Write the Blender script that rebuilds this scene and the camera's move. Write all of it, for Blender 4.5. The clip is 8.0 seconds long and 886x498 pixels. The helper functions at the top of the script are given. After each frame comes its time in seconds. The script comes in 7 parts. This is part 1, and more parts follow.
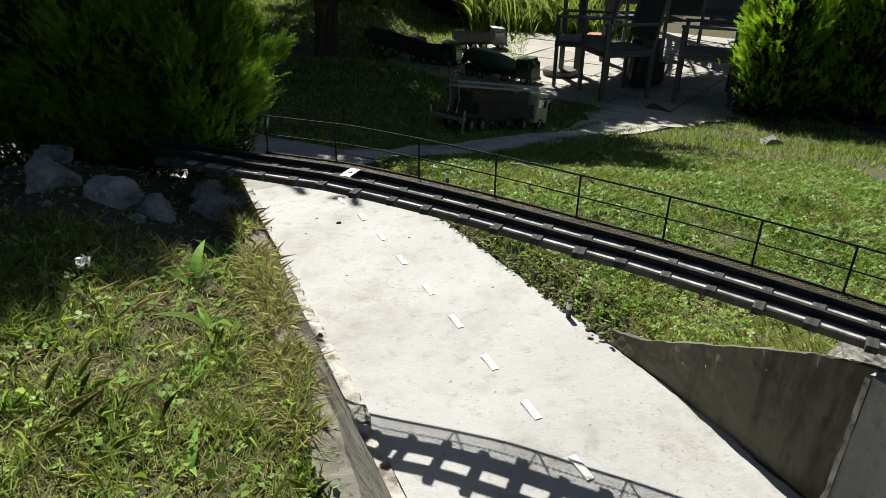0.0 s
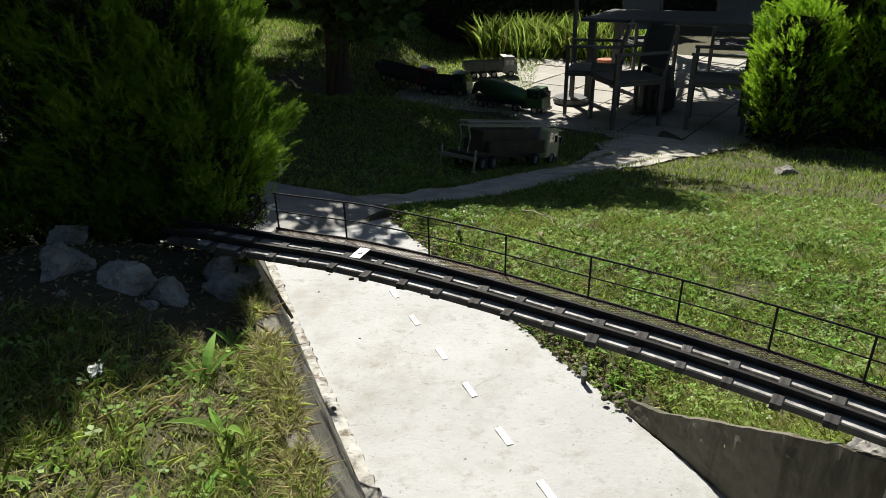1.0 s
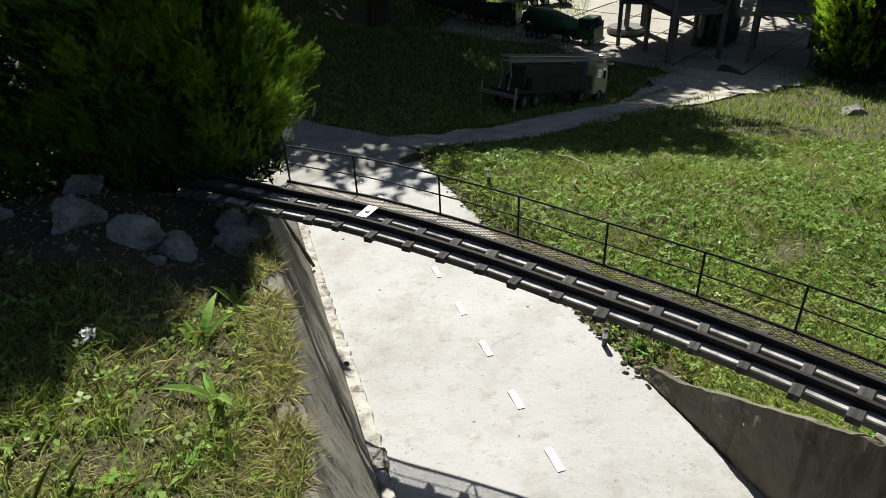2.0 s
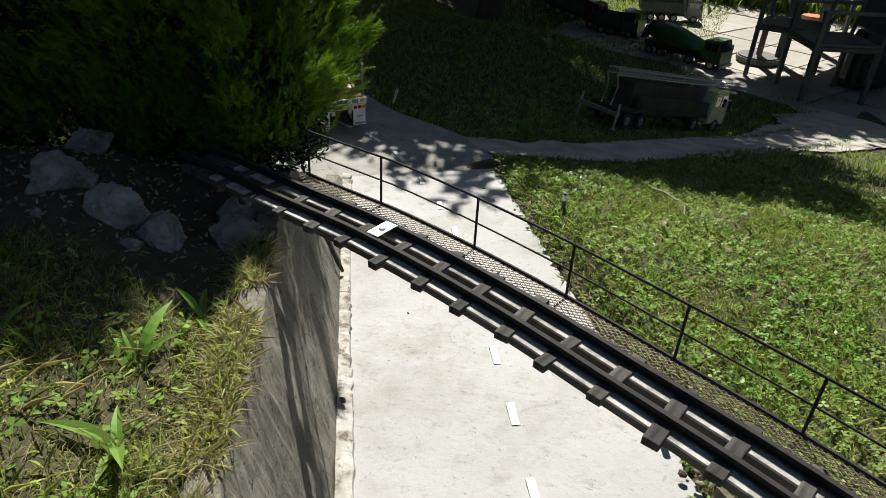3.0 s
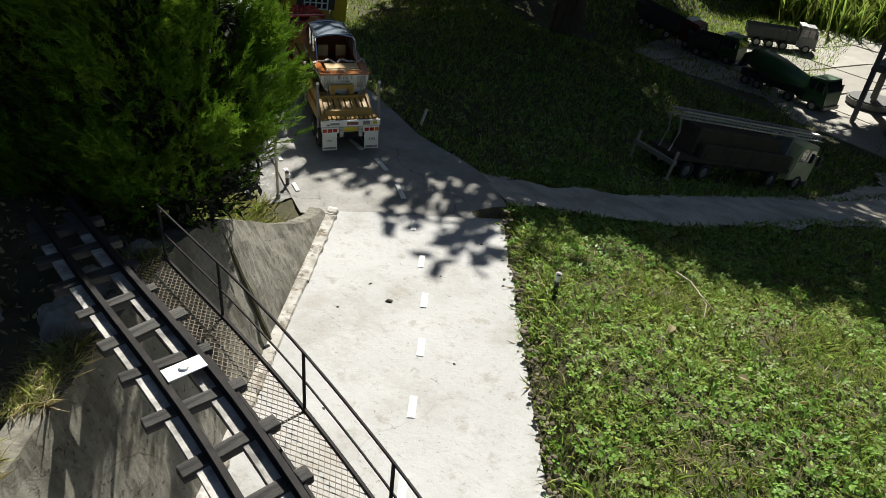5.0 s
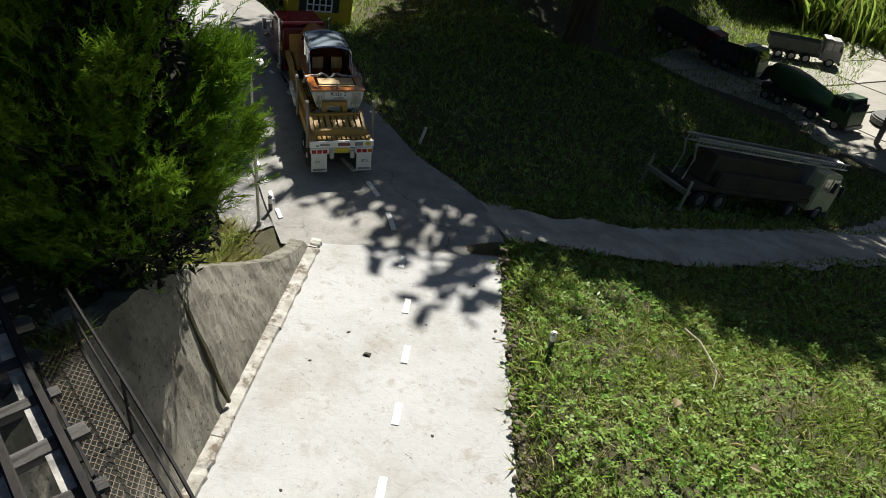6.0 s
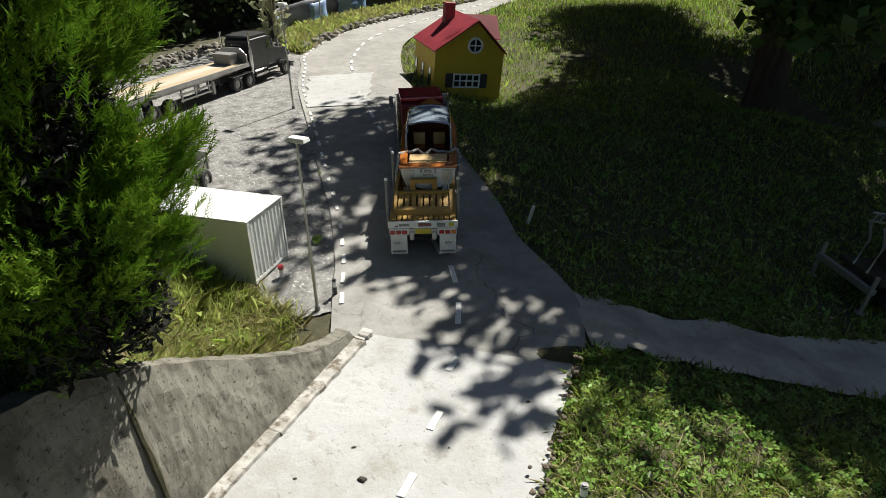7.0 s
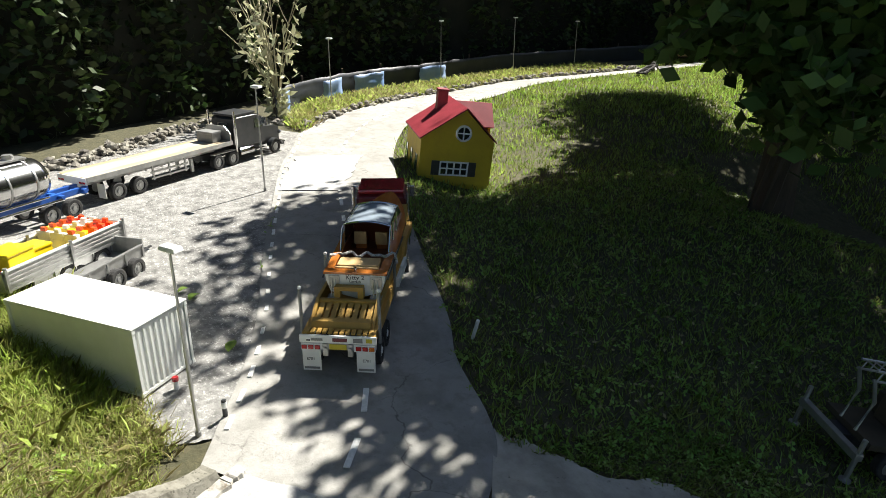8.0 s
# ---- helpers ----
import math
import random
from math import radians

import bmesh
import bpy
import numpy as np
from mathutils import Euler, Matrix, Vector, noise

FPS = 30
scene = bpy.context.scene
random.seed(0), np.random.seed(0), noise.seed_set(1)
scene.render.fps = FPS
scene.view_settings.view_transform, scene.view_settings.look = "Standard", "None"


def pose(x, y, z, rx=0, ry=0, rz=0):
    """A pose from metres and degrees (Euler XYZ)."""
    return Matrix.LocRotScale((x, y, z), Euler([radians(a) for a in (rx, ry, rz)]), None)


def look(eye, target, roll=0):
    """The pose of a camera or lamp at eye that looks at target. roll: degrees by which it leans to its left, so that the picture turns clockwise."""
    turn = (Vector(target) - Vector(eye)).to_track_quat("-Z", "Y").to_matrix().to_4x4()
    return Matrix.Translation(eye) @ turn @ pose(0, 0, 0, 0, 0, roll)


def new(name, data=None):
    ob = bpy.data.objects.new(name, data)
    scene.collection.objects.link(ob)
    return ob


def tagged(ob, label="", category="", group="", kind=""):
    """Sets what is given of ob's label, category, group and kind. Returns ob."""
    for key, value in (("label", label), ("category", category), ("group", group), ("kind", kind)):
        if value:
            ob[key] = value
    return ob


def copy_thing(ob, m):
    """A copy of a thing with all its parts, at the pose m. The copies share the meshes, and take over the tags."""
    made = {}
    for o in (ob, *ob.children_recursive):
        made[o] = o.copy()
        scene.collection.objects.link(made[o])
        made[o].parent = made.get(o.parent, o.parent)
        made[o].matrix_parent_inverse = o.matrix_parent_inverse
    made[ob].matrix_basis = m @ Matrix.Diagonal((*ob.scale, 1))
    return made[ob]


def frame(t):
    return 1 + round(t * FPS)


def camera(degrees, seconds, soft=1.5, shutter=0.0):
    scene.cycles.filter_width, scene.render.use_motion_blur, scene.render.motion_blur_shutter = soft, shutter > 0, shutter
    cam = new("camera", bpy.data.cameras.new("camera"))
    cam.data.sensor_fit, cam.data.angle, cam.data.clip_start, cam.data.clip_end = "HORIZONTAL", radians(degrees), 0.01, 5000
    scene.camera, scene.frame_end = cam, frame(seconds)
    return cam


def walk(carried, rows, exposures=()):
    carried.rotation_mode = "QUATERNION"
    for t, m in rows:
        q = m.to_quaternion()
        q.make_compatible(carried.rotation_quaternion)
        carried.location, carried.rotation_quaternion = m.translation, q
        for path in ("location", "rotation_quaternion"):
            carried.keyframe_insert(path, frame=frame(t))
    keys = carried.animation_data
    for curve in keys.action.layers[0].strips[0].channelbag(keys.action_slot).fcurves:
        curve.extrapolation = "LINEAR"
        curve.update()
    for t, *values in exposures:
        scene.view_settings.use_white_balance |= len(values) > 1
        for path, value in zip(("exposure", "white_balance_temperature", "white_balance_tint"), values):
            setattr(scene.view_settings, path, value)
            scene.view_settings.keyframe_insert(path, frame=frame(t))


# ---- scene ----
cam = camera(68.1, 8.0, soft=0.85)
PATH = [
    (0, (0.426, -1.307, 0.854), (0.112, 0.453, -0.043), 0.4),
    (0.5, (0.416, -1.282, 0.892), (0.082, 0.488, 0.024), -0.5),
    (1, (0.425, -1.254, 0.952), (0.062, 0.521, 0.105), -1.4),
    (1.5, (0.475, -1.236, 0.964), (0.034, 0.473, 0.024), -2.8),
    (1.7, (0.487, -1.219, 0.971), (0.004, 0.448, -0.023), -3.6),
    (2.8, (0.451, -0.953, 0.92), (-0.142, 0.634, -0.143), 3.0),
    (3, (0.476, -0.904, 0.889), (-0.257, 0.647, -0.139), 2.7),
    (3.5, (0.597, -0.818, 0.91), (-0.268, 0.696, -0.069), 1.9),
    (4, (0.603, -0.729, 0.905), (-0.251, 0.775, -0.101), 4.5),
    (4.5, (0.559, -0.606, 0.914), (-0.294, 0.871, -0.131), 3.5),
    (4.7, (0.559, -0.561, 0.923), (-0.326, 0.893, -0.128), 4.4),
    (5.8, (0.478, -0.349, 0.949), (-0.517, 1.002, -0.139), 6.1),
    (6, (0.475, -0.323, 0.962), (-0.48, 1.062, -0.12), 7.2),
    (6.5, (0.481, -0.213, 0.927), (-0.561, 1.102, -0.161), 6.5),
    (6.8, (0.502, -0.102, 0.89), (-0.784, 1.072, -0.095), 2.8),
    (7, (0.559, 0.106, 0.903), (-0.911, 1.098, -0.022), -1.2),
    (7.5, (0.603, 0.324, 1.005), (-0.845, 1.333, 0.064), -0.7),
    (8, (0.526, 0.495, 0.931), (-1.082, 1.428, 0.194), 0.4),
]
walk(cam, [(t, look(eye, target, roll)) for t, eye, target, roll in PATH], ((0, 0.82), (6.5, 0.80), (7.0, 0.84), (7.5, 1.02), (8.0, 1.55)))

# ---- light ----
world = bpy.data.worlds.new("sky_world")
scene.world = world
world.use_nodes = True
SUN_FROM = Vector((-0.34, 0.79, 1.0)).normalized()
wn = world.node_tree.nodes
sky = wn.new("ShaderNodeTexSky")
sky.sky_type = "NISHITA"
sky.sun_disc = False
sky.sun_elevation = math.asin(SUN_FROM.z)
sky.sun_rotation = math.atan2(SUN_FROM.x, SUN_FROM.y)
world.node_tree.links.new(sky.outputs[0], wn["Background"].inputs[0])
wn["Background"].inputs[1].default_value = 0.031
sun_data = bpy.data.lights.new("sun", "SUN")
sun_data.energy, sun_data.angle, sun_data.color = 5.0, radians(0.55), (1.0, 0.965, 0.885)
sun = new("sun", sun_data)
sun.matrix_world = look(SUN_FROM * 20, (0, 0, 0))

# ---- materials ----
MATS = {}


def material(name, base, rough=0.8, metal=0.0, other=None, scale=20.0, bump=0.0, bump_scale=None, vary=0.0,
             spots=None, spot_scale=40.0, spot_size=0.35, island=False, spec=0.5, translucent=0.0, coat=0.0, stretch=None):
    """A surface of two noisy colours, with darker spots, fine relief and a tone that varies from piece to piece."""
    if name in MATS:
        return MATS[name]
    m = MATS[name] = bpy.data.materials.new(name)
    m.use_nodes = True
    nt = m.node_tree
    n, link = nt.nodes, nt.links.new
    bsdf = n["Principled BSDF"]
    bsdf.inputs["Roughness"].default_value = rough
    bsdf.inputs["Metallic"].default_value = metal
    bsdf.inputs["Specular IOR Level"].default_value = spec
    bsdf.inputs["Coat Weight"].default_value = coat
    tc = n.new("ShaderNodeTexCoord")
    vec = tc.outputs["Object"]
    if stretch:
        mp = n.new("ShaderNodeMapping")
        mp.inputs["Scale"].default_value = stretch
        link(vec, mp.inputs[0])
        vec = mp.outputs[0]
    a = n.new("ShaderNodeTexNoise")
    a.inputs["Scale"].default_value, a.inputs["Detail"].default_value, a.inputs["Roughness"].default_value = scale, 6, 0.65
    link(vec, a.inputs["Vector"])
    mix = n.new("ShaderNodeMix")
    mix.data_type = "RGBA"
    other = other or tuple(c * 0.75 for c in base)
    mix.inputs[6].default_value, mix.inputs[7].default_value = (*base, 1), (*other, 1)
    ramp = n.new("ShaderNodeMapRange")
    ramp.inputs[1].default_value, ramp.inputs[2].default_value = 0.38, 0.64
    link(a.outputs["Fac"], ramp.inputs[0])
    link(ramp.outputs[0], mix.inputs[0])
    col = mix.outputs[2]
    if spots:
        b = n.new("ShaderNodeTexNoise")
        b.inputs["Scale"].default_value, b.inputs["Detail"].default_value, b.inputs["Roughness"].default_value = spot_scale, 4, 0.7
        link(vec, b.inputs["Vector"])
        r2 = n.new("ShaderNodeMapRange")
        r2.inputs[1].default_value, r2.inputs[2].default_value = 1 - spot_size - 0.02, 1 - spot_size + 0.1
        link(b.outputs["Fac"], r2.inputs[0])
        mx = n.new("ShaderNodeMix")
        mx.data_type = "RGBA"
        link(r2.outputs[0], mx.inputs[0])
        link(col, mx.inputs[6])
        mx.inputs[7].default_value = (*spots, 1)
        col = mx.outputs[2]
    if vary:
        hsv = n.new("ShaderNodeHueSaturation")
        src = n.new("ShaderNodeNewGeometry").outputs["Random Per Island"] if island else n.new("ShaderNodeObjectInfo").outputs["Random"]
        mr = n.new("ShaderNodeMapRange")
        mr.inputs[3].default_value, mr.inputs[4].default_value = 1 - vary, 1 + vary
        link(src, mr.inputs[0])
        link(mr.outputs[0], hsv.inputs["Value"])
        mh = n.new("ShaderNodeMath")
        mh.operation = "MULTIPLY_ADD"
        mh.inputs[1].default_value, mh.inputs[2].default_value = 0.04 * min(1, vary * 2), 0.5 - 0.02 * min(1, vary * 2)
        link(src, mh.inputs[0])
        link(mh.outputs[0], hsv.inputs["Hue"])
        link(col, hsv.inputs["Color"])
        col = hsv.outputs[0]
    link(col, bsdf.inputs["Base Color"])
    if bump:
        c = n.new("ShaderNodeTexNoise")
        c.inputs["Scale"].default_value, c.inputs["Detail"].default_value, c.inputs["Roughness"].default_value = bump_scale or scale * 3, 8, 0.7
        link(vec, c.inputs["Vector"])
        bp = n.new("ShaderNodeBump")
        bp.inputs["Strength"].default_value, bp.inputs["Distance"].default_value = min(1, bump), 0.004
        link(c.outputs["Fac"], bp.inputs["Height"])
        link(bp.outputs[0], bsdf.inputs["Normal"])
    if translucent:
        tr = n.new("ShaderNodeBsdfTranslucent")
        link(col, tr.inputs[0])
        ms = n.new("ShaderNodeMixShader")
        ms.inputs[0].default_value = translucent
        link(bsdf.outputs[0], ms.inputs[1])
        link(tr.outputs[0], ms.inputs[2])
        link(ms.outputs[0], n["Material Output"].inputs[0])
    return m


def concrete_material(name, base, stain, dirt, crack_scale, rough=0.88, more=0.0, speck=0.65, streak=0.0, cracks=0.75):
    """Pale weathered concrete: cloudy tone, stains, scuffed specks, pits and a few hair cracks."""
    m = bpy.data.materials.new(name)
    m.use_nodes = True
    nt = m.node_tree
    n, link = nt.nodes, nt.links.new
    bsdf = n["Principled BSDF"]
    bsdf.inputs["Roughness"].default_value = rough
    bsdf.inputs["Specular IOR Level"].default_value = 0.3
    vec = n.new("ShaderNodeTexCoord").outputs["Object"]
    col = None

    def cloud(scale, lo, hi, detail=8, shift=0.0, roughness=0.7, squash=(1, 1, 1)):
        t, r, mp = n.new("ShaderNodeTexNoise"), n.new("ShaderNodeMapRange"), n.new("ShaderNodeMapping")
        mp.inputs["Location"].default_value = (shift, shift * 0.7, 0)
        mp.inputs["Scale"].default_value = squash
        link(vec, mp.inputs[0])
        t.inputs["Scale"].default_value, t.inputs["Detail"].default_value, t.inputs["Roughness"].default_value = scale, detail, roughness
        link(mp.outputs[0], t.inputs["Vector"])
        r.inputs[1].default_value, r.inputs[2].default_value = lo, hi
        link(t.outputs["Fac"], r.inputs[0])
        return r.outputs[0]

    def over(fac, a, b, strength=1.0):
        mx = n.new("ShaderNodeMix")
        mx.data_type = "RGBA"
        ml = n.new("ShaderNodeMath")
        ml.operation = "MULTIPLY"
        ml.inputs[1].default_value = strength
        link(fac, ml.inputs[0])
        link(ml.outputs[0], mx.inputs[0])
        if isinstance(a, tuple):
            mx.inputs[6].default_value = (*a, 1)
        else:
            link(a, mx.inputs[6])
        mx.inputs[7].default_value = (*b, 1)
        return mx.outputs[2]
    col = over(cloud(2.6, 0.40, 0.62), base, tuple(c * 0.86 for c in base))
    col = over(cloud(5.0, 0.50 - more, 0.66 - more, shift=3.1), col, stain, 0.55 + 4 * more)
    col = over(cloud(20.0, 0.56 - more, 0.66 - more, shift=7.7), col, stain, 0.6)
    if streak:
        col = over(cloud(16.0, 0.50, 0.66, 5, shift=2.2, squash=(1, 1, 0.14)), col, stain, streak)
        col = over(cloud(24.0, 0.60, 0.70, 5, shift=6.2, squash=(1, 1, 0.12)), col, tuple(min(1.0, c * 1.5) for c in base), streak * 0.6)
    elif cracks < 0.5:
        col = over(cloud(34.0, 0.62, 0.70, 4, shift=4.4, roughness=0.8, squash=(1, 3.2, 1)), col, dirt, 0.5)
    col = over(cloud(110.0, 0.62 - 0.2 * (speck - 0.65), 0.72 - 0.3 * (speck - 0.65), 4, shift=1.3), col, dirt, speck)
    col = over(cloud(45.0, 0.69, 0.74, 4, shift=9.4), col, dirt, 0.85)
    vo, mr = n.new("ShaderNodeTexVoronoi"), n.new("ShaderNodeMapRange")
    vo.feature = "DISTANCE_TO_EDGE"
    vo.inputs["Scale"].default_value = crack_scale
    wob, ad = n.new("ShaderNodeTexNoise"), n.new("ShaderNodeVectorMath")
    wob.inputs["Scale"].default_value, wob.inputs["Detail"].default_value = 9.0, 6
    ad.operation = "MULTIPLY_ADD"
    ad.inputs[1].default_value = (0.16, 0.16, 0.0)
    link(vec, wob.inputs["Vector"])
    link(wob.outputs["Color"], ad.inputs[0])
    link(vec, ad.inputs[2])
    link(ad.outputs[0], vo.inputs["Vector"])
    mr.inputs[1].default_value, mr.inputs[2].default_value, mr.inputs[3].default_value, mr.inputs[4].default_value = 0.0, 0.006, 1.0, 0.0
    link(vo.outputs["Distance"], mr.inputs[0])
    part_of = n.new("ShaderNodeMath")
    part_of.operation = "MULTIPLY"
    link(mr.outputs[0], part_of.inputs[0])
    link(cloud(3.4, 0.50, 0.60, shift=5.0), part_of.inputs[1])
    col = over(part_of.outputs[0], col, dirt, cracks)
    link(col, bsdf.inputs["Base Color"])
    h, bp = n.new("ShaderNodeTexNoise"), n.new("ShaderNodeBump")
    h.inputs["Scale"].default_value, h.inputs["Detail"].default_value, h.inputs["Roughness"].default_value = 55.0, 9, 0.75
    link(vec, h.inputs["Vector"])
    bp.inputs["Strength"].default_value, bp.inputs["Distance"].default_value = 0.7, 0.004
    link(h.outputs["Fac"], bp.inputs["Height"])
    link(bp.outputs[0], bsdf.inputs["Normal"])
    return m


M_SLAB = concrete_material("white_concrete", (0.42, 0.42, 0.412), (0.265, 0.25, 0.21), (0.10, 0.09, 0.075), 1.7, cracks=0.22)
M_KERB = material("kerb_concrete", (0.45, 0.435, 0.40), 0.9, other=(0.25, 0.235, 0.20), scale=22, bump=0.7, bump_scale=70, spots=(0.13, 0.105, 0.075), spot_scale=34, spot_size=0.47)
M_WALL = concrete_material("old_concrete", (0.205, 0.195, 0.16), (0.075, 0.068, 0.052), (0.030, 0.027, 0.020), 3.1, more=0.03, speck=0.85, streak=0.8)
M_DARKWALL = concrete_material("dark_olive_concrete", (0.15, 0.14, 0.105), (0.055, 0.050, 0.036), (0.22, 0.21, 0.18), 2.2, speck=0.5, streak=0.85)
M_PALEWALL = concrete_material("pale_block_concrete", (0.30, 0.295, 0.28), (0.17, 0.165, 0.15), (0.09, 0.085, 0.075), 2.2, streak=0.4)
M_ASPH = concrete_material("worn_asphalt", (0.33, 0.32, 0.297), (0.20, 0.195, 0.175), (0.08, 0.075, 0.065), 2.3, more=0.04, speck=0.6)
M_LOT = material("gravelled_lot", (0.27, 0.265, 0.25), 0.95, other=(0.12, 0.117, 0.11), scale=26, bump=1.0, bump_scale=120, spots=(0.48, 0.47, 0.44), spot_scale=85, spot_size=0.43)
M_PATH = material("dusty_path", (0.47, 0.445, 0.385), 0.95, other=(0.29, 0.275, 0.23), scale=9, bump=0.9, bump_scale=90, spots=(0.10, 0.095, 0.08), spot_scale=45, spot_size=0.36)
M_PATIO = material("patio_slabs", (0.36, 0.34, 0.30), 0.85, other=(0.27, 0.255, 0.22), scale=3, bump=0.4, bump_scale=40, vary=0.12)
M_SOIL = material("dry_soil", (0.078, 0.070, 0.036), 1.0, other=(0.042, 0.042, 0.020), scale=22, bump=1.0, bump_scale=70, spots=(0.14, 0.125, 0.065), spot_scale=60, spot_size=0.38)
M_MARK = material("white_road_paint", (0.82, 0.82, 0.79), 0.7, other=(0.66, 0.66, 0.62), scale=60, bump=0.2)
M_ROCK = material("limestone_rock", (0.33, 0.32, 0.29), 0.95, other=(0.13, 0.125, 0.115), scale=16, bump=1.0, bump_scale=90, spots=(0.40, 0.38, 0.33), spot_scale=35, spot_size=0.37, vary=0.15)
M_GRASS = material("grass_blades", (0.18, 0.275, 0.042), 0.42, other=(0.29, 0.345, 0.08), scale=4.5, vary=0.75, island=True, translucent=0.45, spec=0.45)
M_BANKGRASS = material("bank_grass_blades", (0.29, 0.36, 0.07), 0.55, other=(0.41, 0.42, 0.15), scale=5, vary=0.5, island=True, translucent=0.5, spec=0.3)
M_DRYGRASS = material("dry_grass_blades", (0.42, 0.36, 0.20), 0.7, other=(0.30, 0.26, 0.12), scale=3, vary=0.4, island=True, translucent=0.35, spec=0.3)
M_CLOVER = material("clover_leaves", (0.155, 0.28, 0.05), 0.42, other=(0.26, 0.35, 0.09), scale=4, vary=0.45, island=True, translucent=0.38, spec=0.12)
M_WEED = material("weed_leaves", (0.17, 0.33, 0.05), 0.4, other=(0.26, 0.38, 0.09), scale=9, vary=0.3, translucent=0.4, spec=0.35)
M_THUJA = material("thuja_sprays", (0.075, 0.155, 0.011), 0.65, other=(0.145, 0.24, 0.02), scale=9, vary=0.3, island=True, translucent=0.28, spec=0.10)
M_BRIGHT = material("bright_conifer_sprays", (0.17, 0.34, 0.02), 0.7, other=(0.28, 0.44, 0.03), scale=4, vary=0.25, island=True, translucent=0.6, spec=0.1)
M_LEAF = material("tree_leaves", (0.05, 0.10, 0.022), 0.5, other=(0.08, 0.13, 0.03), scale=2, vary=0.4, island=True, translucent=0.3, spec=0.3)
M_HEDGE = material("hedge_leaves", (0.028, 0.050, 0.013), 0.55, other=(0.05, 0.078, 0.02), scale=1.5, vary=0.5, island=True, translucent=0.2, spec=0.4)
# near black: shade inside conifers and hedges, painted into the colour
M_DEEP = material("painted_shade_growth", (0.012, 0.014, 0.008), 0.95, other=(0.02, 0.02, 0.012), scale=6, bump=0.8, bump_scale=20)
M_BARK = material("bark", (0.09, 0.07, 0.05), 0.95, other=(0.05, 0.04, 0.03), scale=12, bump=1.0, bump_scale=40, stretch=(1, 1, 0.25))
M_STEEL = material("blackened_steel", (0.016, 0.015, 0.015), 0.75, other=(0.03, 0.027, 0.025), scale=40, bump=0.2, spec=0.2)
M_BEAM = material("tarred_beam", (0.045, 0.042, 0.038), 0.8, other=(0.09, 0.085, 0.075), scale=25, bump=0.6, bump_scale=60)
M_BEAMTOP = material("weathered_sunlit_beam_top", (0.46, 0.44, 0.41), 0.9, other=(0.17, 0.165, 0.155), scale=40, bump=0.6, vary=0.2)
M_SLEEPER = material("weathered_sleeper", (0.10, 0.095, 0.088), 0.9, other=(0.022, 0.021, 0.019), scale=60, bump=0.9, bump_scale=160, vary=0.25, stretch=(0.15, 1, 1))
M_MESH = material("rusty_wire_mesh", (0.17, 0.145, 0.11), 0.6, metal=0.5, other=(0.12, 0.09, 0.06), scale=30)
M_WHITE = material("white_paint", (0.78, 0.78, 0.75), 0.45, other=(0.70, 0.70, 0.67), scale=12, bump=0.05)
M_CONT = material("container_paint", (0.74, 0.75, 0.72), 0.5, other=(0.66, 0.67, 0.63), scale=9, bump=0.05)
M_YELLOW = material("yellow_house_paint", (0.55, 0.40, 0.02), 0.6, other=(0.46, 0.33, 0.02), scale=8, bump=0.15)
M_ROOF = material("red_roof_sheet", (0.30, 0.035, 0.05), 0.45, other=(0.22, 0.025, 0.035), scale=10, bump=0.2)
M_DARK = material("dark_paint", (0.025, 0.028, 0.03), 0.4, other=(0.04, 0.04, 0.042), scale=20)
M_RUBBER = material("tyre_rubber", (0.022, 0.022, 0.022), 0.85, other=(0.05, 0.048, 0.045), scale=40, bump=0.3)
M_CHROME = material("polished_metal", (0.70, 0.70, 0.70), 0.18, metal=1.0, other=(0.55, 0.55, 0.55), scale=30)
M_ALU = material("dull_aluminium", (0.50, 0.50, 0.49), 0.4, metal=0.8, other=(0.38, 0.38, 0.37), scale=25)
M_RED = material("red_lacquer", (0.42, 0.02, 0.025), 0.25, other=(0.30, 0.015, 0.02), scale=10, coat=0.6)
M_MAROON = material("dark_red_lacquer", (0.16, 0.015, 0.02), 0.3, other=(0.12, 0.012, 0.016), scale=10, coat=0.5)
M_OCHRE = material("ochre_steel_paint", (0.46, 0.27, 0.05), 0.5, other=(0.38, 0.22, 0.045), scale=14, bump=0.1)
M_VARNISH = material("varnished_mahogany", (0.50, 0.17, 0.03), 0.22, other=(0.36, 0.10, 0.018), scale=18, coat=0.7, stretch=(0.2, 2, 1))
M_PINE = material("light_wood", (0.58, 0.40, 0.18), 0.5, other=(0.46, 0.29, 0.12), scale=18, bump=0.2, stretch=(0.15, 2, 1))
M_INNER = material("dark_varnished_interior", (0.20, 0.05, 0.012), 0.35, other=(0.13, 0.03, 0.01), scale=14)
M_TAIL = material("red_lamp_glass", (0.42, 0.012, 0.012), 0.2, other=(0.34, 0.01, 0.01), scale=10)
M_AMBER = material("amber_lamp_glass", (0.60, 0.16, 0.01), 0.2, other=(0.5, 0.12, 0.01), scale=10)
M_SIGN = material("yellow_plate", (0.62, 0.50, 0.03), 0.5, other=(0.55, 0.44, 0.03), scale=20)
M_GREEN = material("green_truck_paint", (0.035, 0.10, 0.035), 0.4, other=(0.028, 0.08, 0.03), scale=12)
M_CREAM = material("cream_paint", (0.55, 0.53, 0.30), 0.5, other=(0.46, 0.44, 0.25), scale=12)
M_GREY = material("grey_paint", (0.22, 0.22, 0.21), 0.5, other=(0.17, 0.17, 0.165), scale=14)
M_BLUE = material("blue_paint", (0.02, 0.10, 0.40), 0.4, other=(0.02, 0.08, 0.33), scale=12)
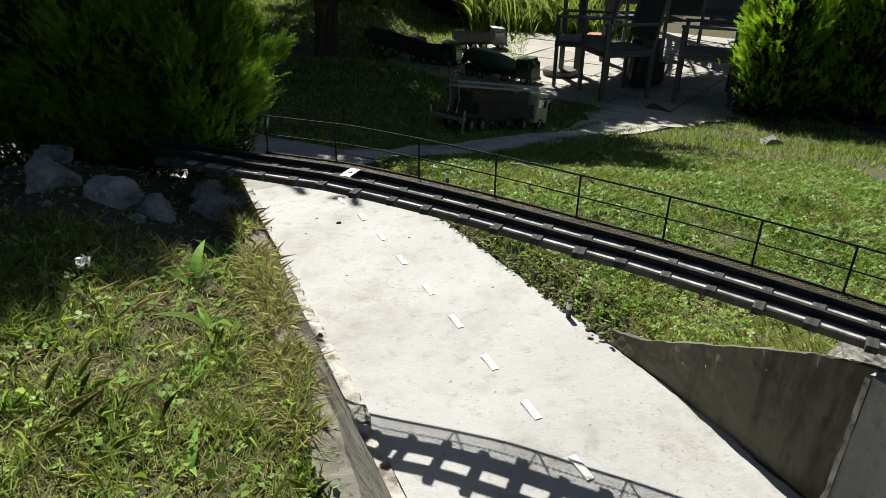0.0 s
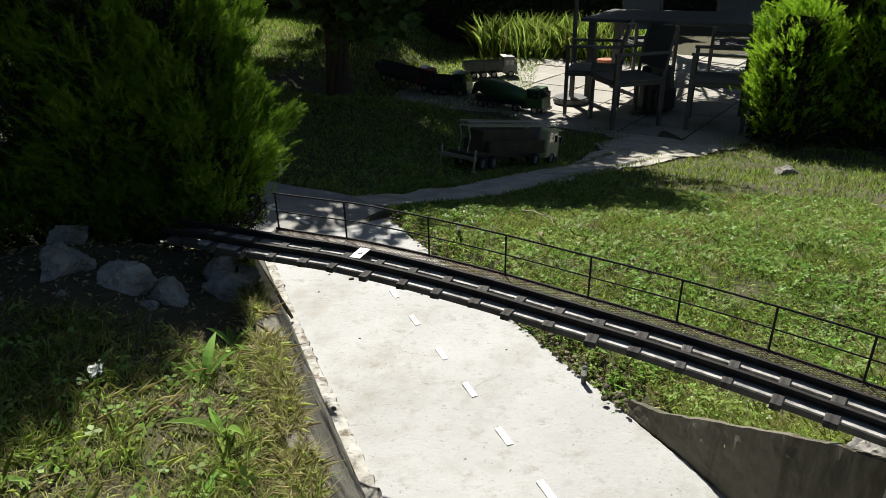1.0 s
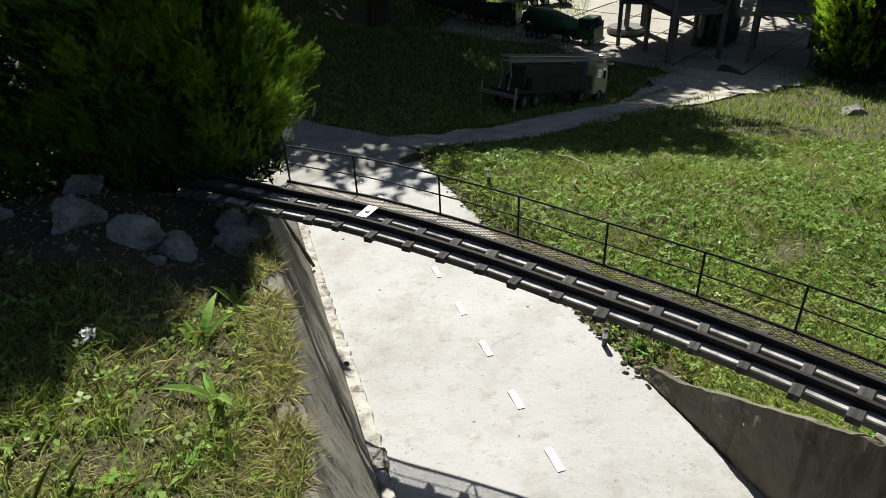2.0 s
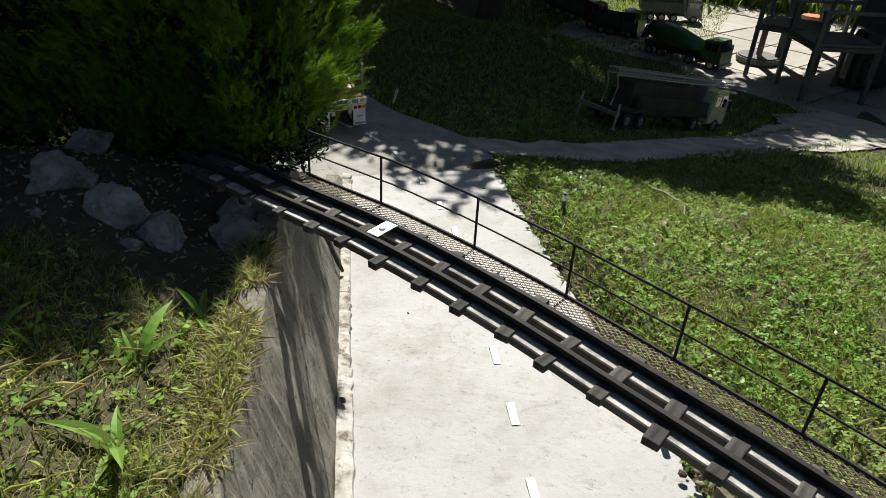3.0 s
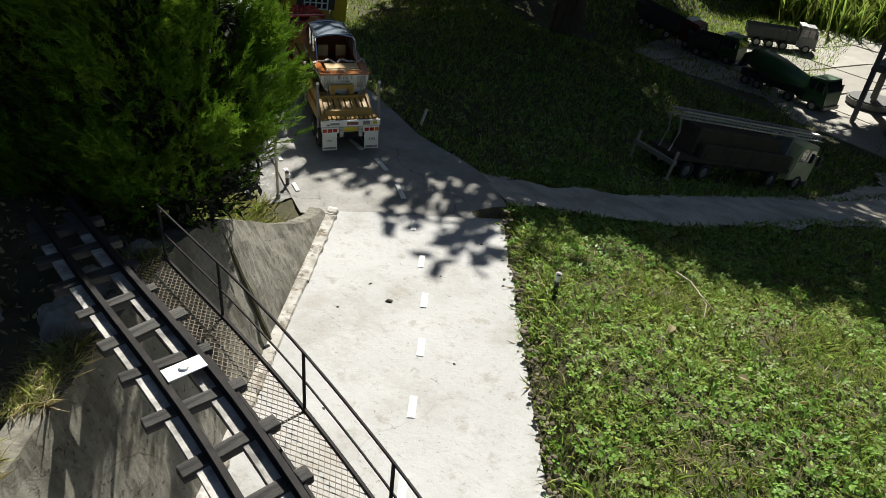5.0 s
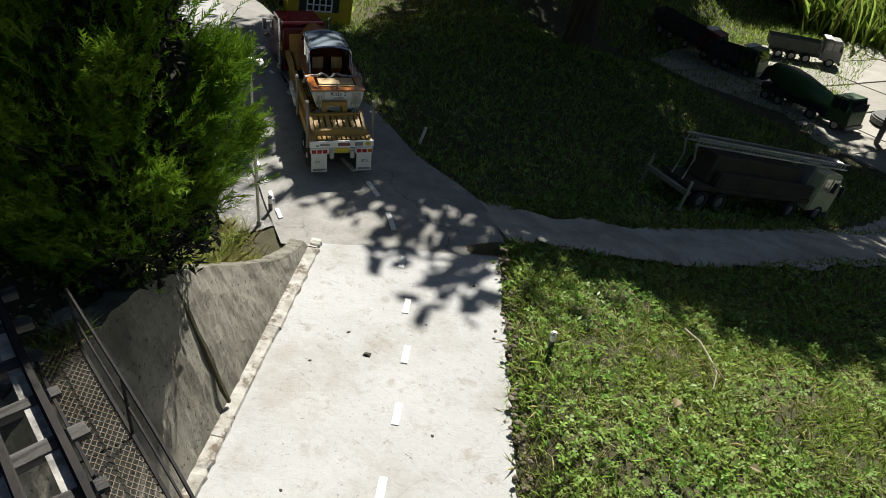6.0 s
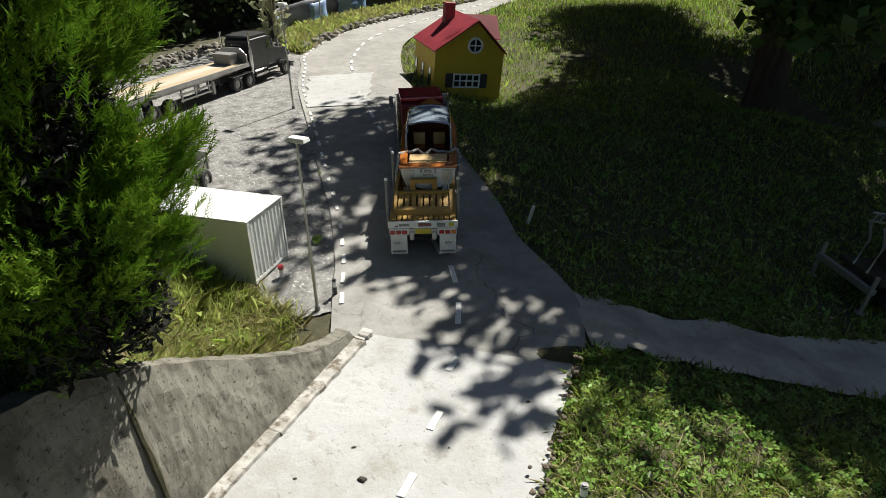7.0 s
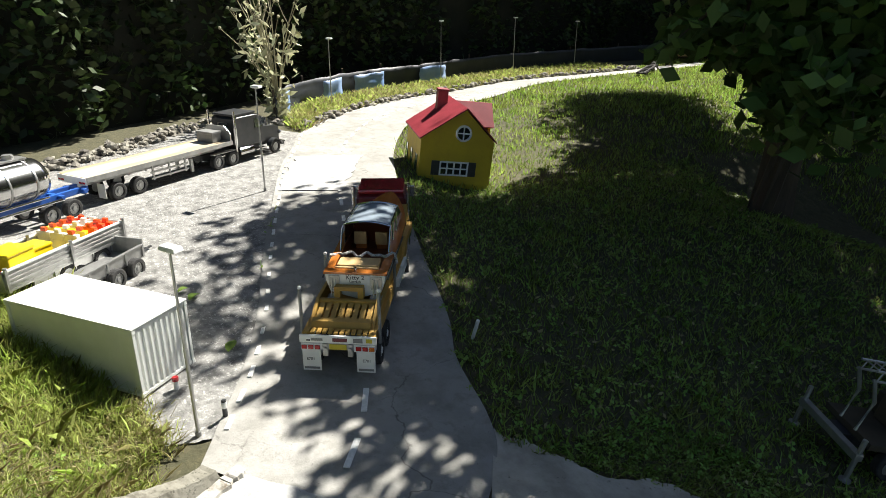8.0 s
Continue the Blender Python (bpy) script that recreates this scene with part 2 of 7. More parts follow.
M_BLUETARP = material("blue_tarpaulin", (0.13, 0.22, 0.42), 0.45, other=(0.30, 0.38, 0.52), scale=2.2, bump=0.5, bump_scale=9)
M_BLACKTARP = material("black_tarpaulin", (0.018, 0.022, 0.028), 0.55, other=(0.03, 0.035, 0.045), scale=5, bump=0.5, bump_scale=12)
M_YPLASTIC = material("yellow_plastic", (0.75, 0.55, 0.01), 0.35, other=(0.68, 0.48, 0.01), scale=14)
M_RPLASTIC = material("orange_red_plastic", (0.70, 0.09, 0.02), 0.35, other=(0.62, 0.07, 0.02), scale=14)
M_CLEAR = material("milky_plastic", (0.70, 0.68, 0.60), 0.35, other=(0.62, 0.60, 0.52), scale=14)
M_DECK = material("plywood_deck", (0.54, 0.51, 0.44), 0.6, other=(0.40, 0.30, 0.17), scale=3.2, bump=0.2, stretch=(0.3, 3, 1))
M_FURN = material("garden_furniture_paint", (0.10, 0.10, 0.095), 0.5, other=(0.07, 0.07, 0.068), scale=20)
M_TERRA = material("terracotta", (0.42, 0.16, 0.08), 0.8, other=(0.34, 0.13, 0.07), scale=14)
M_ROPE = material("rope", (0.60, 0.58, 0.54), 0.9, other=(0.18, 0.17, 0.16), scale=220)
M_STEM = material("dry_stems", (0.36, 0.33, 0.22), 0.8, other=(0.25, 0.24, 0.14), scale=10, vary=0.2, island=True)
M_PALELEAF = material("pale_leaves", (0.40, 0.43, 0.26), 0.7, other=(0.52, 0.50, 0.32), scale=9, vary=0.3, island=True, translucent=0.3)

M_DARKSTONE = material("dark_pebble", (0.06, 0.05, 0.04), 0.9, other=(0.03, 0.028, 0.025), scale=60, bump=0.6)
M_RUBBLE = material("broken_stone", (0.26, 0.24, 0.20), 0.95, other=(0.14, 0.13, 0.11), scale=16, bump=0.8, vary=0.35, island=True)
M_CRUMB = material("dry_clods", (0.17, 0.14, 0.10), 1.0, other=(0.09, 0.075, 0.055), scale=60, vary=0.4, island=True)
M_OLIVE = material("olive_brown_paint", (0.075, 0.06, 0.04), 0.75, other=(0.05, 0.042, 0.03), scale=14, spec=0.2)
M_GREYGREEN = material("grey_green_paint", (0.05, 0.06, 0.055), 0.5, other=(0.035, 0.042, 0.038), scale=14)


def glass_material(name, tint, rough=0.05):
    m = bpy.data.materials.new(name)
    m.use_nodes = True
    b = m.node_tree.nodes["Principled BSDF"]
    b.inputs["Base Color"].default_value = (*tint, 1)
    b.inputs["Roughness"].default_value = rough
    b.inputs["Specular IOR Level"].default_value = 1.0
    b.inputs["Coat Weight"].default_value = 1.0
    b.inputs["Coat Roughness"].default_value = 0.03
    return m


M_GLASS = glass_material("dark_window_glass", (0.02, 0.025, 0.03))
M_ROOFGLASS = glass_material("tinted_roof_glass", (0.30, 0.36, 0.42), 0.12)


# ---- mesh helpers ----
def part(name, bm, mat_, parent=None, label="", m=None, smooth=False):
    """Links a bmesh as one mesh object under a thing or a part."""
    me = bpy.data.meshes.new(name)
    bm.to_mesh(me)
    bm.free()
    me.materials.append(mat_)
    if smooth:
        me.polygons.foreach_set("use_smooth", [True] * len(me.polygons))
    ob = new(name, me)
    if parent:
        ob.parent = parent
    if m:
        ob.matrix_basis = m
    if label:
        ob["label"] = label
    return ob


def thing(name, m, label, category, group="", kind=""):
    return tagged(place(new(name), m), label, category, group, kind)


def place(ob, m):
    ob.matrix_basis = m
    return ob


def box(bm, x0, x1, y0, y1, z0, z1, bevel=0.0, taper=1.0):
    """An upright block with softened edges; taper narrows its top."""
    cx, cy = (x0 + x1) / 2, (y0 + y1) / 2
    lo = [(x0, y0), (x1, y0), (x1, y1), (x0, y1)]
    vs = [bm.verts.new((x, y, z0)) for x, y in lo]
    vs += [bm.verts.new((cx + (x - cx) * taper, cy + (y - cy) * taper, z1)) for x, y in lo]
    fs = [bm.faces.new([vs[i] for i in f]) for f in ((3, 2, 1, 0), (4, 5, 6, 7), (0, 1, 5, 4), (1, 2, 6, 5), (2, 3, 7, 6), (3, 0, 4, 7))]
    if bevel:
        bmesh.ops.bevel(bm, geom=list({e for f in fs for e in f.edges}), offset=bevel, segments=2, affect="EDGES", profile=0.6)
    return bm


def boxes(*dims, bevel=0.0):
    bm = bmesh.new()
    for d in dims:
        box(bm, *d, bevel=bevel)
    return bm


def cyl(bm, r, length, m=None, seg=16, r2=None, bevel=0.0):
    """A rod or disc along local z, centred, with chamfered rims."""
    out = bmesh.ops.create_cone(bm, cap_ends=True, segments=seg, radius1=r, radius2=r if r2 is None else r2, depth=length)
    if bevel:
        rims = {e for v in out["verts"] for e in v.link_edges if abs(e.verts[0].co.z - e.verts[1].co.z) < 1e-7}
        res = bmesh.ops.bevel(bm, geom=list(rims), offset=bevel, segments=2, affect="EDGES")
        vs = {v for f in res["faces"] for v in f.verts} | {v for v in out["verts"] if v.is_valid}
    else:
        vs = set(out["verts"])
    if m:
        todo, seen = list(vs), set(vs)
        while todo:
            for e in todo.pop().link_edges:
                for v in e.verts:
                    if v not in seen:
                        seen.add(v)
                        todo.append(v)
        bmesh.ops.transform(bm, matrix=m, verts=list(seen))
    return bm


def rod(bm, a, b, r, seg=8, r2=None):
    a, b = Vector(a), Vector(b)
    q = (b - a).to_track_quat("Z", "Y").to_matrix().to_4x4()
    return cyl(bm, r, (b - a).length, Matrix.Translation((a + b) / 2) @ q, seg, r2)


def tube(bm, pts, r, seg=6):
    """A pipe of even or changing thickness through points."""
    pts = [Vector(p) for p in pts]
    rs = r if isinstance(r, (list, tuple)) else [r] * len(pts)
    rings = []
    for i, p in enumerate(pts):
        t = (pts[min(i + 1, len(pts) - 1)] - pts[max(i - 1, 0)]).normalized()
        q = t.to_track_quat("Z", "Y")
        rings.append([bm.verts.new(p + q @ Vector((math.cos(k * math.tau / seg) * rs[i], math.sin(k * math.tau / seg) * rs[i], 0))) for k in range(seg)])
    for a, b in zip(rings, rings[1:]):
        for k in range(seg):
            bm.faces.new((a[k], a[(k + 1) % seg], b[(k + 1) % seg], b[k]))
    bm.faces.new(rings[0][::-1])
    bm.faces.new(rings[-1])
    return bm


def prism(bm, outline, y0, y1, axis="y"):
    """An outline in x, z pulled along y (or in y, z along x)."""
    def at(p, q):
        return (p[0], q, p[1]) if axis == "y" else (q, p[0], p[1])
    a = [bm.verts.new(at(p, y0)) for p in outline]
    b = [bm.verts.new(at(p, y1)) for p in outline]
    bm.faces.new(a)
    bm.faces.new(b[::-1])
    for i in range(len(a)):
        j = (i + 1) % len(a)
        bm.faces.new((a[j], a[i], b[i], b[j]))
    bmesh.ops.recalc_face_normals(bm, faces=bm.faces)
    return bm


def grid_sheet(name, us, vs, at, mat_, smooth=True):
    """A sheet over two lists of parameters."""
    co = [at(u, v) for u in us for v in vs]
    k = len(vs)
    faces = [(i * k + j, (i + 1) * k + j, (i + 1) * k + j + 1, i * k + j + 1) for i in range(len(us) - 1) for j in range(k - 1)]
    me = bpy.data.meshes.new(name)
    me.from_pydata(co, [], faces)
    me.materials.append(mat_)
    me.polygons.foreach_set("use_smooth", [smooth] * len(faces))
    return new(name, me)


def soup(name, co, sides, mat_, parent=None):
    """Many small leaves or blades in one mesh: co holds the corners, `sides` to each."""
    co = np.asarray(co, np.float32).reshape(-1, 3)
    n = len(co)
    me = bpy.data.meshes.new(name)
    me.vertices.add(n)
    me.vertices.foreach_set("co", co.ravel())
    me.loops.add(n)
    me.loops.foreach_set("vertex_index", np.arange(n, dtype=np.int32))
    me.polygons.add(n // sides)
    me.polygons.foreach_set("loop_start", np.arange(0, n, sides, dtype=np.int32))
    me.update(calc_edges=True)
    me.materials.append(mat_)
    ob = new(name, me)
    if parent:
        ob.parent = parent
    return ob


def smoothstep(a, b, x):
    t = min(1.0, max(0.0, (x - a) / (b - a)))
    return t * t * (3 - 2 * t)


def steps(a, b, n):
    return [a + (b - a) * i / n for i in range(n + 1)]


def through_points(pts, n):
    """A smooth curve of n + 1 points through a few."""
    P = [Vector(p) for p in pts]
    P = [P[0] * 2 - P[1]] + P + [P[-1] * 2 - P[-2]]
    out = []
    for i in range(n + 1):
        s = i / n * (len(P) - 3)
        k = min(int(s), len(P) - 4)
        t = s - k
        a, b, c, d = P[k:k + 4]
        out.append(0.5 * ((2 * b) + (c - a) * t + (2 * a - 5 * b + 4 * c - d) * t * t + (3 * b - a - 3 * c + d) * t ** 3))
    return out


# ---- the lie of the land ----
AU, AV = Vector((-0.592, 0.806)), Vector((0.806, 0.592))


def on_road(u, v):
    """Plan of a point u along and v across the concrete road."""
    p = AU * u + AV * v
    return p.x, p.y


def road_uv(x, y):
    return -0.592 * x + 0.806 * y, 0.806 * x + 0.592 * y


def road_z(u):
    return 0.04 - 0.045 * max(-0.6, min(0.9, u))


FALL = [(-1, 0.11), (0.5, 0.09), (0.9, 0.05), (1.35, -0.06), (2, -0.16), (2.8, -0.33), (3.3, -0.39), (4, -0.42)]


def west_z(x, y):
    """The rise of the lot and the asphalt road towards the west."""
    d = 0.36 * (x + 2.01) + 0.93 * (y - 1.78)
    return 0.10 * smoothstep(-0.8, -1.95, x) * max(1 - smoothstep(0.0, 0.40, d), smoothstep(-2.5, -3.3, x))


def lawn_z(x, y):
    w = max(smoothstep(-1.2, 0.2, x), smoothstep(3.0, 4.3, y) * smoothstep(-2.2, -1.2, x))
    fall = float(np.interp(y, [p[0] for p in FALL], [p[1] for p in FALL]))
    if fall > 0:
        fall *= smoothstep(0.30, 0.42, 0.806 * x + 0.592 * y)
    return fall * w - 0.01 * (1 - w) + west_z(x, y)


def wall_top(u):
    """Height of the left bank's wall along the road."""
    return 0.02 + 0.325 * smoothstep(0.9, 0.12, u)


def foot_v(u):
    """The line where the left wall meets the kerb, slightly askew to the road."""
    return -0.152 + 0.045 * max(-1.0, min(0.95, u))


def crown_v(u):
    """The road-side edge of the left wall's crown."""
    return foot_v(u) - 0.012 - 0.075 * smoothstep(0.9, 0.45, u) - 0.03 * max(0.0, min(1.0, -u - 0.3))


def bank_z(x, y):
    """The raised bank left of the road: high by the rocks, falling to the parking lot."""
    u, v = road_uv(x, y)
    edge = 0.50 + 0.08 * max(-1.0, x + 0.75)
    h = wall_top(u) + 0.08 * smoothstep(-0.3, -0.6, v)
    h *= smoothstep(-0.03, 0.40, edge - y) * smoothstep(-2.4, -1.6, x)
    return -0.012 + west_z(x, y) + h + 0.006 * noise.noise((x * 9, y * 9, 0)) * min(1, h * 8)


def right_z(x, y):
    """The lawn, which rises towards the right wall of the cutting."""
    u, v = road_uv(x, y)
    return lawn_z(x, y) + 0.20 * smoothstep(-0.45, -1.05, u) + 0.010 * noise.noise((x * 6, y * 6, 3)) * smoothstep(0.39, 0.6, v)


def ground_z(x, y):
    u, v = road_uv(x, y)
    if v <= (crown_v(u) - 0.012 if u < 0.93 else -0.25):
        return bank_z(x, y)
    bed = road_z(u) - 0.012
    if u < 0.95 and v < 0.60:
        if u < -0.44:
            return bed if v < 0.425 else right_z(x, y)
        if v < 0.39:
            return bed - (0.03 if v < foot_v(u) - 0.02 and u < 0.8 else 0)
        return bed + (right_z(x, y) - bed) * smoothstep(0.385, 0.47, v)
    return right_z(x, y)


# ---- ground, roads and walls ----
def fine(a, b, c, d, step):
    """Parameters from a to d: wide apart outside, `step` apart between b and c."""
    out = [b - (b - a) * (i / 14) ** 3 for i in range(14, 0, -1)]
    out += steps(b, c, round((c - b) / step))
    return out + [c + (d - c) * (i / 14) ** 3 for i in range(1, 15)]


ground = grid_sheet("ground", fine(-400, -2.4, 2.2, 400, 0.022), fine(-400, -1.6, 3.4, 400, 0.022), lambda x, y: (x, y, ground_z(x, y)), M_SOIL)
tagged(ground, "dry garden soil under grass, sloping away from the road", "ground", kind="structure")


def strip(name, left, right, n, m, z, mat_, label, category="road", ragged=0.0):
    """A road sheet between two edges, each a smooth curve through a few points."""
    a, b = through_points([(*p, 0) for p in left], n), through_points([(*p, 0) for p in right], n)

    def at(i, j):
        f = j / m
        if j in (0, m):
            f += ragged * (noise.noise((i * 0.11, j, 3)) + 0.35 * noise.noise((i * 0.5, j, 5)))
        p = a[i].lerp(b[i], f)
        return (p.x, p.y, z(p.x, p.y))
    return tagged(grid_sheet(name, list(range(n + 1)), list(range(m + 1)), at, mat_), label, category, kind="structure")


def slab_sheet():
    us, vs = steps(-2.2, 0.93, 260), steps(0.0, 1.0, 16)

    def at(u, f):
        v = foot_v(u) + 0.022 + (0.368 - foot_v(u)) * f
        vv = v + (0.010 * noise.noise((u * 9, 0, 1)) + 0.006 * noise.noise((u * 31, 2, 1)) if f > 0.98 else 0)
        uu = u + (0.012 * noise.noise((v * 20, 4, 4)) + 0.05 * (v - 0.1) if u > 0.925 else 0)
        return (*on_road(uu, vv), road_z(u) + 0.0015 * noise.noise((u * 7, v * 7, 5)))
    return grid_sheet("road", us, vs, at, M_SLAB)


tagged(slab_sheet(), "sun-bleached white concrete model road with cracks and stains", "road", kind="structure")
ASPH_L = [on_road(0.90, -0.19), (-0.87, 0.71), (-1.0, 0.78), (-1.25, 0.89), (-1.54, 0.99), (-2.04, 1.17), (-2.64, 1.39), (-3.08, 1.60), (-3.42, 1.76), (-3.9, 2.2), (-4.28, 2.83), (-4.50, 3.47), (-4.84, 4.35), (-4.95, 5.4), (-5.03, 6.2), (-5.3, 7.5)]
ASPH_R = [on_road(0.92, 0.42), (-0.40, 1.17), (-0.54, 1.24), (-0.80, 1.31), (-1.02, 1.41), (-1.44, 1.54), (-1.79, 1.66), (-2.2, 1.82), (-2.7, 2.05), (-3.31, 2.44), (-3.75, 2.95), (-4.05, 3.58), (-4.54, 4.47), (-4.71, 5.31), (-4.80, 6.1), (-5.0, 7.5)]


def asph_z(x, y):
    u = road_uv(x, y)[0]
    return max(-0.004, road_z(u) - 0.0025 if u < 1.0 else lawn_z(x, y) + 0.008)


strip("asphalt_road", ASPH_L, ASPH_R, 160, 10, lambda x, y: asph_z(x, y), M_ASPH, "grey worn asphalt model road, dappled with tree shade")
strip("road_patch", [(-2.25, 1.26), (-2.53, 1.39), (-2.82, 1.53)], [(-2.11, 1.51), (-2.40, 1.68), (-2.68, 1.85)], 60, 12, lambda x, y: asph_z(x, y) + 0.004 + 0.0006 * noise.noise((x * 30, y * 30, 2)), M_SLAB, "pale concrete patch in the asphalt road", ragged=0.08)
strip("parking_lot", [(-0.80, 0.56), (-1.2, 0.48), (-1.7, 0.20), (-2.2, -0.1), (-2.9, -0.1), (-3.5, 0.6), (-4.0, 1.45)],
      [(-0.74, 0.74), (-0.97, 0.83), (-1.22, 0.94), (-1.51, 1.04), (-2.01, 1.22), (-2.61, 1.44), (-3.36, 1.80)], 60, 24,
      lambda x, y: max(-0.007, ground_z(x, y) + 0.005) + 0.002 * noise.noise((x * 12, y * 12, 8)), M_LOT, "grey gravelled lot where model trucks are parked", "ground")
strip("side_path", [(-0.50, 1.23), (-0.3, 1.36), (-0.02, 1.70), (0.22, 2.2), (0.45, 2.75), (0.60, 3.3), (0.72, 3.9)],
      [(-0.26, 1.06), (-0.10, 1.24), (0.18, 1.55), (0.45, 2.0), (0.75, 2.55), (1.15, 3.1), (1.6, 3.5)], 180, 12,
      lambda x, y: ground_z(x, y) + 0.010, M_PATH, "dusty grey trodden path between lawns", "path", 0.16)


def kerb_and_wall():
    rnd = random.Random(5)
    # kerb: low cast strip, broken into uneven lengths
    u = -2.0
    root = tagged(new("kerb"), "chipped pale concrete kerb along the road", "kerb", kind="structure")
    while u < 0.91:
        length = rnd.uniform(0.16, 0.34)
        e = min(u + length, 0.925)
        bm = bmesh.new()
        w0, h = rnd.uniform(-0.004, 0.003), rnd.uniform(0.009, 0.014)
        n = 16
        rings = []
        for i in range(n + 1):
            uu = u + 0.0008 + (e - u - 0.0016) * i / n
            j = 0.003 * noise.noise((uu * 50, 1, 2)) + 0.002 * noise.noise((uu * 150, 5, 2))
            k = foot_v(uu)
            pr = [(k - 0.004, -0.01), (k - 0.002, h + j), (k + 0.023 + w0 + 2.0 * j, h - 0.003 + 1.5 * j), (k + 0.028 + w0 + 2.5 * j, -0.01)]
            rings.append([bm.verts.new((*on_road(uu, v), road_z(uu) + z)) for v, z in pr])
        for a, b in zip(rings, rings[1:]):
            for k in range(3):
                bm.faces.new((a[k], a[k + 1], b[k + 1], b[k]))
        bm.faces.new(rings[0][::-1])
        bm.faces.new(rings[-1])
        bmesh.ops.recalc_face_normals(bm, faces=bm.faces)
        part("kerb_stone", bm, M_KERB, root)
        u = e


kerb_and_wall()


def battered_wall(name, us, foot, top, back, height, label, mat_=None):
    """A leaning concrete wall along the road, with a rough face and crown."""
    def at(u, s):
        h = max(0.004, height(u))
        z0 = road_z(u)
        ft = foot(u)
        rear = top(u) - 0.07 if back is None else back
        prof = [(ft, z0 - 0.03)] + [(ft + (top(u) - ft) * k / 10, z0 + h * k / 10) for k in range(11)] + [(top(u) + (0.010 if rear > ft else -0.036), z0 + h), (top(u) + (0.03 if rear > ft else -0.042), z0 + h - 0.02), (rear, z0 - 0.06)]
        v, z = prof[s]
        r = 0.004 * noise.noise((u * 18, z * 30, 2)) + 0.003 * noise.noise((u * 60, z * 60, 7))
        chip = (max(0.0, noise.noise((u * 26, 3, s * 0.2)) - 0.25) * 0.010 + 0.003 * noise.noise((u * 70, v * 70, 9))) * (1 if back is None else 0.3)
        return (*on_road(u, v + r), z + (0.004 * noise.noise((u * 30, v * 30, 9)) - chip if s > 9 else 0))
    ob = grid_sheet(name, us, list(range(15)), at, mat_ or M_WALL, smooth=False)
    return tagged(ob, label, "wall", kind="structure")


battered_wall("wall_left", steps(-2.0, 0.88, 260), foot_v, crown_v, None, lambda u: wall_top(u) - road_z(u) + 0.006, "leaning grey concrete retaining wall with cracks and stains")
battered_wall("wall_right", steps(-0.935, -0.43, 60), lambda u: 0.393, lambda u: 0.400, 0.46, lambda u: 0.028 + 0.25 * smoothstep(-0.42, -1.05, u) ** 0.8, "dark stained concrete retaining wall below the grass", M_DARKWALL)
battered_wall("wall_end", steps(-2.0, -0.936, 60), lambda u: 0.372, lambda u: 0.374, 0.46, lambda u: 0.262, "paler grey concrete wall block, proud of the dark wall", M_PALEWALL)
bm = bmesh.new()
rings = []
for k in range(15):
    z = 0.07 + 0.255 * k / 14
    j = 0.004 * noise.noise((k * 1.7, 1, 1))
    rings.append([bm.verts.new((*on_road(u, v), z)) for u, v in ((-0.9365, 0.46), (-0.9300 + j, 0.40), (-0.9290 + j, 0.3715 - j), (-0.9365, 0.3705 - j))])
for p, q in zip(rings, rings[1:]):
    for j in range(3):
        bm.faces.new((p[j], p[j + 1], q[j + 1], q[j]))
bm.faces.new(rings[-1])
bmesh.ops.recalc_face_normals(bm, faces=bm.faces)
# pale kerb concrete also paints the light along this chipped edge
part("chipped_edge", bm, M_KERB, bpy.data.objects["wall_end"], "chipped end of the block, paler for its lit edge")


def dashes():
    """Painted lane marks, each a thin worn strip."""
    def dash(p, q, w, z):
        d = (Vector(q) - Vector(p)).normalized()
        s = Vector((-d.y, d.x)) * w / 2
        bm = bmesh.new()
        co = [Vector(p) - s, Vector(q) - s, Vector(q) + s, Vector(p) + s]
        lo = [bm.verts.new((c.x, c.y, z - 0.002)) for c in co]
        hi = [bm.verts.new((c.x, c.y, z + 0.0012)) for c in co]
        bm.faces.new(hi)
        for i in range(4):
            bm.faces.new((lo[i], lo[(i + 1) % 4], hi[(i + 1) % 4], hi[i]))
        return part("lane_mark", bm, M_MARK, marks)
    marks = tagged(new("lane_marks"), "white painted dashed lines on the model road", "road marking", kind="structure")
    for u, v in ((0.865, 0.133), (0.673, 0.160), (0.499, 0.172), (0.324, 0.170), (0.147, 0.160), (-0.040, 0.152), (-0.207, 0.143), (-0.38, 0.130), (-0.545, 0.122), (-0.70, 0.117), (-0.87, 0.11), (-1.04, 0.10), (-1.21, 0.1)):
        dash(on_road(u - 0.027, v - 0.001), on_road(u + 0.027, v + 0.002), 0.014, road_z(u) + 0.002)
    left, mid = through_points([(*p, 0) for p in ASPH_L], 300), [a.lerp(b, 0.52) for a, b in zip(through_points([(*p, 0) for p in ASPH_L], 300), through_points([(*p, 0) for p in ASPH_R], 300))]
    for line, gap, n, w, shift in ((left, 0.105, 46, 0.011, 0.025), (mid, 0.19, 30, 0.014, 0.0)):
        travelled, nxt, count = 0.0, 0.12, 0
        for a, b in zip(line, line[1:]):
            travelled += (b - a).length
            if travelled > nxt and count < n:
                d = (b - a).normalized()
                s = Vector((d.y, -d.x, 0)) * shift
                p = a + s
                dash((p.x, p.y), (p.x + d.x * gap * 0.5, p.y + d.y * gap * 0.5), w, asph_z(p.x, p.y) + 0.0025)
                nxt += gap
                count += 1


dashes()


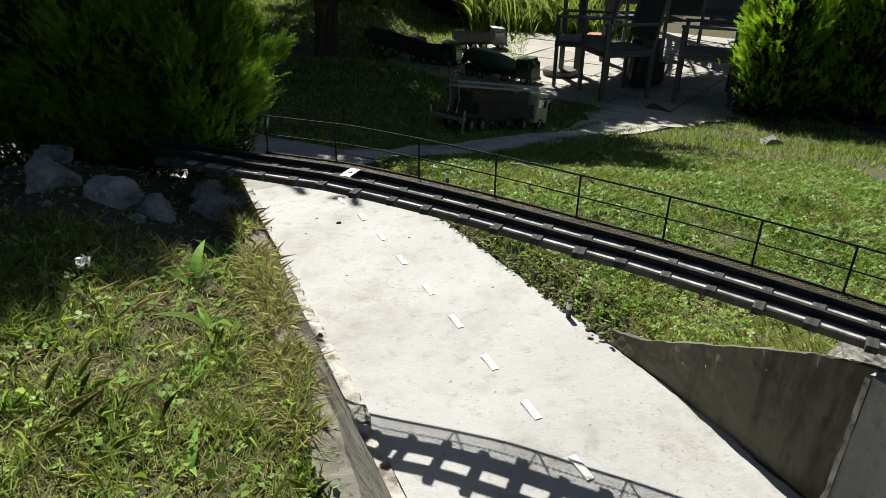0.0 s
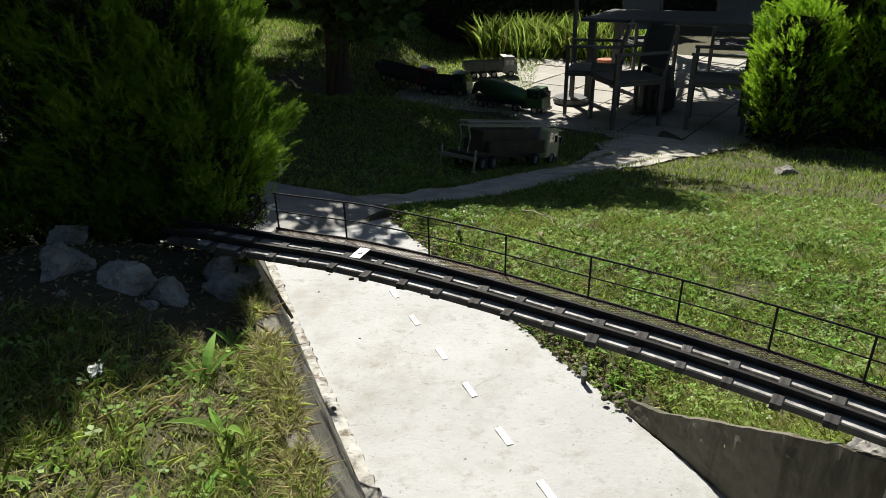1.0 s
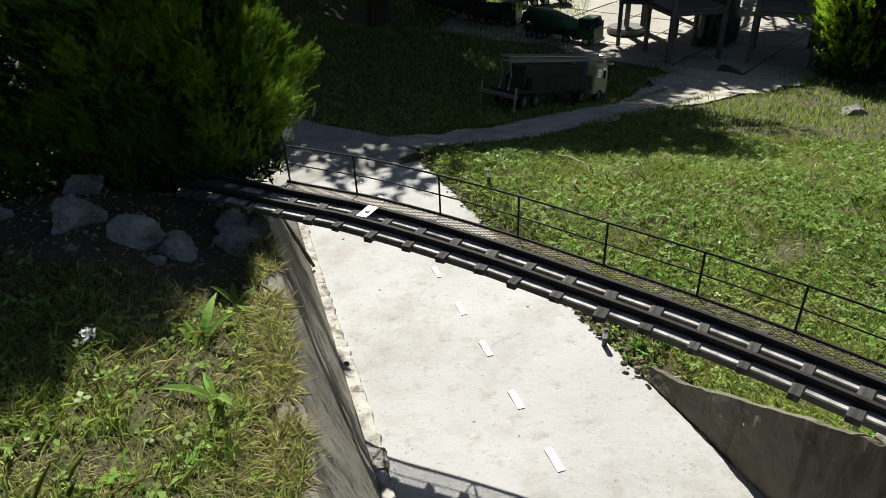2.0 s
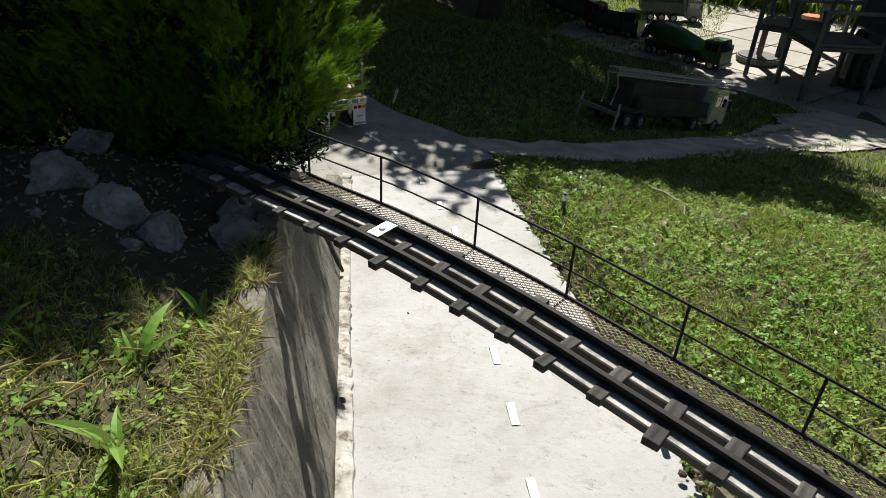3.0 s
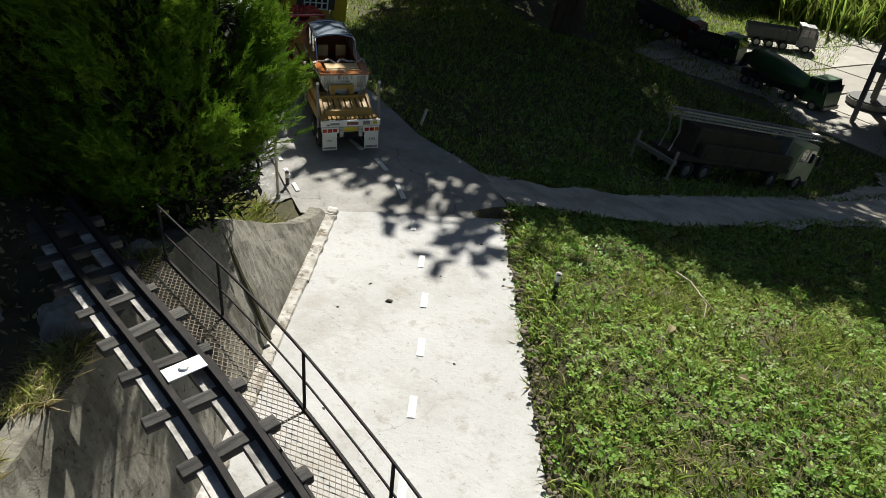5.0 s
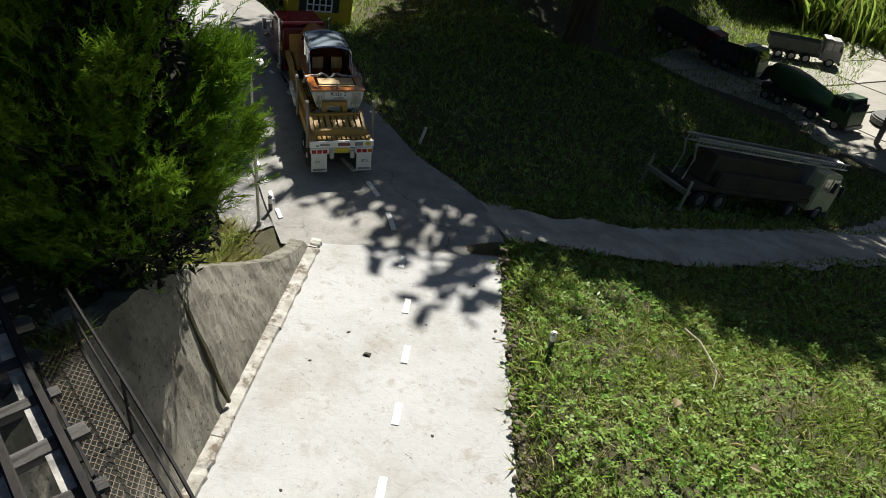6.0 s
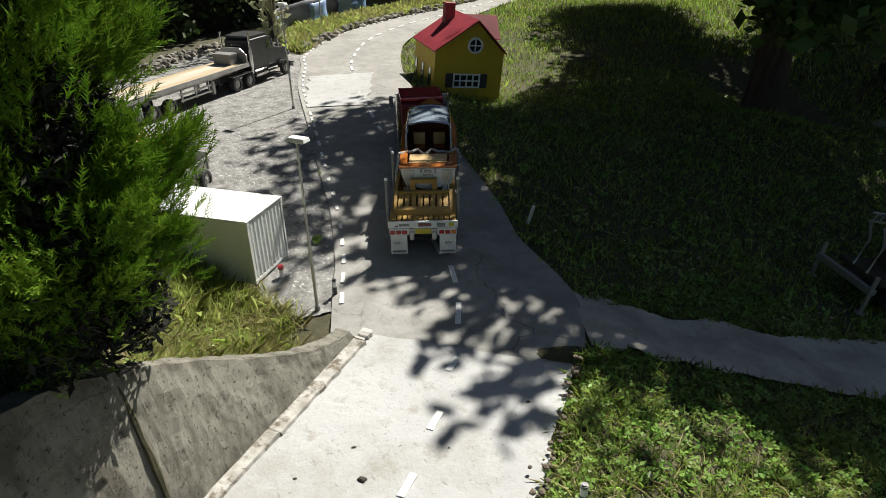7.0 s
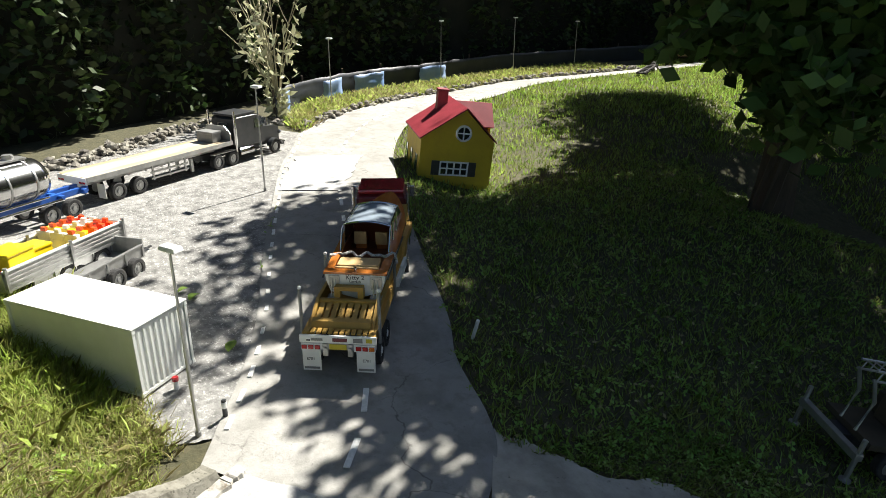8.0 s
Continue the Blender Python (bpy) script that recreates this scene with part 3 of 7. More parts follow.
# ---- the model railway bridge ----
B_LINE = through_points([(-0.47, -0.125, 0), (-0.30, -0.155, 0), (-0.15, -0.185, 0), (0.0, -0.212, 0), (0.14, -0.238, 0), (0.29, -0.275, 0), (0.43, -0.318, 0), (0.57, -0.362, 0), (0.71, -0.414, 0), (0.86, -0.478, 0), (1.02, -0.55, 0), (1.3, -0.69, 0), (1.6, -0.86, 0)], 240)
B_LEN = [0.0]
for _a, _b in zip(B_LINE, B_LINE[1:]):
    B_LEN.append(B_LEN[-1] + (_b - _a).length)


def bridge_at(s, off, z):
    """A point s metres along the bridge from its left end, off metres to its far side."""
    i = min(len(B_LINE) - 2, max(0, int(np.searchsorted(B_LEN, s)) - 1))
    t = (s - B_LEN[i]) / (B_LEN[i + 1] - B_LEN[i])
    p = B_LINE[i].lerp(B_LINE[i + 1], t)
    lo, hi = B_LINE[max(0, i - 2)], B_LINE[min(len(B_LINE) - 1, i + 3)]
    d = (hi - lo).normalized()
    return Vector((p.x - d.y * off, p.y + d.x * off, z))


def bridge_z(s):
    return 0.438 - 0.066 * max(0, min(1.1, s - 0.50))


def sweep(bm, s0, s1, n, profile):
    rings = []
    for i in range(n + 1):
        s = s0 + (s1 - s0) * i / n
        rings.append([bm.verts.new(bridge_at(s, o, bridge_z(s) + z)) for o, z in profile])
    k = len(profile)
    for a, b in zip(rings, rings[1:]):
        for j in range(k):
            bm.faces.new((a[j], a[(j + 1) % k], b[(j + 1) % k], b[j]))
    bm.faces.new(rings[0][::-1])
    bm.faces.new(rings[-1])
    bmesh.ops.recalc_face_normals(bm, faces=bm.faces)
    return bm


def rect(o0, o1, z0, z1):
    return [(o0, z0), (o1, z0), (o1, z1), (o0, z1)]


def build_bridge():
    rnd = random.Random(11)
    root = thing("railway_bridge", pose(0, 0, 0), "narrow black model railway bridge with sleepers and railed mesh walkway", "bridge")
    L = B_LEN[-1] - 0.02
    rail = [(-0.0048, -0.006), (0.0048, -0.006), (0.0048, -0.0046), (0.0016, -0.0036), (0.0016, 0), (0.0031, 0.001), (0.0031, 0.0045), (-0.0031, 0.0045), (-0.0031, 0.001), (-0.0016, 0), (-0.0016, -0.0036), (-0.0048, -0.0046)]
    for off in (-0.0235, 0.0235):
        part("rail", sweep(bmesh.new(), 0.10, L, 70, [(o + off, z) for o, z in rail]), M_STEEL, root)
        part("beam", sweep(bmesh.new(), 0.12, L, 70, rect(off - 0.0155, off - 0.001, -0.023, -0.0116)), M_BEAM, root)
        # pale strip that paints sunlight onto the top of the dark beam
        part("board", sweep(bmesh.new(), 0.20, L, 70, rect(off - 0.0175, off - 0.0005, -0.0114, -0.0082)), M_BEAMTOP, root, "weathered board painted pale for the beam's sunlit top")
    s = 0.034 + 2 * 0.0675
    while s < L - 0.02:
        w, t = rnd.uniform(0.0070, 0.0095), rnd.uniform(-0.09, 0.09)
        bm = bmesh.new()
        box(bm, -0.054 + rnd.uniform(-0.005, 0.005), 0.046 + rnd.uniform(-0.005, 0.006), -w, w, -0.0165, -0.0058, bevel=0.0014)
        c, f = bridge_at(s, 0, bridge_z(s)), bridge_at(s, 0.1, bridge_z(s))
        d = f - c
        part("sleeper", bm, M_SLEEPER, root, m=pose(c.x, c.y, c.z, 0, 0, math.degrees(math.atan2(d.y, d.x) + t)))
        s += 0.0675
    # walkway of expanded wire mesh on the far side, with its steel edge
    w0, w1, wz = 0.033, 0.0790, -0.0120
    part("walkway_edge", sweep(bmesh.new(), 0.30, L, 70, rect(w1 - 0.002, w1 + 0.001, wz - 0.003, wz + 0.003)), M_STEEL, root)
    part("walkway_bearer", sweep(bmesh.new(), 0.30, L, 70, rect(w0 - 0.001, w0 + 0.002, wz - 0.003, wz + 0.003)), M_STEEL, root)
    bm = bmesh.new()
    cells_s, cells_w = 190, 7
    ds, dw = (L - 0.30) / cells_s, (w1 - w0) / cells_w
    for i in range(cells_s):
        for j in range(cells_w):
            a = (0.30 + i * ds, w0 + j * dw)
            for p, q in ((a, (a[0] + ds, a[1] + dw)), ((a[0] + ds, a[1]), (a[0], a[1] + dw))):
                t = 0.00055
                quad = [(p[0] - t, p[1]), (p[0] + t, p[1]), (q[0] + t, q[1]), (q[0] - t, q[1])]
                bm.faces.new([bm.verts.new(bridge_at(ss, oo, bridge_z(ss) + wz)) for ss, oo in quad])
    ob = part("walkway_mesh", bm, M_MESH, root, "expanded wire mesh walkway")
    mod = ob.modifiers.new("thickness", "SOLIDIFY")
    mod.thickness = 0.0012
    # handrail
    posts = [0.307, 0.466, 0.639, 0.787, 0.939, 1.083, 1.217, 1.341, 1.48, 1.63, 1.78, 1.93, 2.08]
    for s in posts:
        bm = bmesh.new()
        a, b = bridge_at(s, w1, bridge_z(s) + wz), bridge_at(s, w1 + 0.001, bridge_z(s) + wz + 0.077)
        rod(bm, a, b, 0.0018, 8)
        part("post", bm, M_STEEL, root)
        bm = bmesh.new()
        rod(bm, bridge_at(s, w1, bridge_z(s) + wz - 0.003), bridge_at(s, w0 - 0.02, bridge_z(s) + wz - 0.006), 0.0014, 6)
        part("bracket", bm, M_STEEL, root)
    for h, r in ((0.077, 0.0017), (0.039, 0.0013)):
        bm = bmesh.new()
        tube(bm, [bridge_at(s, w1 + 0.001, bridge_z(s) + wz + h) for s in steps(posts[0] - 0.005, L, 60)], r, 6)
        part("handrail", bm, M_STEEL, root)
    bm = bmesh.new()
    box(bm, -0.021, 0.021, -0.0105, 0.0105, 0.0046, 0.0062, bevel=0.0006)
    cyl(bm, 0.005, 0.004, pose(0, 0, 0.007), 12)
    c = bridge_at(0.538, 0, bridge_z(0.538))
    part("contact_plate", bm, M_WHITE, root, "white metal plate bolted across the rails", m=pose(c.x, c.y, c.z, 0, 0, 79))
    # piers in the banks
    for s in (1.62,):
        c = bridge_at(s, 0, bridge_z(s))
        bm = bmesh.new()
        g = ground_z(c.x, c.y) - 0.02
        box(bm, -0.05, 0.05, -0.03, 0.03, g - c.z, -0.0275, bevel=0.004)
        part("pier", bm, M_WALL, root, m=pose(c.x, c.y, c.z, 0, 0, 75))


build_bridge()


# ---- plants ----
def leaves(centres, size, rnd, up=0.0, aspect=0.5, normals=None):
    """Leaf quads (pointed: root, side, tip, side) about the centres, turned at random."""
    n = len(centres)
    d = rnd.normal(size=(n, 3))
    d[:, 2] = d[:, 2] * 0.6 + up
    d /= np.linalg.norm(d, axis=1)[:, None]
    o = rnd.normal(size=(n, 3))
    s = np.cross(d, o)
    s /= np.linalg.norm(s, axis=1)[:, None] + 1e-9
    L = (size * rnd.uniform(0.6, 1.3, n))[:, None]
    c = np.asarray(centres)
    return np.stack([c - d * L / 2, c + s * L * aspect / 2, c + d * L / 2, c - s * L * aspect / 2], 1)


def thuja(name, x, y, z, lobes, n, label, seed, size=0.02, mat_=None):
    """A bushy conifer: stems, upswept limbs and many flat sprays in flame-like plumes. lobes: x, y, foot, top, radius."""
    rnd = np.random.default_rng(seed)
    root = thing(name, pose(x, y, z), label, "shrub")
    bm = bmesh.new()
    co = []
    area = sum(l[4] * (l[3] - l[2]) for l in lobes)
    for lx, ly, foot, top, radius in lobes:
        tube(bm, [(lx * 0.5, ly * 0.5, -0.05), (lx * 0.9, ly * 0.9, foot * 0.8), (lx, ly, (foot + top) / 2), (lx, ly, top * 0.92)], [0.022, 0.020, 0.013, 0.004], 8)
        k = int(150 * radius * (top - foot) / area * len(lobes))
        for i in range(k):
            f = (i + rnd.uniform(0, 1)) / k
            h = foot + (top - foot) * f
            a = rnd.uniform(0, math.tau)
            prof = (0.62 + 0.38 * math.sin(math.pi * min(0.75, f * 1.5))) * (1 - max(0, f - 0.66) ** 1.5 * 3.2)
            r = radius * max(0.1, prof) * rnd.uniform(0.72, 1.06)
            rise = radius * rnd.uniform(0.3, 0.8)
            p0 = np.array((lx, ly, max(foot * 0.6, h - rise)))
            p1 = np.array((lx + math.cos(a) * r, ly + math.sin(a) * r, h))
            if i % 2 == 0:
                tube(bm, [tuple(p0), tuple(p0 * 0.5 + p1 * 0.5 + np.array((0, 0, -0.12 * rise))), tuple(p1)], [0.006, 0.004, 0.0015], 5)
            m = int(n / (15 * k * len(lobes)))
            t = rnd.uniform(0.30, 1.03, m) ** 0.6
            w = radius * 0.24 * np.sin(np.clip(t, 0, 1) * math.pi * 0.88 + 0.12) + 0.003
            c = p0 + (p1 - p0) * t[:, None] + rnd.normal(size=(m, 3)) * w[:, None] * 0.55
            c[:, 2] += (t ** 2) * 0.15 * radius
            d = (p1 - p0) / np.linalg.norm(p1 - p0)
            dirs = d + rnd.normal(size=(m, 3)) * 0.32 + np.array((0, 0, 0.45))
            dirs /= np.linalg.norm(dirs, axis=1)[:, None]
            s = np.cross(dirs, rnd.normal(size=(m, 3)))
            s /= np.linalg.norm(s, axis=1)[:, None] + 1e-9
            L = size * rnd.uniform(0.6, 1.4, m)[:, None]
            keep = c[:, 2] > 0.02
            c, dirs, s, L = c[keep], dirs[keep], s[keep], L[keep] * 2.7
            nor = np.cross(dirs, s)

            def sliver(root_, way, length, width):
                side = np.cross(way, nor)
                side /= np.linalg.norm(side, axis=1)[:, None] + 1e-9
                return np.stack([root_ + side * width, root_ + way * length, root_ - side * width], 1)
            co.append(sliver(c, dirs, L * 1.15, L * 0.020))
            flat = np.cross(dirs, s)
            for f in (0.06, 0.20, 0.34, 0.48, 0.62, 0.76, 0.90):
                for sg in (-1, 1):
                    az = rnd.normal(size=len(c)) * 0.75
                    out_ = s * (np.cos(az) * sg)[:, None] + flat * np.sin(az)[:, None]
                    co.append(sliver(c + dirs * L * (f + 0.03 * sg), dirs * 0.78 + out_ * 0.62, L * (0.42 - 0.24 * f), L * 0.030))
    # stems take the same near black, painting the bush's inner shade
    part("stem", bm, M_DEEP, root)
    # added filler leaves: they stop the sun and carry painted shade
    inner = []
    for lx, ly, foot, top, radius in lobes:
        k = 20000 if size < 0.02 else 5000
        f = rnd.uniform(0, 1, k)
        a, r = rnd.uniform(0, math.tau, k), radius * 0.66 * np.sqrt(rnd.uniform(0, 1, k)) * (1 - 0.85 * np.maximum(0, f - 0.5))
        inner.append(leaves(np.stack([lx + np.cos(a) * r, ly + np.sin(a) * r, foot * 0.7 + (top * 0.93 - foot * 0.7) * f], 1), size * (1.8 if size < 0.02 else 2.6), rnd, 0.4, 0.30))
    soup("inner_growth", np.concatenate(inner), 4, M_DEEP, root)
    soup("foliage", np.concatenate(co), 3, mat_ or M_THUJA, root)
    return root


def leafy_tree(name, x, y, trunk_h, lobes, leaf, n, mat_, label, seed, trunk_r=0.09):
    """A broadleaf tree: a tapered trunk, limbs to each lobe of the crown, and leaves in clumps with gaps."""
    rnd = np.random.default_rng(seed)
    z = ground_z(x, y)
    root = thing(name, pose(x, y, z), label, "tree")
    bm = bmesh.new()
    tube(bm, [(0, 0, -0.1), (0.02, 0.01, trunk_h * 0.5), (-0.02, 0.03, trunk_h), (0, 0.05, trunk_h * 1.7)], [trunk_r * 1.25, trunk_r, trunk_r * 0.8, trunk_r * 0.3], 12)
    part("trunk", bm, M_BARK, root)
    twigs, co = bmesh.new(), []
    tot = sum(l[3] ** 2 * l[4] for l in lobes)
    for lx, ly, lz, r, dens in lobes:
        c = np.array((lx - x, ly - y, lz - z))
        start = np.array((0, 0.02, trunk_h * rnd.uniform(0.75, 1.1)))
        mid = start * 0.45 + c * 0.55 + np.array((0, 0, 0.12))
        tube(twigs, [tuple(start), tuple(mid), tuple(c)], [trunk_r * 0.4, trunk_r * 0.22, 0.008], 6)
        clumps = max(4, int(26 * dens))
        m = int(n * r * r * dens / tot / clumps) + 1
        for _ in range(clumps):
            d = rnd.normal(size=3)
            d /= np.linalg.norm(d)
            cc = c + d * r * rnd.uniform(0.25, 1.0) * np.array((1, 1, 0.7))
            tube(twigs, [tuple(c), tuple(c * 0.4 + cc * 0.6 + np.array((0, 0, 0.03))), tuple(cc)], [0.007, 0.005, 0.002], 4)
            pts = cc + rnd.normal(size=(m, 3)) * r * 0.17
            co.append(leaves(pts, leaf, rnd, up=-0.3, aspect=0.62))
    part("limbs", twigs, M_BARK, root)
    soup("crown", np.concatenate(co), 4, mat_, root)
    return root


def hedge(name, pts, height, depth, n, leaf, label, seed, mat_=None):
    """A dense dark wall of leaves along a line, uneven in front and on top, with shade painted into its core."""
    rnd = np.random.default_rng(seed)
    line = [np.array((p.x, p.y)) for p in through_points([(*p, 0) for p in pts], 60)]
    k = rnd.integers(0, 60, n)
    t = rnd.uniform(0, 1, n)
    A = np.array(line)
    base = A[k] * (1 - t[:, None]) + A[np.minimum(k + 1, 60)] * t[:, None]
    tang = A[np.minimum(k + 1, 60)] - A[k]
    nor = np.stack([-tang[:, 1], tang[:, 0]], 1) / np.linalg.norm(tang, axis=1)[:, None]
    h = rnd.uniform(0, 1, n) ** 0.8
    bulge = np.array([noise.noise((b[0] * 1.7, b[1] * 1.7, hh * 3.5)) for b, hh in zip(base, h)])
    off = depth * (0.5 + 0.6 * bulge) * rnd.uniform(0.6, 1.05, n)
    top = height * (1 + 0.12 * np.array([noise.noise((b[0] * 2.2, b[1] * 2.2, 9)) for b in base]))
    g = np.array([ground_z(b[0], b[1]) for b in base])
    c = np.stack([base[:, 0] + nor[:, 0] * off, base[:, 1] + nor[:, 1] * off, g + 0.02 + h * top], 1)
    root = thing(name, pose(0, 0, 0), label, "hedge")
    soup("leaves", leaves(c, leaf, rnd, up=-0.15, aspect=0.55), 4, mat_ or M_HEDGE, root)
    # near-black sheet that paints the shade between the leaves
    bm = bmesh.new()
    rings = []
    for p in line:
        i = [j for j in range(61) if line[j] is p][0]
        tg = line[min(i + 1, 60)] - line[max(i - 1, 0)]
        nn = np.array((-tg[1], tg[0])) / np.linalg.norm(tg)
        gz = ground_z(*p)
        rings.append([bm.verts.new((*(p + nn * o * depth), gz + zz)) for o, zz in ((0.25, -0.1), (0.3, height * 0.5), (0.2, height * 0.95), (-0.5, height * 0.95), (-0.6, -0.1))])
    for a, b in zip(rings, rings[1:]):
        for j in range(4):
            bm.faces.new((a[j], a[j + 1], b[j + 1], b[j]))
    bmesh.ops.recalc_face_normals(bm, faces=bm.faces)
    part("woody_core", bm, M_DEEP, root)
    return root


def blades(pts, height, width, rnd, lean=0.5):
    """Grass blades as bent pairs of triangles: a quad and its tip."""
    n = len(pts)
    a = rnd.uniform(0, math.tau, n)
    side = np.stack([np.cos(a), np.sin(a), np.zeros(n)], 1)
    b = rnd.uniform(0, math.tau, n)
    ln = rnd.uniform(0.1, 1.0, n) * lean
    out = np.stack([np.cos(b) * ln, np.sin(b) * ln, np.ones(n)], 1)
    out /= np.sqrt(1 + ln * ln)[:, None]
    H = (height * rnd.uniform(0.45, 1.25, n))[:, None]
    W = (width * rnd.uniform(0.6, 1.3, n))[:, None]
    p = np.asarray(pts)
    mid = p + out * H * 0.6
    tip = mid + (out * np.array((1.9, 1.9, 0.55))) * H * 0.45
    return np.stack([p - side * W / 2, p + side * W / 2, mid + side * W * 0.4, tip, mid - side * W * 0.4], 1)


def spikes(pts, height, width, rnd, lean=0.5):
    """Simple grass blades, one pointed triangle each, for the distance."""
    n = len(pts)
    a, b = rnd.uniform(0, math.tau, n), rnd.uniform(0, math.tau, n)
    ln = rnd.uniform(0.1, 1.0, n) * lean
    side = np.stack([np.cos(a), np.sin(a), np.zeros(n)], 1) * (width * rnd.uniform(0.6, 1.3, n) / 2)[:, None]
    tip = np.stack([np.cos(b) * ln, np.sin(b) * ln, np.ones(n)], 1) * (height * rnd.uniform(0.45, 1.25, n))[:, None]
    p = np.asarray(pts)
    return np.stack([p - side, p + side, p + tip], 1)


def trefoils(pts, size, rnd, low=0.010, high=0.030):
    """Clover: three leaflets about each stalk's tip, each tilted its own way."""
    p = np.asarray(pts).copy()
    p[:, 2] += rnd.uniform(low, high, len(p))
    turn, out = rnd.uniform(0, math.tau, len(p)), []
    tilt = rnd.normal(size=(len(p), 2)) * 0.45
    L = size * rnd.uniform(0.6, 1.35, len(p))
    for k in range(3):
        a = turn + k * math.tau / 3
        d = np.stack([np.cos(a), np.sin(a), np.cos(a) * tilt[:, 0] + np.sin(a) * tilt[:, 1]], 1)
        q = np.stack([-np.sin(a), np.cos(a), -np.sin(a) * tilt[:, 0] + np.cos(a) * tilt[:, 1]], 1)
        l, w = L[:, None], L[:, None] * 0.42
        out.append(np.stack([p, p + d * l * 0.65 + q * w, p + d * l, p + d * l * 0.65 - q * w], 1))
    return np.concatenate(out)


def tufts(pts, k, spread, rnd):
    """Several blades about each point."""
    p = np.repeat(np.asarray(pts), k, axis=0)
    p[:, :2] += rnd.normal(size=(len(p), 2)) * spread
    return p


def lushness(pts, scale, seed):
    """Taller and shorter patches of grass."""
    return np.array([1.0 + 0.75 * noise.noise((p[0] * scale, p[1] * scale, seed)) + 0.35 * noise.noise((p[0] * scale * 3, p[1] * scale * 3, seed)) for p in pts])


def scatter(n, region, rnd):
    """Points on the ground within a plan region: (x0, x1, y0, y1, test)."""
    x0, x1, y0, y1, test = region
    out = []
    while len(out) < n:
        x, y = rnd.uniform(x0, x1), rnd.uniform(y0, y1)
        if test(x, y):
            out.append((x, y, ground_z(x, y) - 0.004))
    return np.array(out)


PATH_MID = through_points([(-0.5, 1.0, 0), (-0.2, 1.3, 0), (0.08, 1.62, 0), (0.33, 2.1, 0), (0.6, 2.65, 0), (0.88, 3.2, 0), (1.15, 3.7, 0)], 40)


def off_path(x, y):
    for i, p in enumerate(PATH_MID):
        w = (0.125 if i < 20 else 0.125 + 0.22 * (i - 20) / 20) * (1.0 + 0.22 * noise.noise((x * 11, y * 11, 6)))
        if (p.x - x) ** 2 + (p.y - y) ** 2 < w * w:
            return False
    return True


MASK_X, MASK_Y, MASK_STEP = -6.5, -0.5, 0.03


def inside_mask(outline):
    """Which cells of a plan grid lie within an outline."""
    gx, gy = np.meshgrid(np.arange(300) * MASK_STEP + MASK_X, np.arange(310) * MASK_STEP + MASK_Y, indexing="ij")
    odd = np.zeros(gx.shape, bool)
    for a, b in zip(outline, outline[1:] + outline[:1]):
        if a.y != b.y:
            odd ^= ((a.y > gy) != (b.y > gy)) & (gx < (b.x - a.x) * (gy - a.y) / (b.y - a.y) + a.x)
    return odd


ASPH_MASK = inside_mask(through_points([(*p, 0) for p in ASPH_L], 120) + through_points([(*p, 0) for p in ASPH_R], 120)[::-1])


def off_asphalt(x, y):
    i, j = round((x - MASK_X) / MASK_STEP), round((y - MASK_Y) / MASK_STEP)
    return not (0 <= i < 300 and 0 <= j < 310 and ASPH_MASK[i, j])


def is_lawn(x, y):
    u, v = road_uv(x, y)
    if u < 0.97:
        return v > 0.392 + 0.008 * noise.noise((u * 20, 1, 1)) and (u > -0.43 or v > 0.425)
    west_side = y < float(np.interp(-x, (0.5, 0.9, 2.0, 3.4, 4.0, 4.6, 5.0, 6.5), (0.9, 0.75, 1.16, 1.75, 2.4, 3.8, 6.0, 9.0)))
    return not west_side and off_path(x, y) and off_asphalt(x, y)


def is_bank(x, y):
    u, v = road_uv(x, y)
    return v < crown_v(u) - 0.020 + 0.026 * noise.noise((u * 7, 2, 2)) - 0.05 * smoothstep(0.5, 0.9, u) and y < 0.50 + 0.08 * max(-1.0, x + 0.75) + 0.03 * noise.noise((x * 10, 0, 0))


def shady_soil(x, y):
    """Bare ground under the conifer, where little grows."""
    return math.hypot((x + 0.50) / 1.0, (y + 0.14) / 0.42) < 0.72 + 0.12 * noise.noise((x * 8, y * 8, 2))


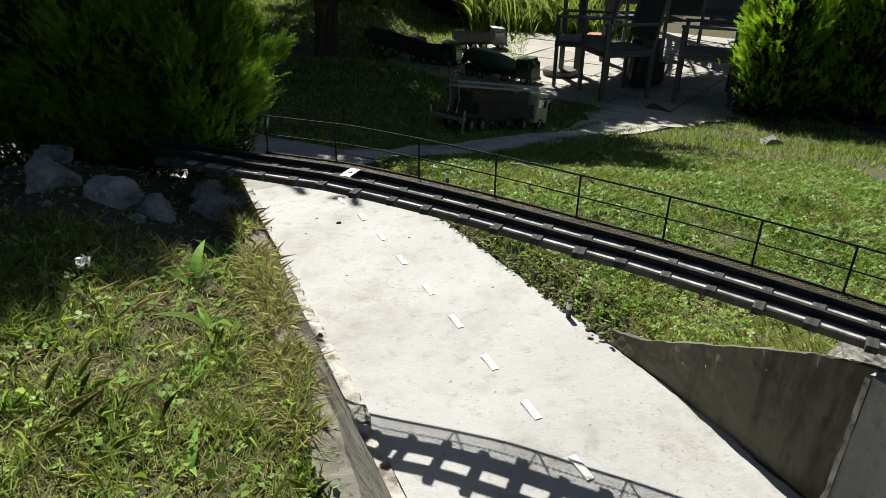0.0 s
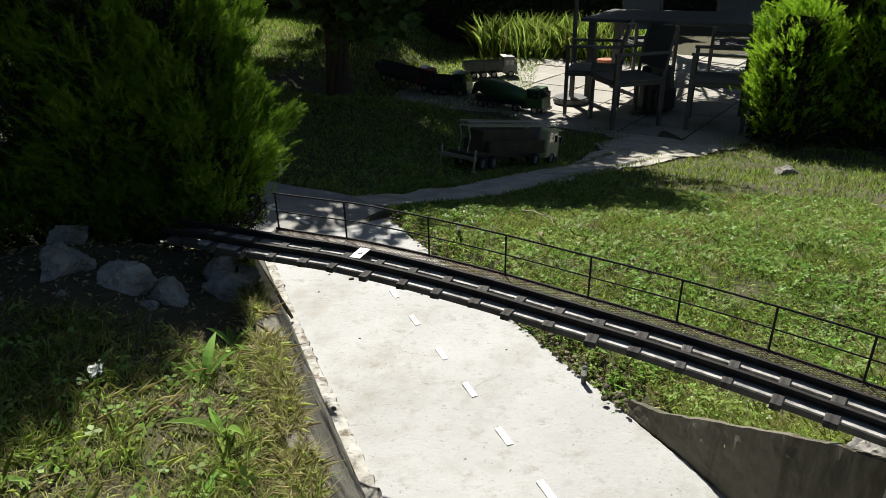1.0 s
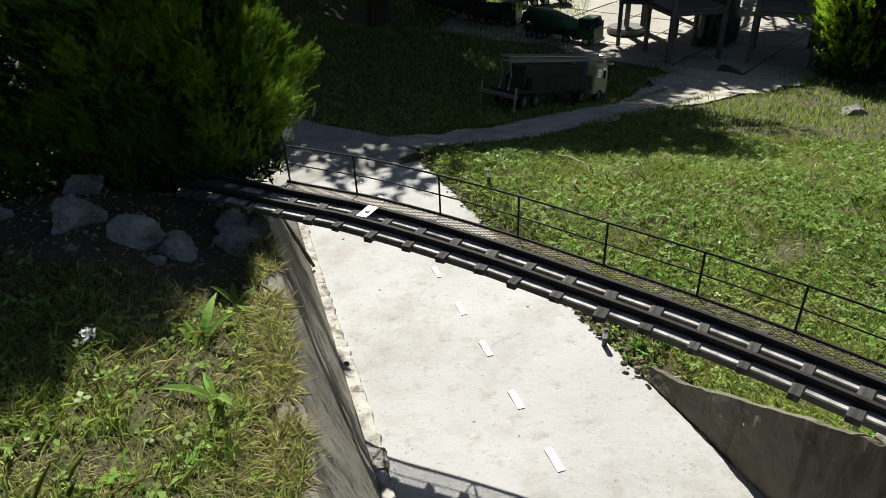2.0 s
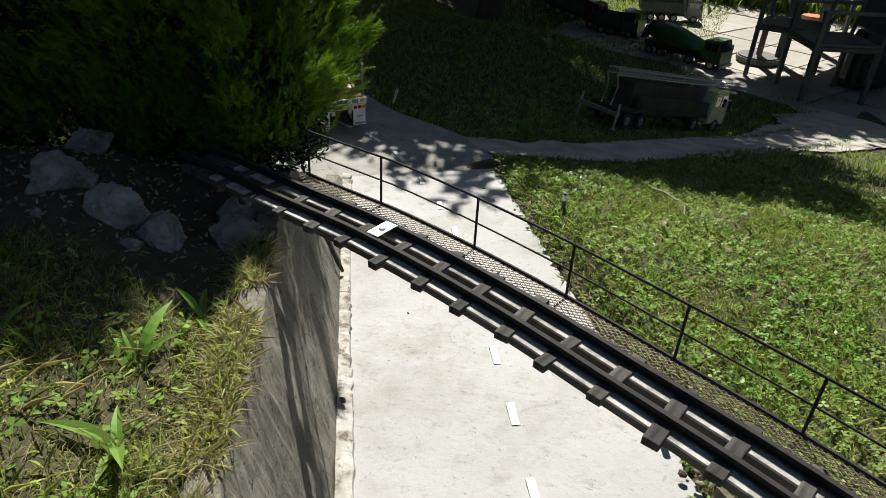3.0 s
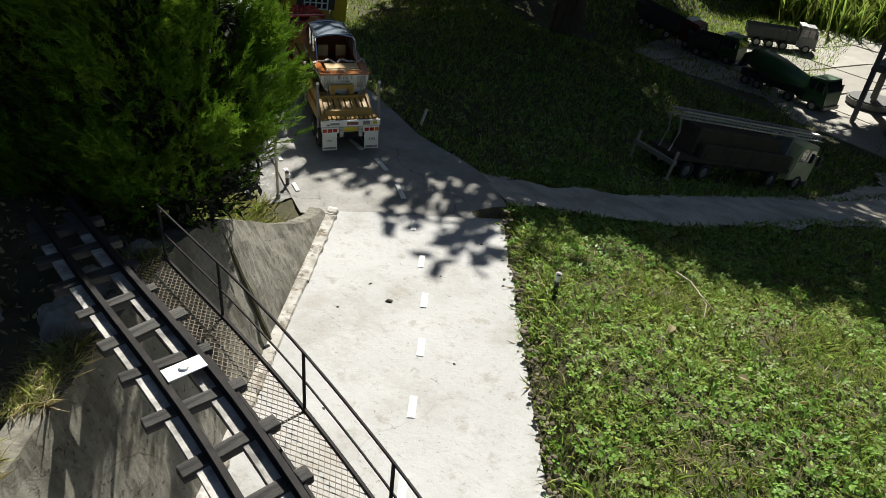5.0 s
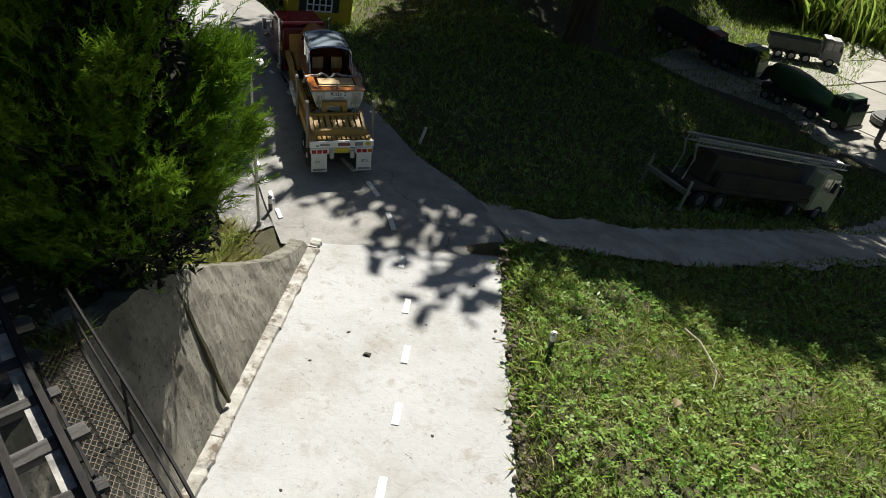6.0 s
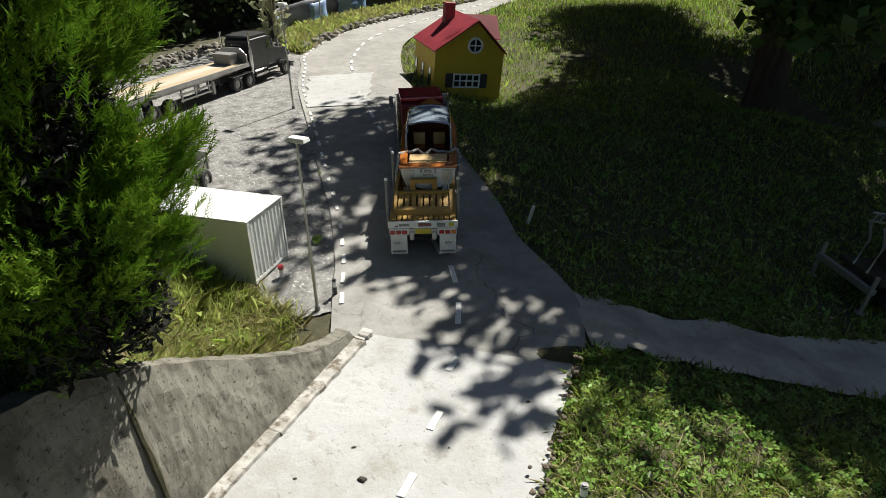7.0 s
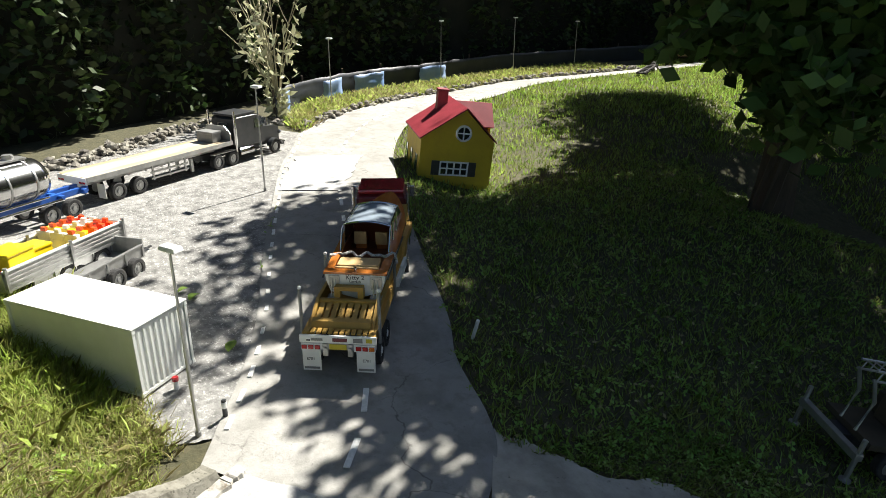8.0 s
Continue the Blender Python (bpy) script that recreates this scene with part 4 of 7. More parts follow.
def build_grass():
    rnd = np.random.default_rng(21)
    lawn = thing("lawn_grass", pose(0, 0, 0), "green lawn of grass and clover, uncut at the edges", "grass", kind="stuff")
    plot = (-0.4, 1.7, -0.9, 1.75, is_lawn)
    near = scatter(27000, plot, rnd)
    tall = np.repeat(lushness(near, 7, 4), 4)
    soup("blades", blades(tufts(near, 4, 0.006, rnd), 0.026 * np.minimum(tall, 1.7), 0.0024, rnd, 1.3), 5, M_GRASS, lawn)
    shade = scatter(30000, (-2.1, 0.7, 0.95, 3.7, lambda x, y: is_lawn(x, y) and (y > 1.7 or x < -0.4)), rnd)
    far = scatter(52000, (-3.6, 2.4, 0.9, 4.2, lambda x, y: is_lawn(x, y) and y > 1.0 and (y > 1.7 or x < -0.4)), rnd)
    away = scatter(62000, (-5.6, 0, 2.2, 8.5, lambda x, y: is_lawn(x, y) and not (x > -3.6 and y < 4.2)), rnd)
    soup("far_blades", np.concatenate([spikes(shade, 0.026 * lushness(shade, 5, 8), 0.0042, rnd, 1.3), spikes(far, 0.030 * lushness(far, 4, 5), 0.007, rnd, 1.0), spikes(away, 0.040, 0.012, rnd, 0.8)]), 3, M_GRASS, lawn)
    soup("shade_clover", trefoils(shade[:4000], 0.012, rnd), 4, M_CLOVER, lawn)
    litter = scatter(2600, (-2.0, 0.7, 0.95, 3.6, lambda x, y: is_lawn(x, y) and (y > 1.6 or x < -0.4)), rnd)
    soup("leaf_litter", leaves(litter + np.array((0, 0, 0.016)), 0.016, rnd, aspect=0.5), 4, M_DRYGRASS, lawn)
    light = scatter(17000, (-0.4, 1.7, -0.9, 1.75, lambda x, y: is_lawn(x, y) and noise.noise((x * 5, y * 5, 1)) > -0.1), rnd)
    soup("pale_blades", blades(light, 0.031, 0.0026, rnd, 1.8), 5, M_BANKGRASS, lawn)
    straw = scatter(12000, (-0.3, 1.6, -0.9, 1.75, lambda x, y: is_lawn(x, y) and noise.noise((x * 3.5, y * 3.5, 12)) > -0.15), rnd)
    soup("dry_blades", blades(straw, 0.036, 0.0022, rnd, 3.0), 5, M_DRYGRASS, lawn)
    cl = scatter(19000, (-0.4, 1.7, -0.9, 1.75, lambda x, y: is_lawn(x, y) and noise.noise((x * 4, y * 4, 7)) > -0.25), rnd)
    soup("clover", trefoils(cl, 0.0075, rnd, 0.006, 0.024), 4, M_CLOVER, lawn)
    broad = scatter(700, (-0.4, 1.7, -0.9, 1.75, lambda x, y: is_lawn(x, y) and noise.noise((x * 6, y * 6, 15)) > 0.05), rnd)
    soup("broad_leaves", leaves(tufts(broad, 4, 0.010, rnd) + np.array((0, 0, 0.018)), 0.018, rnd, up=0.4, aspect=0.36), 4, M_WEED, lawn)
    bank = thing("bank_grass", pose(0, 0, 0), "rough half-dry grass and weeds on the bank", "grass", kind="stuff")
    rough = (-1.7, 0.6, -1.6, 0.55, lambda x, y: is_bank(x, y) and not shady_soil(x, y))
    b = scatter(25000, rough, rnd)
    tall = np.repeat(lushness(b, 8, 6), 5)
    soup("blades", blades(tufts(b, 5, 0.008, rnd), 0.028 * tall, 0.0014, rnd, 1.5), 5, M_BANKGRASS, bank)
    d = scatter(40000, rough, rnd)
    soup("dry_blades", blades(d, 0.036, 0.0011, rnd, 3.2), 5, M_DRYGRASS, bank)
    under = scatter(1700, (-1.2, 0.15, -0.6, 0.25, lambda x, y: is_bank(x, y) and shady_soil(x, y)), rnd)
    soup("leaf_litter", leaves(under + np.array((0, 0, 0.006)), 0.014, rnd, aspect=0.4), 4, M_DRYGRASS, bank)
    clumps = scatter(150, (-0.95, 0.45, -1.3, -0.25, lambda x, y: is_bank(x, y) and not shady_soil(x, y) and noise.noise((x * 5, y * 5, 23)) > -0.1), rnd)
    soup("tuft_blades", blades(tufts(clumps, 46, 0.011, rnd), 0.042, 0.0017, rnd, 1.0), 5, M_GRASS, bank)
    mat = scatter(5000, rough, rnd)
    soup("clover", trefoils(mat, 0.009, rnd, 0.006, 0.022), 4, M_CLOVER, bank)
    g = scatter(14000, rough, rnd)
    soup("green_blades", blades(g, 0.028, 0.0015, rnd, 1.1), 5, M_GRASS, bank)
    long = scatter(5000, (-1.75, -0.85, 0.2, 0.6, lambda x, y: is_bank(x, y) and y > 0.30 + 0.10 * (x + 0.75)), rnd)
    soup("long_blades", blades(long, 0.080, 0.0028, rnd, 0.9), 5, M_BANKGRASS, bank)
    t = scatter(11000, (-1.75, -0.5, 0.10, 0.62, lambda x, y: is_bank(x, y - 0.03) and y > 0.12 + 0.10 * (x + 0.75)), rnd)
    soup("tall_blades", blades(t[:7000], 0.050, 0.0024, rnd, 1.2), 5, M_BANKGRASS, bank)
    soup("tall_dry_blades", blades(t[7000:], 0.052, 0.0022, rnd, 1.7), 5, M_DRYGRASS, bank)
    lip = scatter(5200, (-0.55, 0.85, -1.0, 0.2, lambda x, y: -0.75 < road_uv(x, y)[0] < 0.12 and crown_v(road_uv(x, y)[0]) - 0.050 < road_uv(x, y)[1] < crown_v(road_uv(x, y)[0]) - 0.008 and noise.noise((x * 9, y * 9, 31)) > -0.12), rnd)
    lip[:, 2] = [wall_top(road_uv(x, y)[0]) + 0.002 for x, y, _ in lip]
    soup("crown_straw", blades(lip[:2600], 0.034, 0.0013, rnd, 2.6), 5, M_DRYGRASS, bank)
    soup("crown_blades", blades(lip[2600:], 0.030, 0.0016, rnd, 1.6), 5, M_BANKGRASS, bank)
    cx, cy = on_road(0.74, -0.255)
    tuft = tufts(np.array([(cx, cy, ground_z(cx, cy)), (cx - 0.07, cy - 0.02, ground_z(cx - 0.07, cy - 0.02)), (cx + 0.03, cy - 0.06, 0.0), (-0.80, 0.525, 0.0), (-0.87, 0.505, 0.0), (-0.95, 0.50, 0.0)]), 420, 0.030, rnd)
    tuft = tuft[[road_uv(x, y)[1] < -0.15 and y < 0.60 for x, y, _ in tuft]]
    tuft[:, 2] = [ground_z(x, y) - 0.003 for x, y, _ in tuft]
    soup("wall_end_straw", blades(tuft[::2], 0.060, 0.0020, rnd, 1.6), 5, M_DRYGRASS, bank)
    soup("wall_end_blades", blades(tuft[1::2], 0.060, 0.0022, rnd, 1.2), 5, M_BANKGRASS, bank)
    e = scatter(3600, (-0.45, 0.9, -0.5, 1.1, lambda x, y: 0.392 + 0.014 * noise.noise((x * 14, y * 14, 4)) < road_uv(x, y)[1] < 0.44 and -0.44 < road_uv(x, y)[0] < 0.96), rnd)
    soup("edge_blades", blades(e, 0.011, 0.0024, rnd, 1.4), 5, M_GRASS, lawn)
    e2 = scatter(1500, (-0.45, 0.9, -0.5, 1.1, lambda x, y: 0.385 < road_uv(x, y)[1] < 0.42 and -0.44 < road_uv(x, y)[0] < 0.96), rnd)
    soup("edge_straw", blades(e2, 0.011, 0.0022, rnd, 3.0), 5, M_DRYGRASS, lawn)
    rim = np.array([(p.x + math.cos(a) * w, p.y + math.sin(a) * w, 0.0) for p, a, w in ((PATH_MID[int(rnd.integers(0, 34))], rnd.uniform(0, math.tau), rnd.uniform(0.125, 0.165)) for _ in range(5200)) if road_uv(p.x, p.y)[0] > 0.9])
    mids = np.array([(p.x, p.y) for p in PATH_MID])
    rim = rim[np.linalg.norm(rim[:, None, :2] - mids[None], axis=2).min(axis=1) > 0.112]
    rim = rim[[off_asphalt(x, y) and road_uv(x, y)[0] > 0.99 for x, y, _ in rim]]
    rim[:, 2] = [ground_z(x, y) + 0.008 for x, y, _ in rim]
    soup("path_edge_straw", blades(rim[:260], 0.016, 0.0026, rnd, 3.0), 5, M_DRYGRASS, lawn)
    soup("path_edge_blades", blades(rim[260:], 0.022, 0.0030, rnd, 1.2), 5, M_GRASS, lawn)
    w = scatter(5200, (0.3, 1.7, -1.6, 0.0, lambda x, y: 0.435 < road_uv(x, y)[1] < 0.56 and -1.6 < road_uv(x, y)[0] < -0.43), rnd)
    soup("hanging_blades", blades(w, 0.024, 0.0022, rnd, 1.8), 5, M_BANKGRASS, lawn)
    verge = thing("verge_grass", pose(0, 0, 0), "strip of tall grass beyond the asphalt road", "grass", kind="stuff")
    outer, inner = through_points([(-3.75, 1.80, 0), (-4.39, 2.10, 0), (-4.83, 2.80, 0), (-5.10, 3.6, 0), (-5.55, 4.8, 0), (-5.75, 6.2, 0)], 100), through_points([(-3.5, 1.80, 0), (-3.95, 2.2, 0), (-4.33, 2.83, 0), (-4.56, 3.5, 0), (-4.90, 4.4, 0), (-5.05, 6.2, 0)], 100)
    pts = []
    for _ in range(16000):
        k, f = int(rnd.integers(0, 101)), rnd.uniform(0, 1)
        p = inner[k].lerp(outer[k], f)
        x, y = p.x + rnd.normal() * 0.02, p.y + rnd.normal() * 0.02
        pts.append((x, y, ground_z(x, y)))
    pts = np.array(pts)
    soup("blades", blades(pts[:9000], 0.065, 0.009, rnd, 1.0), 5, M_BANKGRASS, verge)
    soup("dry_blades", blades(pts[9000:], 0.06, 0.008, rnd, 1.6), 5, M_DRYGRASS, verge)


build_grass()
thuja("conifer_bush", -0.47, 0.09, ground_z(-0.47, 0.09) - 0.02, [(0.025, 0.02, 0.12, 0.68, 0.215), (-0.13, -0.06, 0.08, 1.12, 0.22), (-0.33, -0.12, 0.08, 1.40, 0.28), (-0.62, -0.20, 0.08, 1.35, 0.30)], 900000, "dark green bushy conifer on the bank, bright at sunlit tips", 1, 0.0125)
thuja("conifer_bush", 2.08, 3.75, ground_z(2.08, 3.75) - 0.02, [(-0.15, 0.0, 0.06, 0.95, 0.38), (0.15, 0.1, 0.08, 1.25, 0.42), (0.45, -0.1, 0.08, 1.05, 0.40)], 150000, "rounded bright green conifer at the lawn's edge", 2, 0.026, M_BRIGHT)
# far and upper lobes are unseen, added to throw shade on lawn and road
CROWN = [(-0.95, 3.9, 2.3, 0.9, 1.3), (-0.5, 4.1, 2.5, 0.65, 1.2), (-1.7, 4.3, 2.4, 0.9, 1.2), (-0.9, 3.2, 1.9, 0.75, 1.2), (-1.6, 3.4, 1.9, 0.7, 1.0),
         (-0.5, 3.0, 1.55, 0.5, 1.0), (-1.5, 2.80, 1.75, 0.55, 0.32), (-2.2, 2.97, 2.1, 0.6, 0.28), (-2.6, 3.4, 2.5, 0.6, 0.26),
         (-1.3, 5.0, 3.0, 0.9, 1.1), (-2.2, 5.0, 2.8, 0.9, 1.0), (-1.0, 5.9, 3.0, 0.8, 1.0), (-1.2, 2.55, 1.45, 0.38, 0.34), (-0.9, 2.9, 1.25, 0.35, 0.9), (-1.4, 3.2, 1.2, 0.3, 0.8),
         (-1.06, 2.65, 0.92, 0.33, 1.2), (-0.72, 2.85, 1.0, 0.36, 1.4), (-0.45, 3.0, 1.1, 0.36, 1.4), (-1.3, 3.1, 0.95, 0.28, 1.0), (-1.1, 3.5, 1.15, 0.5, 1.4), (-0.7, 3.5, 1.2, 0.5, 1.4),
         (-3.90, 5.95, 2.5, 0.5, 1.1), (-3.05, 5.5, 2.5, 0.55, 1.2), (-2.65, 4.6, 2.4, 0.4, 1.0), (-4.0, 6.4, 2.6, 0.7, 1.1), (-3.3, 6.2, 2.7, 0.7, 1.1), (-2.4, 3.9, 2.3, 0.5, 1.1),
         (-1.05, 2.42, 2.0, 0.33, 0.2), (-1.75, 2.72, 2.0, 0.38, 0.28),
         (-1.8, 3.55, 0.74, 0.2, 0.8), (-1.5, 3.35, 0.72, 0.2, 1.0), (-1.2, 3.1, 0.70, 0.25, 1.2), (-0.95, 2.95, 0.64, 0.3, 1.4), (-0.7, 2.7, 0.66, 0.3, 1.2)]
leafy_tree("garden_tree", -1.25, 3.3, 1.2, CROWN, 0.080, 100000, M_LEAF, "broad dark leafy tree shading the lawn", 4)
# added tree: its unseen crown throws shade over the parked trucks
leafy_tree("garden_tree", -2.1, 7.1, 1.3, [(-1.6, 6.4, 2.6, 0.9, 1.2), (-2.3, 6.5, 2.6, 0.8, 1.2), (-2.6, 7.4, 2.8, 0.9, 1.1), (-1.7, 5.9, 2.3, 0.7, 1.2), (-2.0, 7.0, 1.9, 0.8, 1.2), (-2.8, 8.1, 2.4, 0.9, 1)], 0.10, 26000, M_LEAF, "leafy tree added behind the parked model trucks to shade them", 14)
# added tree with a crown out of view, shading chairs and near patio
leafy_tree("garden_tree", 1.3, 8.3, 1.4, [(0.1, 6.0, 2.3, 0.5, 0.8), (0.55, 6.35, 2.5, 0.5, 0.8), (0.0, 6.5, 2.7, 0.8, 1.1), (0.7, 6.8, 2.7, 0.8, 1.1), (1.4, 7.1, 2.7, 0.8, 1.1), (2.1, 7.4, 2.8, 0.8, 1.0), (0.3, 6.2, 2.3, 0.5, 1.0), (1.4, 8.0, 2.3, 0.9, 1.1), (2.4, 8.4, 2.6, 0.9, 1.0)], 0.10, 36000, M_LEAF, "leafy tree added behind the patio to shade the chairs", 15)
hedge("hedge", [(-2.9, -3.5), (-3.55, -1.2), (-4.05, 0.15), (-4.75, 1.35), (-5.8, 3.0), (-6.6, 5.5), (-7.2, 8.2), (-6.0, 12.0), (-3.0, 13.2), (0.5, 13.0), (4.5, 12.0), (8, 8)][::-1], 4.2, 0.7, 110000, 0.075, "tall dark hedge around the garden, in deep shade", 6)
# added hedge: stands in for the dark background and shades the lawn behind
hedge("hedge", [(-4.9, 8.9), (-3.4, 8.5), (-2.0, 8.7), (-0.9, 9.2), (0.2, 9.9), (1.6, 10.4)][::-1], 1.7, 0.5, 16000, 0.07, "low hedge added behind the patio to darken the background", 16)


# ---- vehicles ----
def wheel(parent, x, y, r, w, rim_mat, z=None, dual=False):
    """A tyre with a grooved tread and a dished rim."""
    bm = bmesh.new()
    side = 1 if y > 0 else -1
    prof = [(0.62, -0.5), (0.9, -0.5), (0.98, -0.42), (1.0, -0.2), (0.97, -0.03), (0.97, 0.03), (1.0, 0.2), (0.98, 0.42), (0.9, 0.5), (0.62, 0.5)]
    seg = 22
    rings = [[bm.verts.new((math.cos(a) * p * r, q * w, math.sin(a) * p * r)) for p, q in prof] for a in (math.tau * i / seg for i in range(seg))]
    for i in range(seg):
        a, b = rings[i], rings[(i + 1) % seg]
        for j in range(len(prof)):
            k = (j + 1) % len(prof)
            bm.faces.new((a[j], a[k], b[k], b[j]))
    bmesh.ops.recalc_face_normals(bm, faces=bm.faces)
    wh = part("wheel", bm, M_RUBBER, parent, m=pose(x, y, r if z is None else z), smooth=False)
    bm = bmesh.new()
    cyl(bm, r * 0.63, w * 0.72, pose(0, -side * w * 0.04, 0, 90), 18, bevel=r * 0.05)
    cyl(bm, r * 0.26, w * 0.2, pose(0, side * w * 0.40, 0, 90), 12, bevel=r * 0.04)
    for k in range(8):
        a = k * math.tau / 8
        cyl(bm, r * 0.05, w * 0.1, pose(math.cos(a) * r * 0.42, side * w * 0.35, math.sin(a) * r * 0.42, 90), 6)
    part("rim", bm, rim_mat, wh)
    return wh


def lettering(text, size, mat_, parent, m, name="lettering"):
    cu = bpy.data.curves.new(name, "FONT")
    cu.body, cu.size, cu.align_x, cu.align_y, cu.extrude, cu.resolution_u = text, size, "CENTER", "CENTER", 0.0003, 2
    ob = new("draft", cu)
    dg = bpy.context.evaluated_depsgraph_get()
    me = bpy.data.meshes.new_from_object(ob.evaluated_get(dg))
    bpy.data.objects.remove(ob)
    me.materials.clear()
    me.materials.append(mat_)
    t = new(name, me)
    t.parent = parent
    t.matrix_basis = m
    return t


def rear_pose(x, y, z, tilt=0):
    return pose(x, y, z) @ Matrix.Rotation(radians(-90), 4, "Z") @ Matrix.Rotation(radians(90 + tilt), 4, "X")


TX, TY, TH = -0.855, 0.994, 145.5
TRAILER = pose(TX, TY, asph_z(TX, TY) + 0.001, 0, 0, TH) @ Matrix.Scale(1.09, 4)


def build_lowbed():
    """The ochre low-bed trailer, tail at x = 0, left at +y."""
    t = thing("lowbed_trailer", TRAILER, "ochre low-bed model trailer with a white rear board", "model trailer")
    for y in (-0.078, 0.078):
        bm = bmesh.new()
        prism(bm, [(0.0, 0.094), (0.0, 0.112), (0.12, 0.116), (0.50, 0.116), (0.56, 0.150), (0.70, 0.150), (0.70, 0.128), (0.585, 0.128), (0.52, 0.082), (0.12, 0.082)], y - 0.008, y + 0.008)
        part("side_beam", bm, M_OCHRE, t)
    for i in range(13):
        x = 0.028 + i * 0.037
        part("deck_plank", boxes((x, x + 0.030, -0.069, 0.069, 0.106, 0.112), bevel=0.0012), M_OCHRE, t)
    # sloping slatted ramp
    bm = bmesh.new()
    prism(bm, [(0.030, 0.114), (0.036, 0.128), (0.052, 0.130), (0.052, 0.114)], -0.070, 0.070)
    part("ramp_sill", bm, M_OCHRE, t)
    for i in range(8):
        y = -0.060 + i * 0.0172
        bm = bmesh.new()
        prism(bm, [(0.053, 0.118), (0.053, 0.124), (0.112, 0.140), (0.112, 0.134)], y - 0.0062, y + 0.0062)
        part("ramp_slat", bm, M_OCHRE, t)
    part("ramp_crossbar", boxes((0.112, 0.126, -0.070, 0.070, 0.130, 0.146), bevel=0.002), M_OCHRE, t)
    for y in (-0.074, 0.074):
        bm = bmesh.new()
        prism(bm, [(0.03, 0.113), (0.115, 0.150), (0.48, 0.150), (0.52, 0.135), (0.52, 0.117), (0.12, 0.117)], y - 0.004, y + 0.004)
        part("bulwark", bm, M_OCHRE, t)
    for i in range(12):
        y = -0.075 + i * 0.0136
        part("tail_rib", boxes((0.003, 0.026, y - 0.0048, y + 0.0048, 0.112, 0.1165), bevel=0.001), M_OCHRE, t)
    board = part("rear_board", boxes((-0.006, 0.0, -0.090, 0.090, 0.094, 0.113), bevel=0.0015), M_WHITE, t, "white rear board with plates")
    part("number_bar", boxes((-0.0072, -0.0061, 0.035, 0.062, 0.100, 0.106)), M_GREY, board)
    part("number_bar", boxes((-0.0072, -0.0061, 0.064, 0.073, 0.099, 0.102)), M_DARK, board)
    part("red_reflector", boxes((-0.0075, -0.0061, -0.022, 0.012, 0.099, 0.108), bevel=0.0005), M_MAROON, board)
    part("dark_plate", boxes((-0.0075, -0.0061, -0.058, -0.036, 0.098, 0.109), bevel=0.0005), M_GREY, board)
    part("yellow_plate", boxes((-0.0075, -0.0061, -0.080, -0.066, 0.099, 0.109), bevel=0.0005), M_SIGN, board)
    bumper = part("bumper", boxes((-0.004, 0.010, -0.088, 0.088, 0.076, 0.0935), bevel=0.002), M_ALU, t)
    for s in (-1, 1):
        part("lamp_panel", boxes((-0.006, -0.0042, min(s * 0.037, s * 0.087), max(s * 0.037, s * 0.087), 0.074, 0.092), bevel=0.0006), M_WHITE, bumper)
        for k, mm in enumerate((M_TAIL, M_TAIL, M_AMBER if s < 0 else M_TAIL)):
            y = s * (0.048 + k * 0.0155)
            part("tail_lamp", boxes((-0.009, -0.0062, y - 0.0062, y + 0.0062, 0.078, 0.088), bevel=0.001), mm, bumper)
        bm = boxes((-0.010, 0.0, s * 0.029 - 0.006, s * 0.029 + 0.006, 0.062, 0.093), bevel=0.0015)
        cyl(bm, 0.005, 0.006, pose(-0.012, s * 0.029, 0.082, 0, 90), 12, bevel=0.001)
        part("tow_lug", bm, M_ALU, bumper)
        flap = part("mudflap", boxes((-0.004, -0.0015, min(s * 0.042, s * 0.0855), max(s * 0.042, s * 0.0855), 0.019, 0.0735), bevel=0.0005), M_WHITE, t, "white mudflap with a fleet number")
        part("flap_strip", boxes((-0.0056, -0.0041, min(s * 0.046, s * 0.082), max(s * 0.046, s * 0.082), 0.024, 0.029)), M_GREY, flap)
        lettering("E701", 0.010, M_DARK, flap, rear_pose(-0.0046, s * 0.066, 0.050))
    part("centre_plate", boxes((-0.0065, -0.0042, -0.020, 0.020, 0.078, 0.0915), bevel=0.0006), M_SIGN, bumper, "yellow plate")
    part("axle_frame", boxes((0.03, 0.50, -0.030, 0.030, 0.055, 0.092), bevel=0.004), M_DARK, t)
    for x in (0.075, 0.160):
        for y in (-0.074, 0.074):
            wheel(t, x, y, 0.035, 0.030, M_WHITE)
        bm = bmesh.new()
        cyl(bm, 0.006, 0.13, pose(x, 0, 0.035, 90), 10)
        part("axle", bm, M_DARK, t)
    for x, z in ((0.03, 0.212), (0.27, 0.20)):
        for y in (-0.092, 0.092):
            bm = bmesh.new()
            cyl(bm, 0.0042, z - 0.08, pose(x, y, (z + 0.08) / 2), 10, bevel=0.0008)
            st = part("stake", bm, M_GREY, t)
            bm = bmesh.new()
            cyl(bm, 0.0047, 0.007, pose(x, y, z + 0.0035), 10, bevel=0.0012)
            part("tip", bm, M_WHITE, st)
    for y in (-1, 1):
        for x in (0.33, 0.42):
            part("tool_box", boxes((x, x + 0.07, min(y * 0.083, y * 0.095), max(y * 0.083, y * 0.095), 0.085, 0.112), bevel=0.002), M_WHITE, t)
    part("gooseneck", boxes((0.53, 0.70, -0.062, 0.062, 0.130, 0.150), bevel=0.006), M_OCHRE, t)
    bm = bmesh.new()
    prism(bm, [(0.68, 0.150), (0.70, 0.205), (0.705, 0.205), (0.705, 0.150)], -0.070, 0.070)
    part("headboard", bm, M_OCHRE, t)
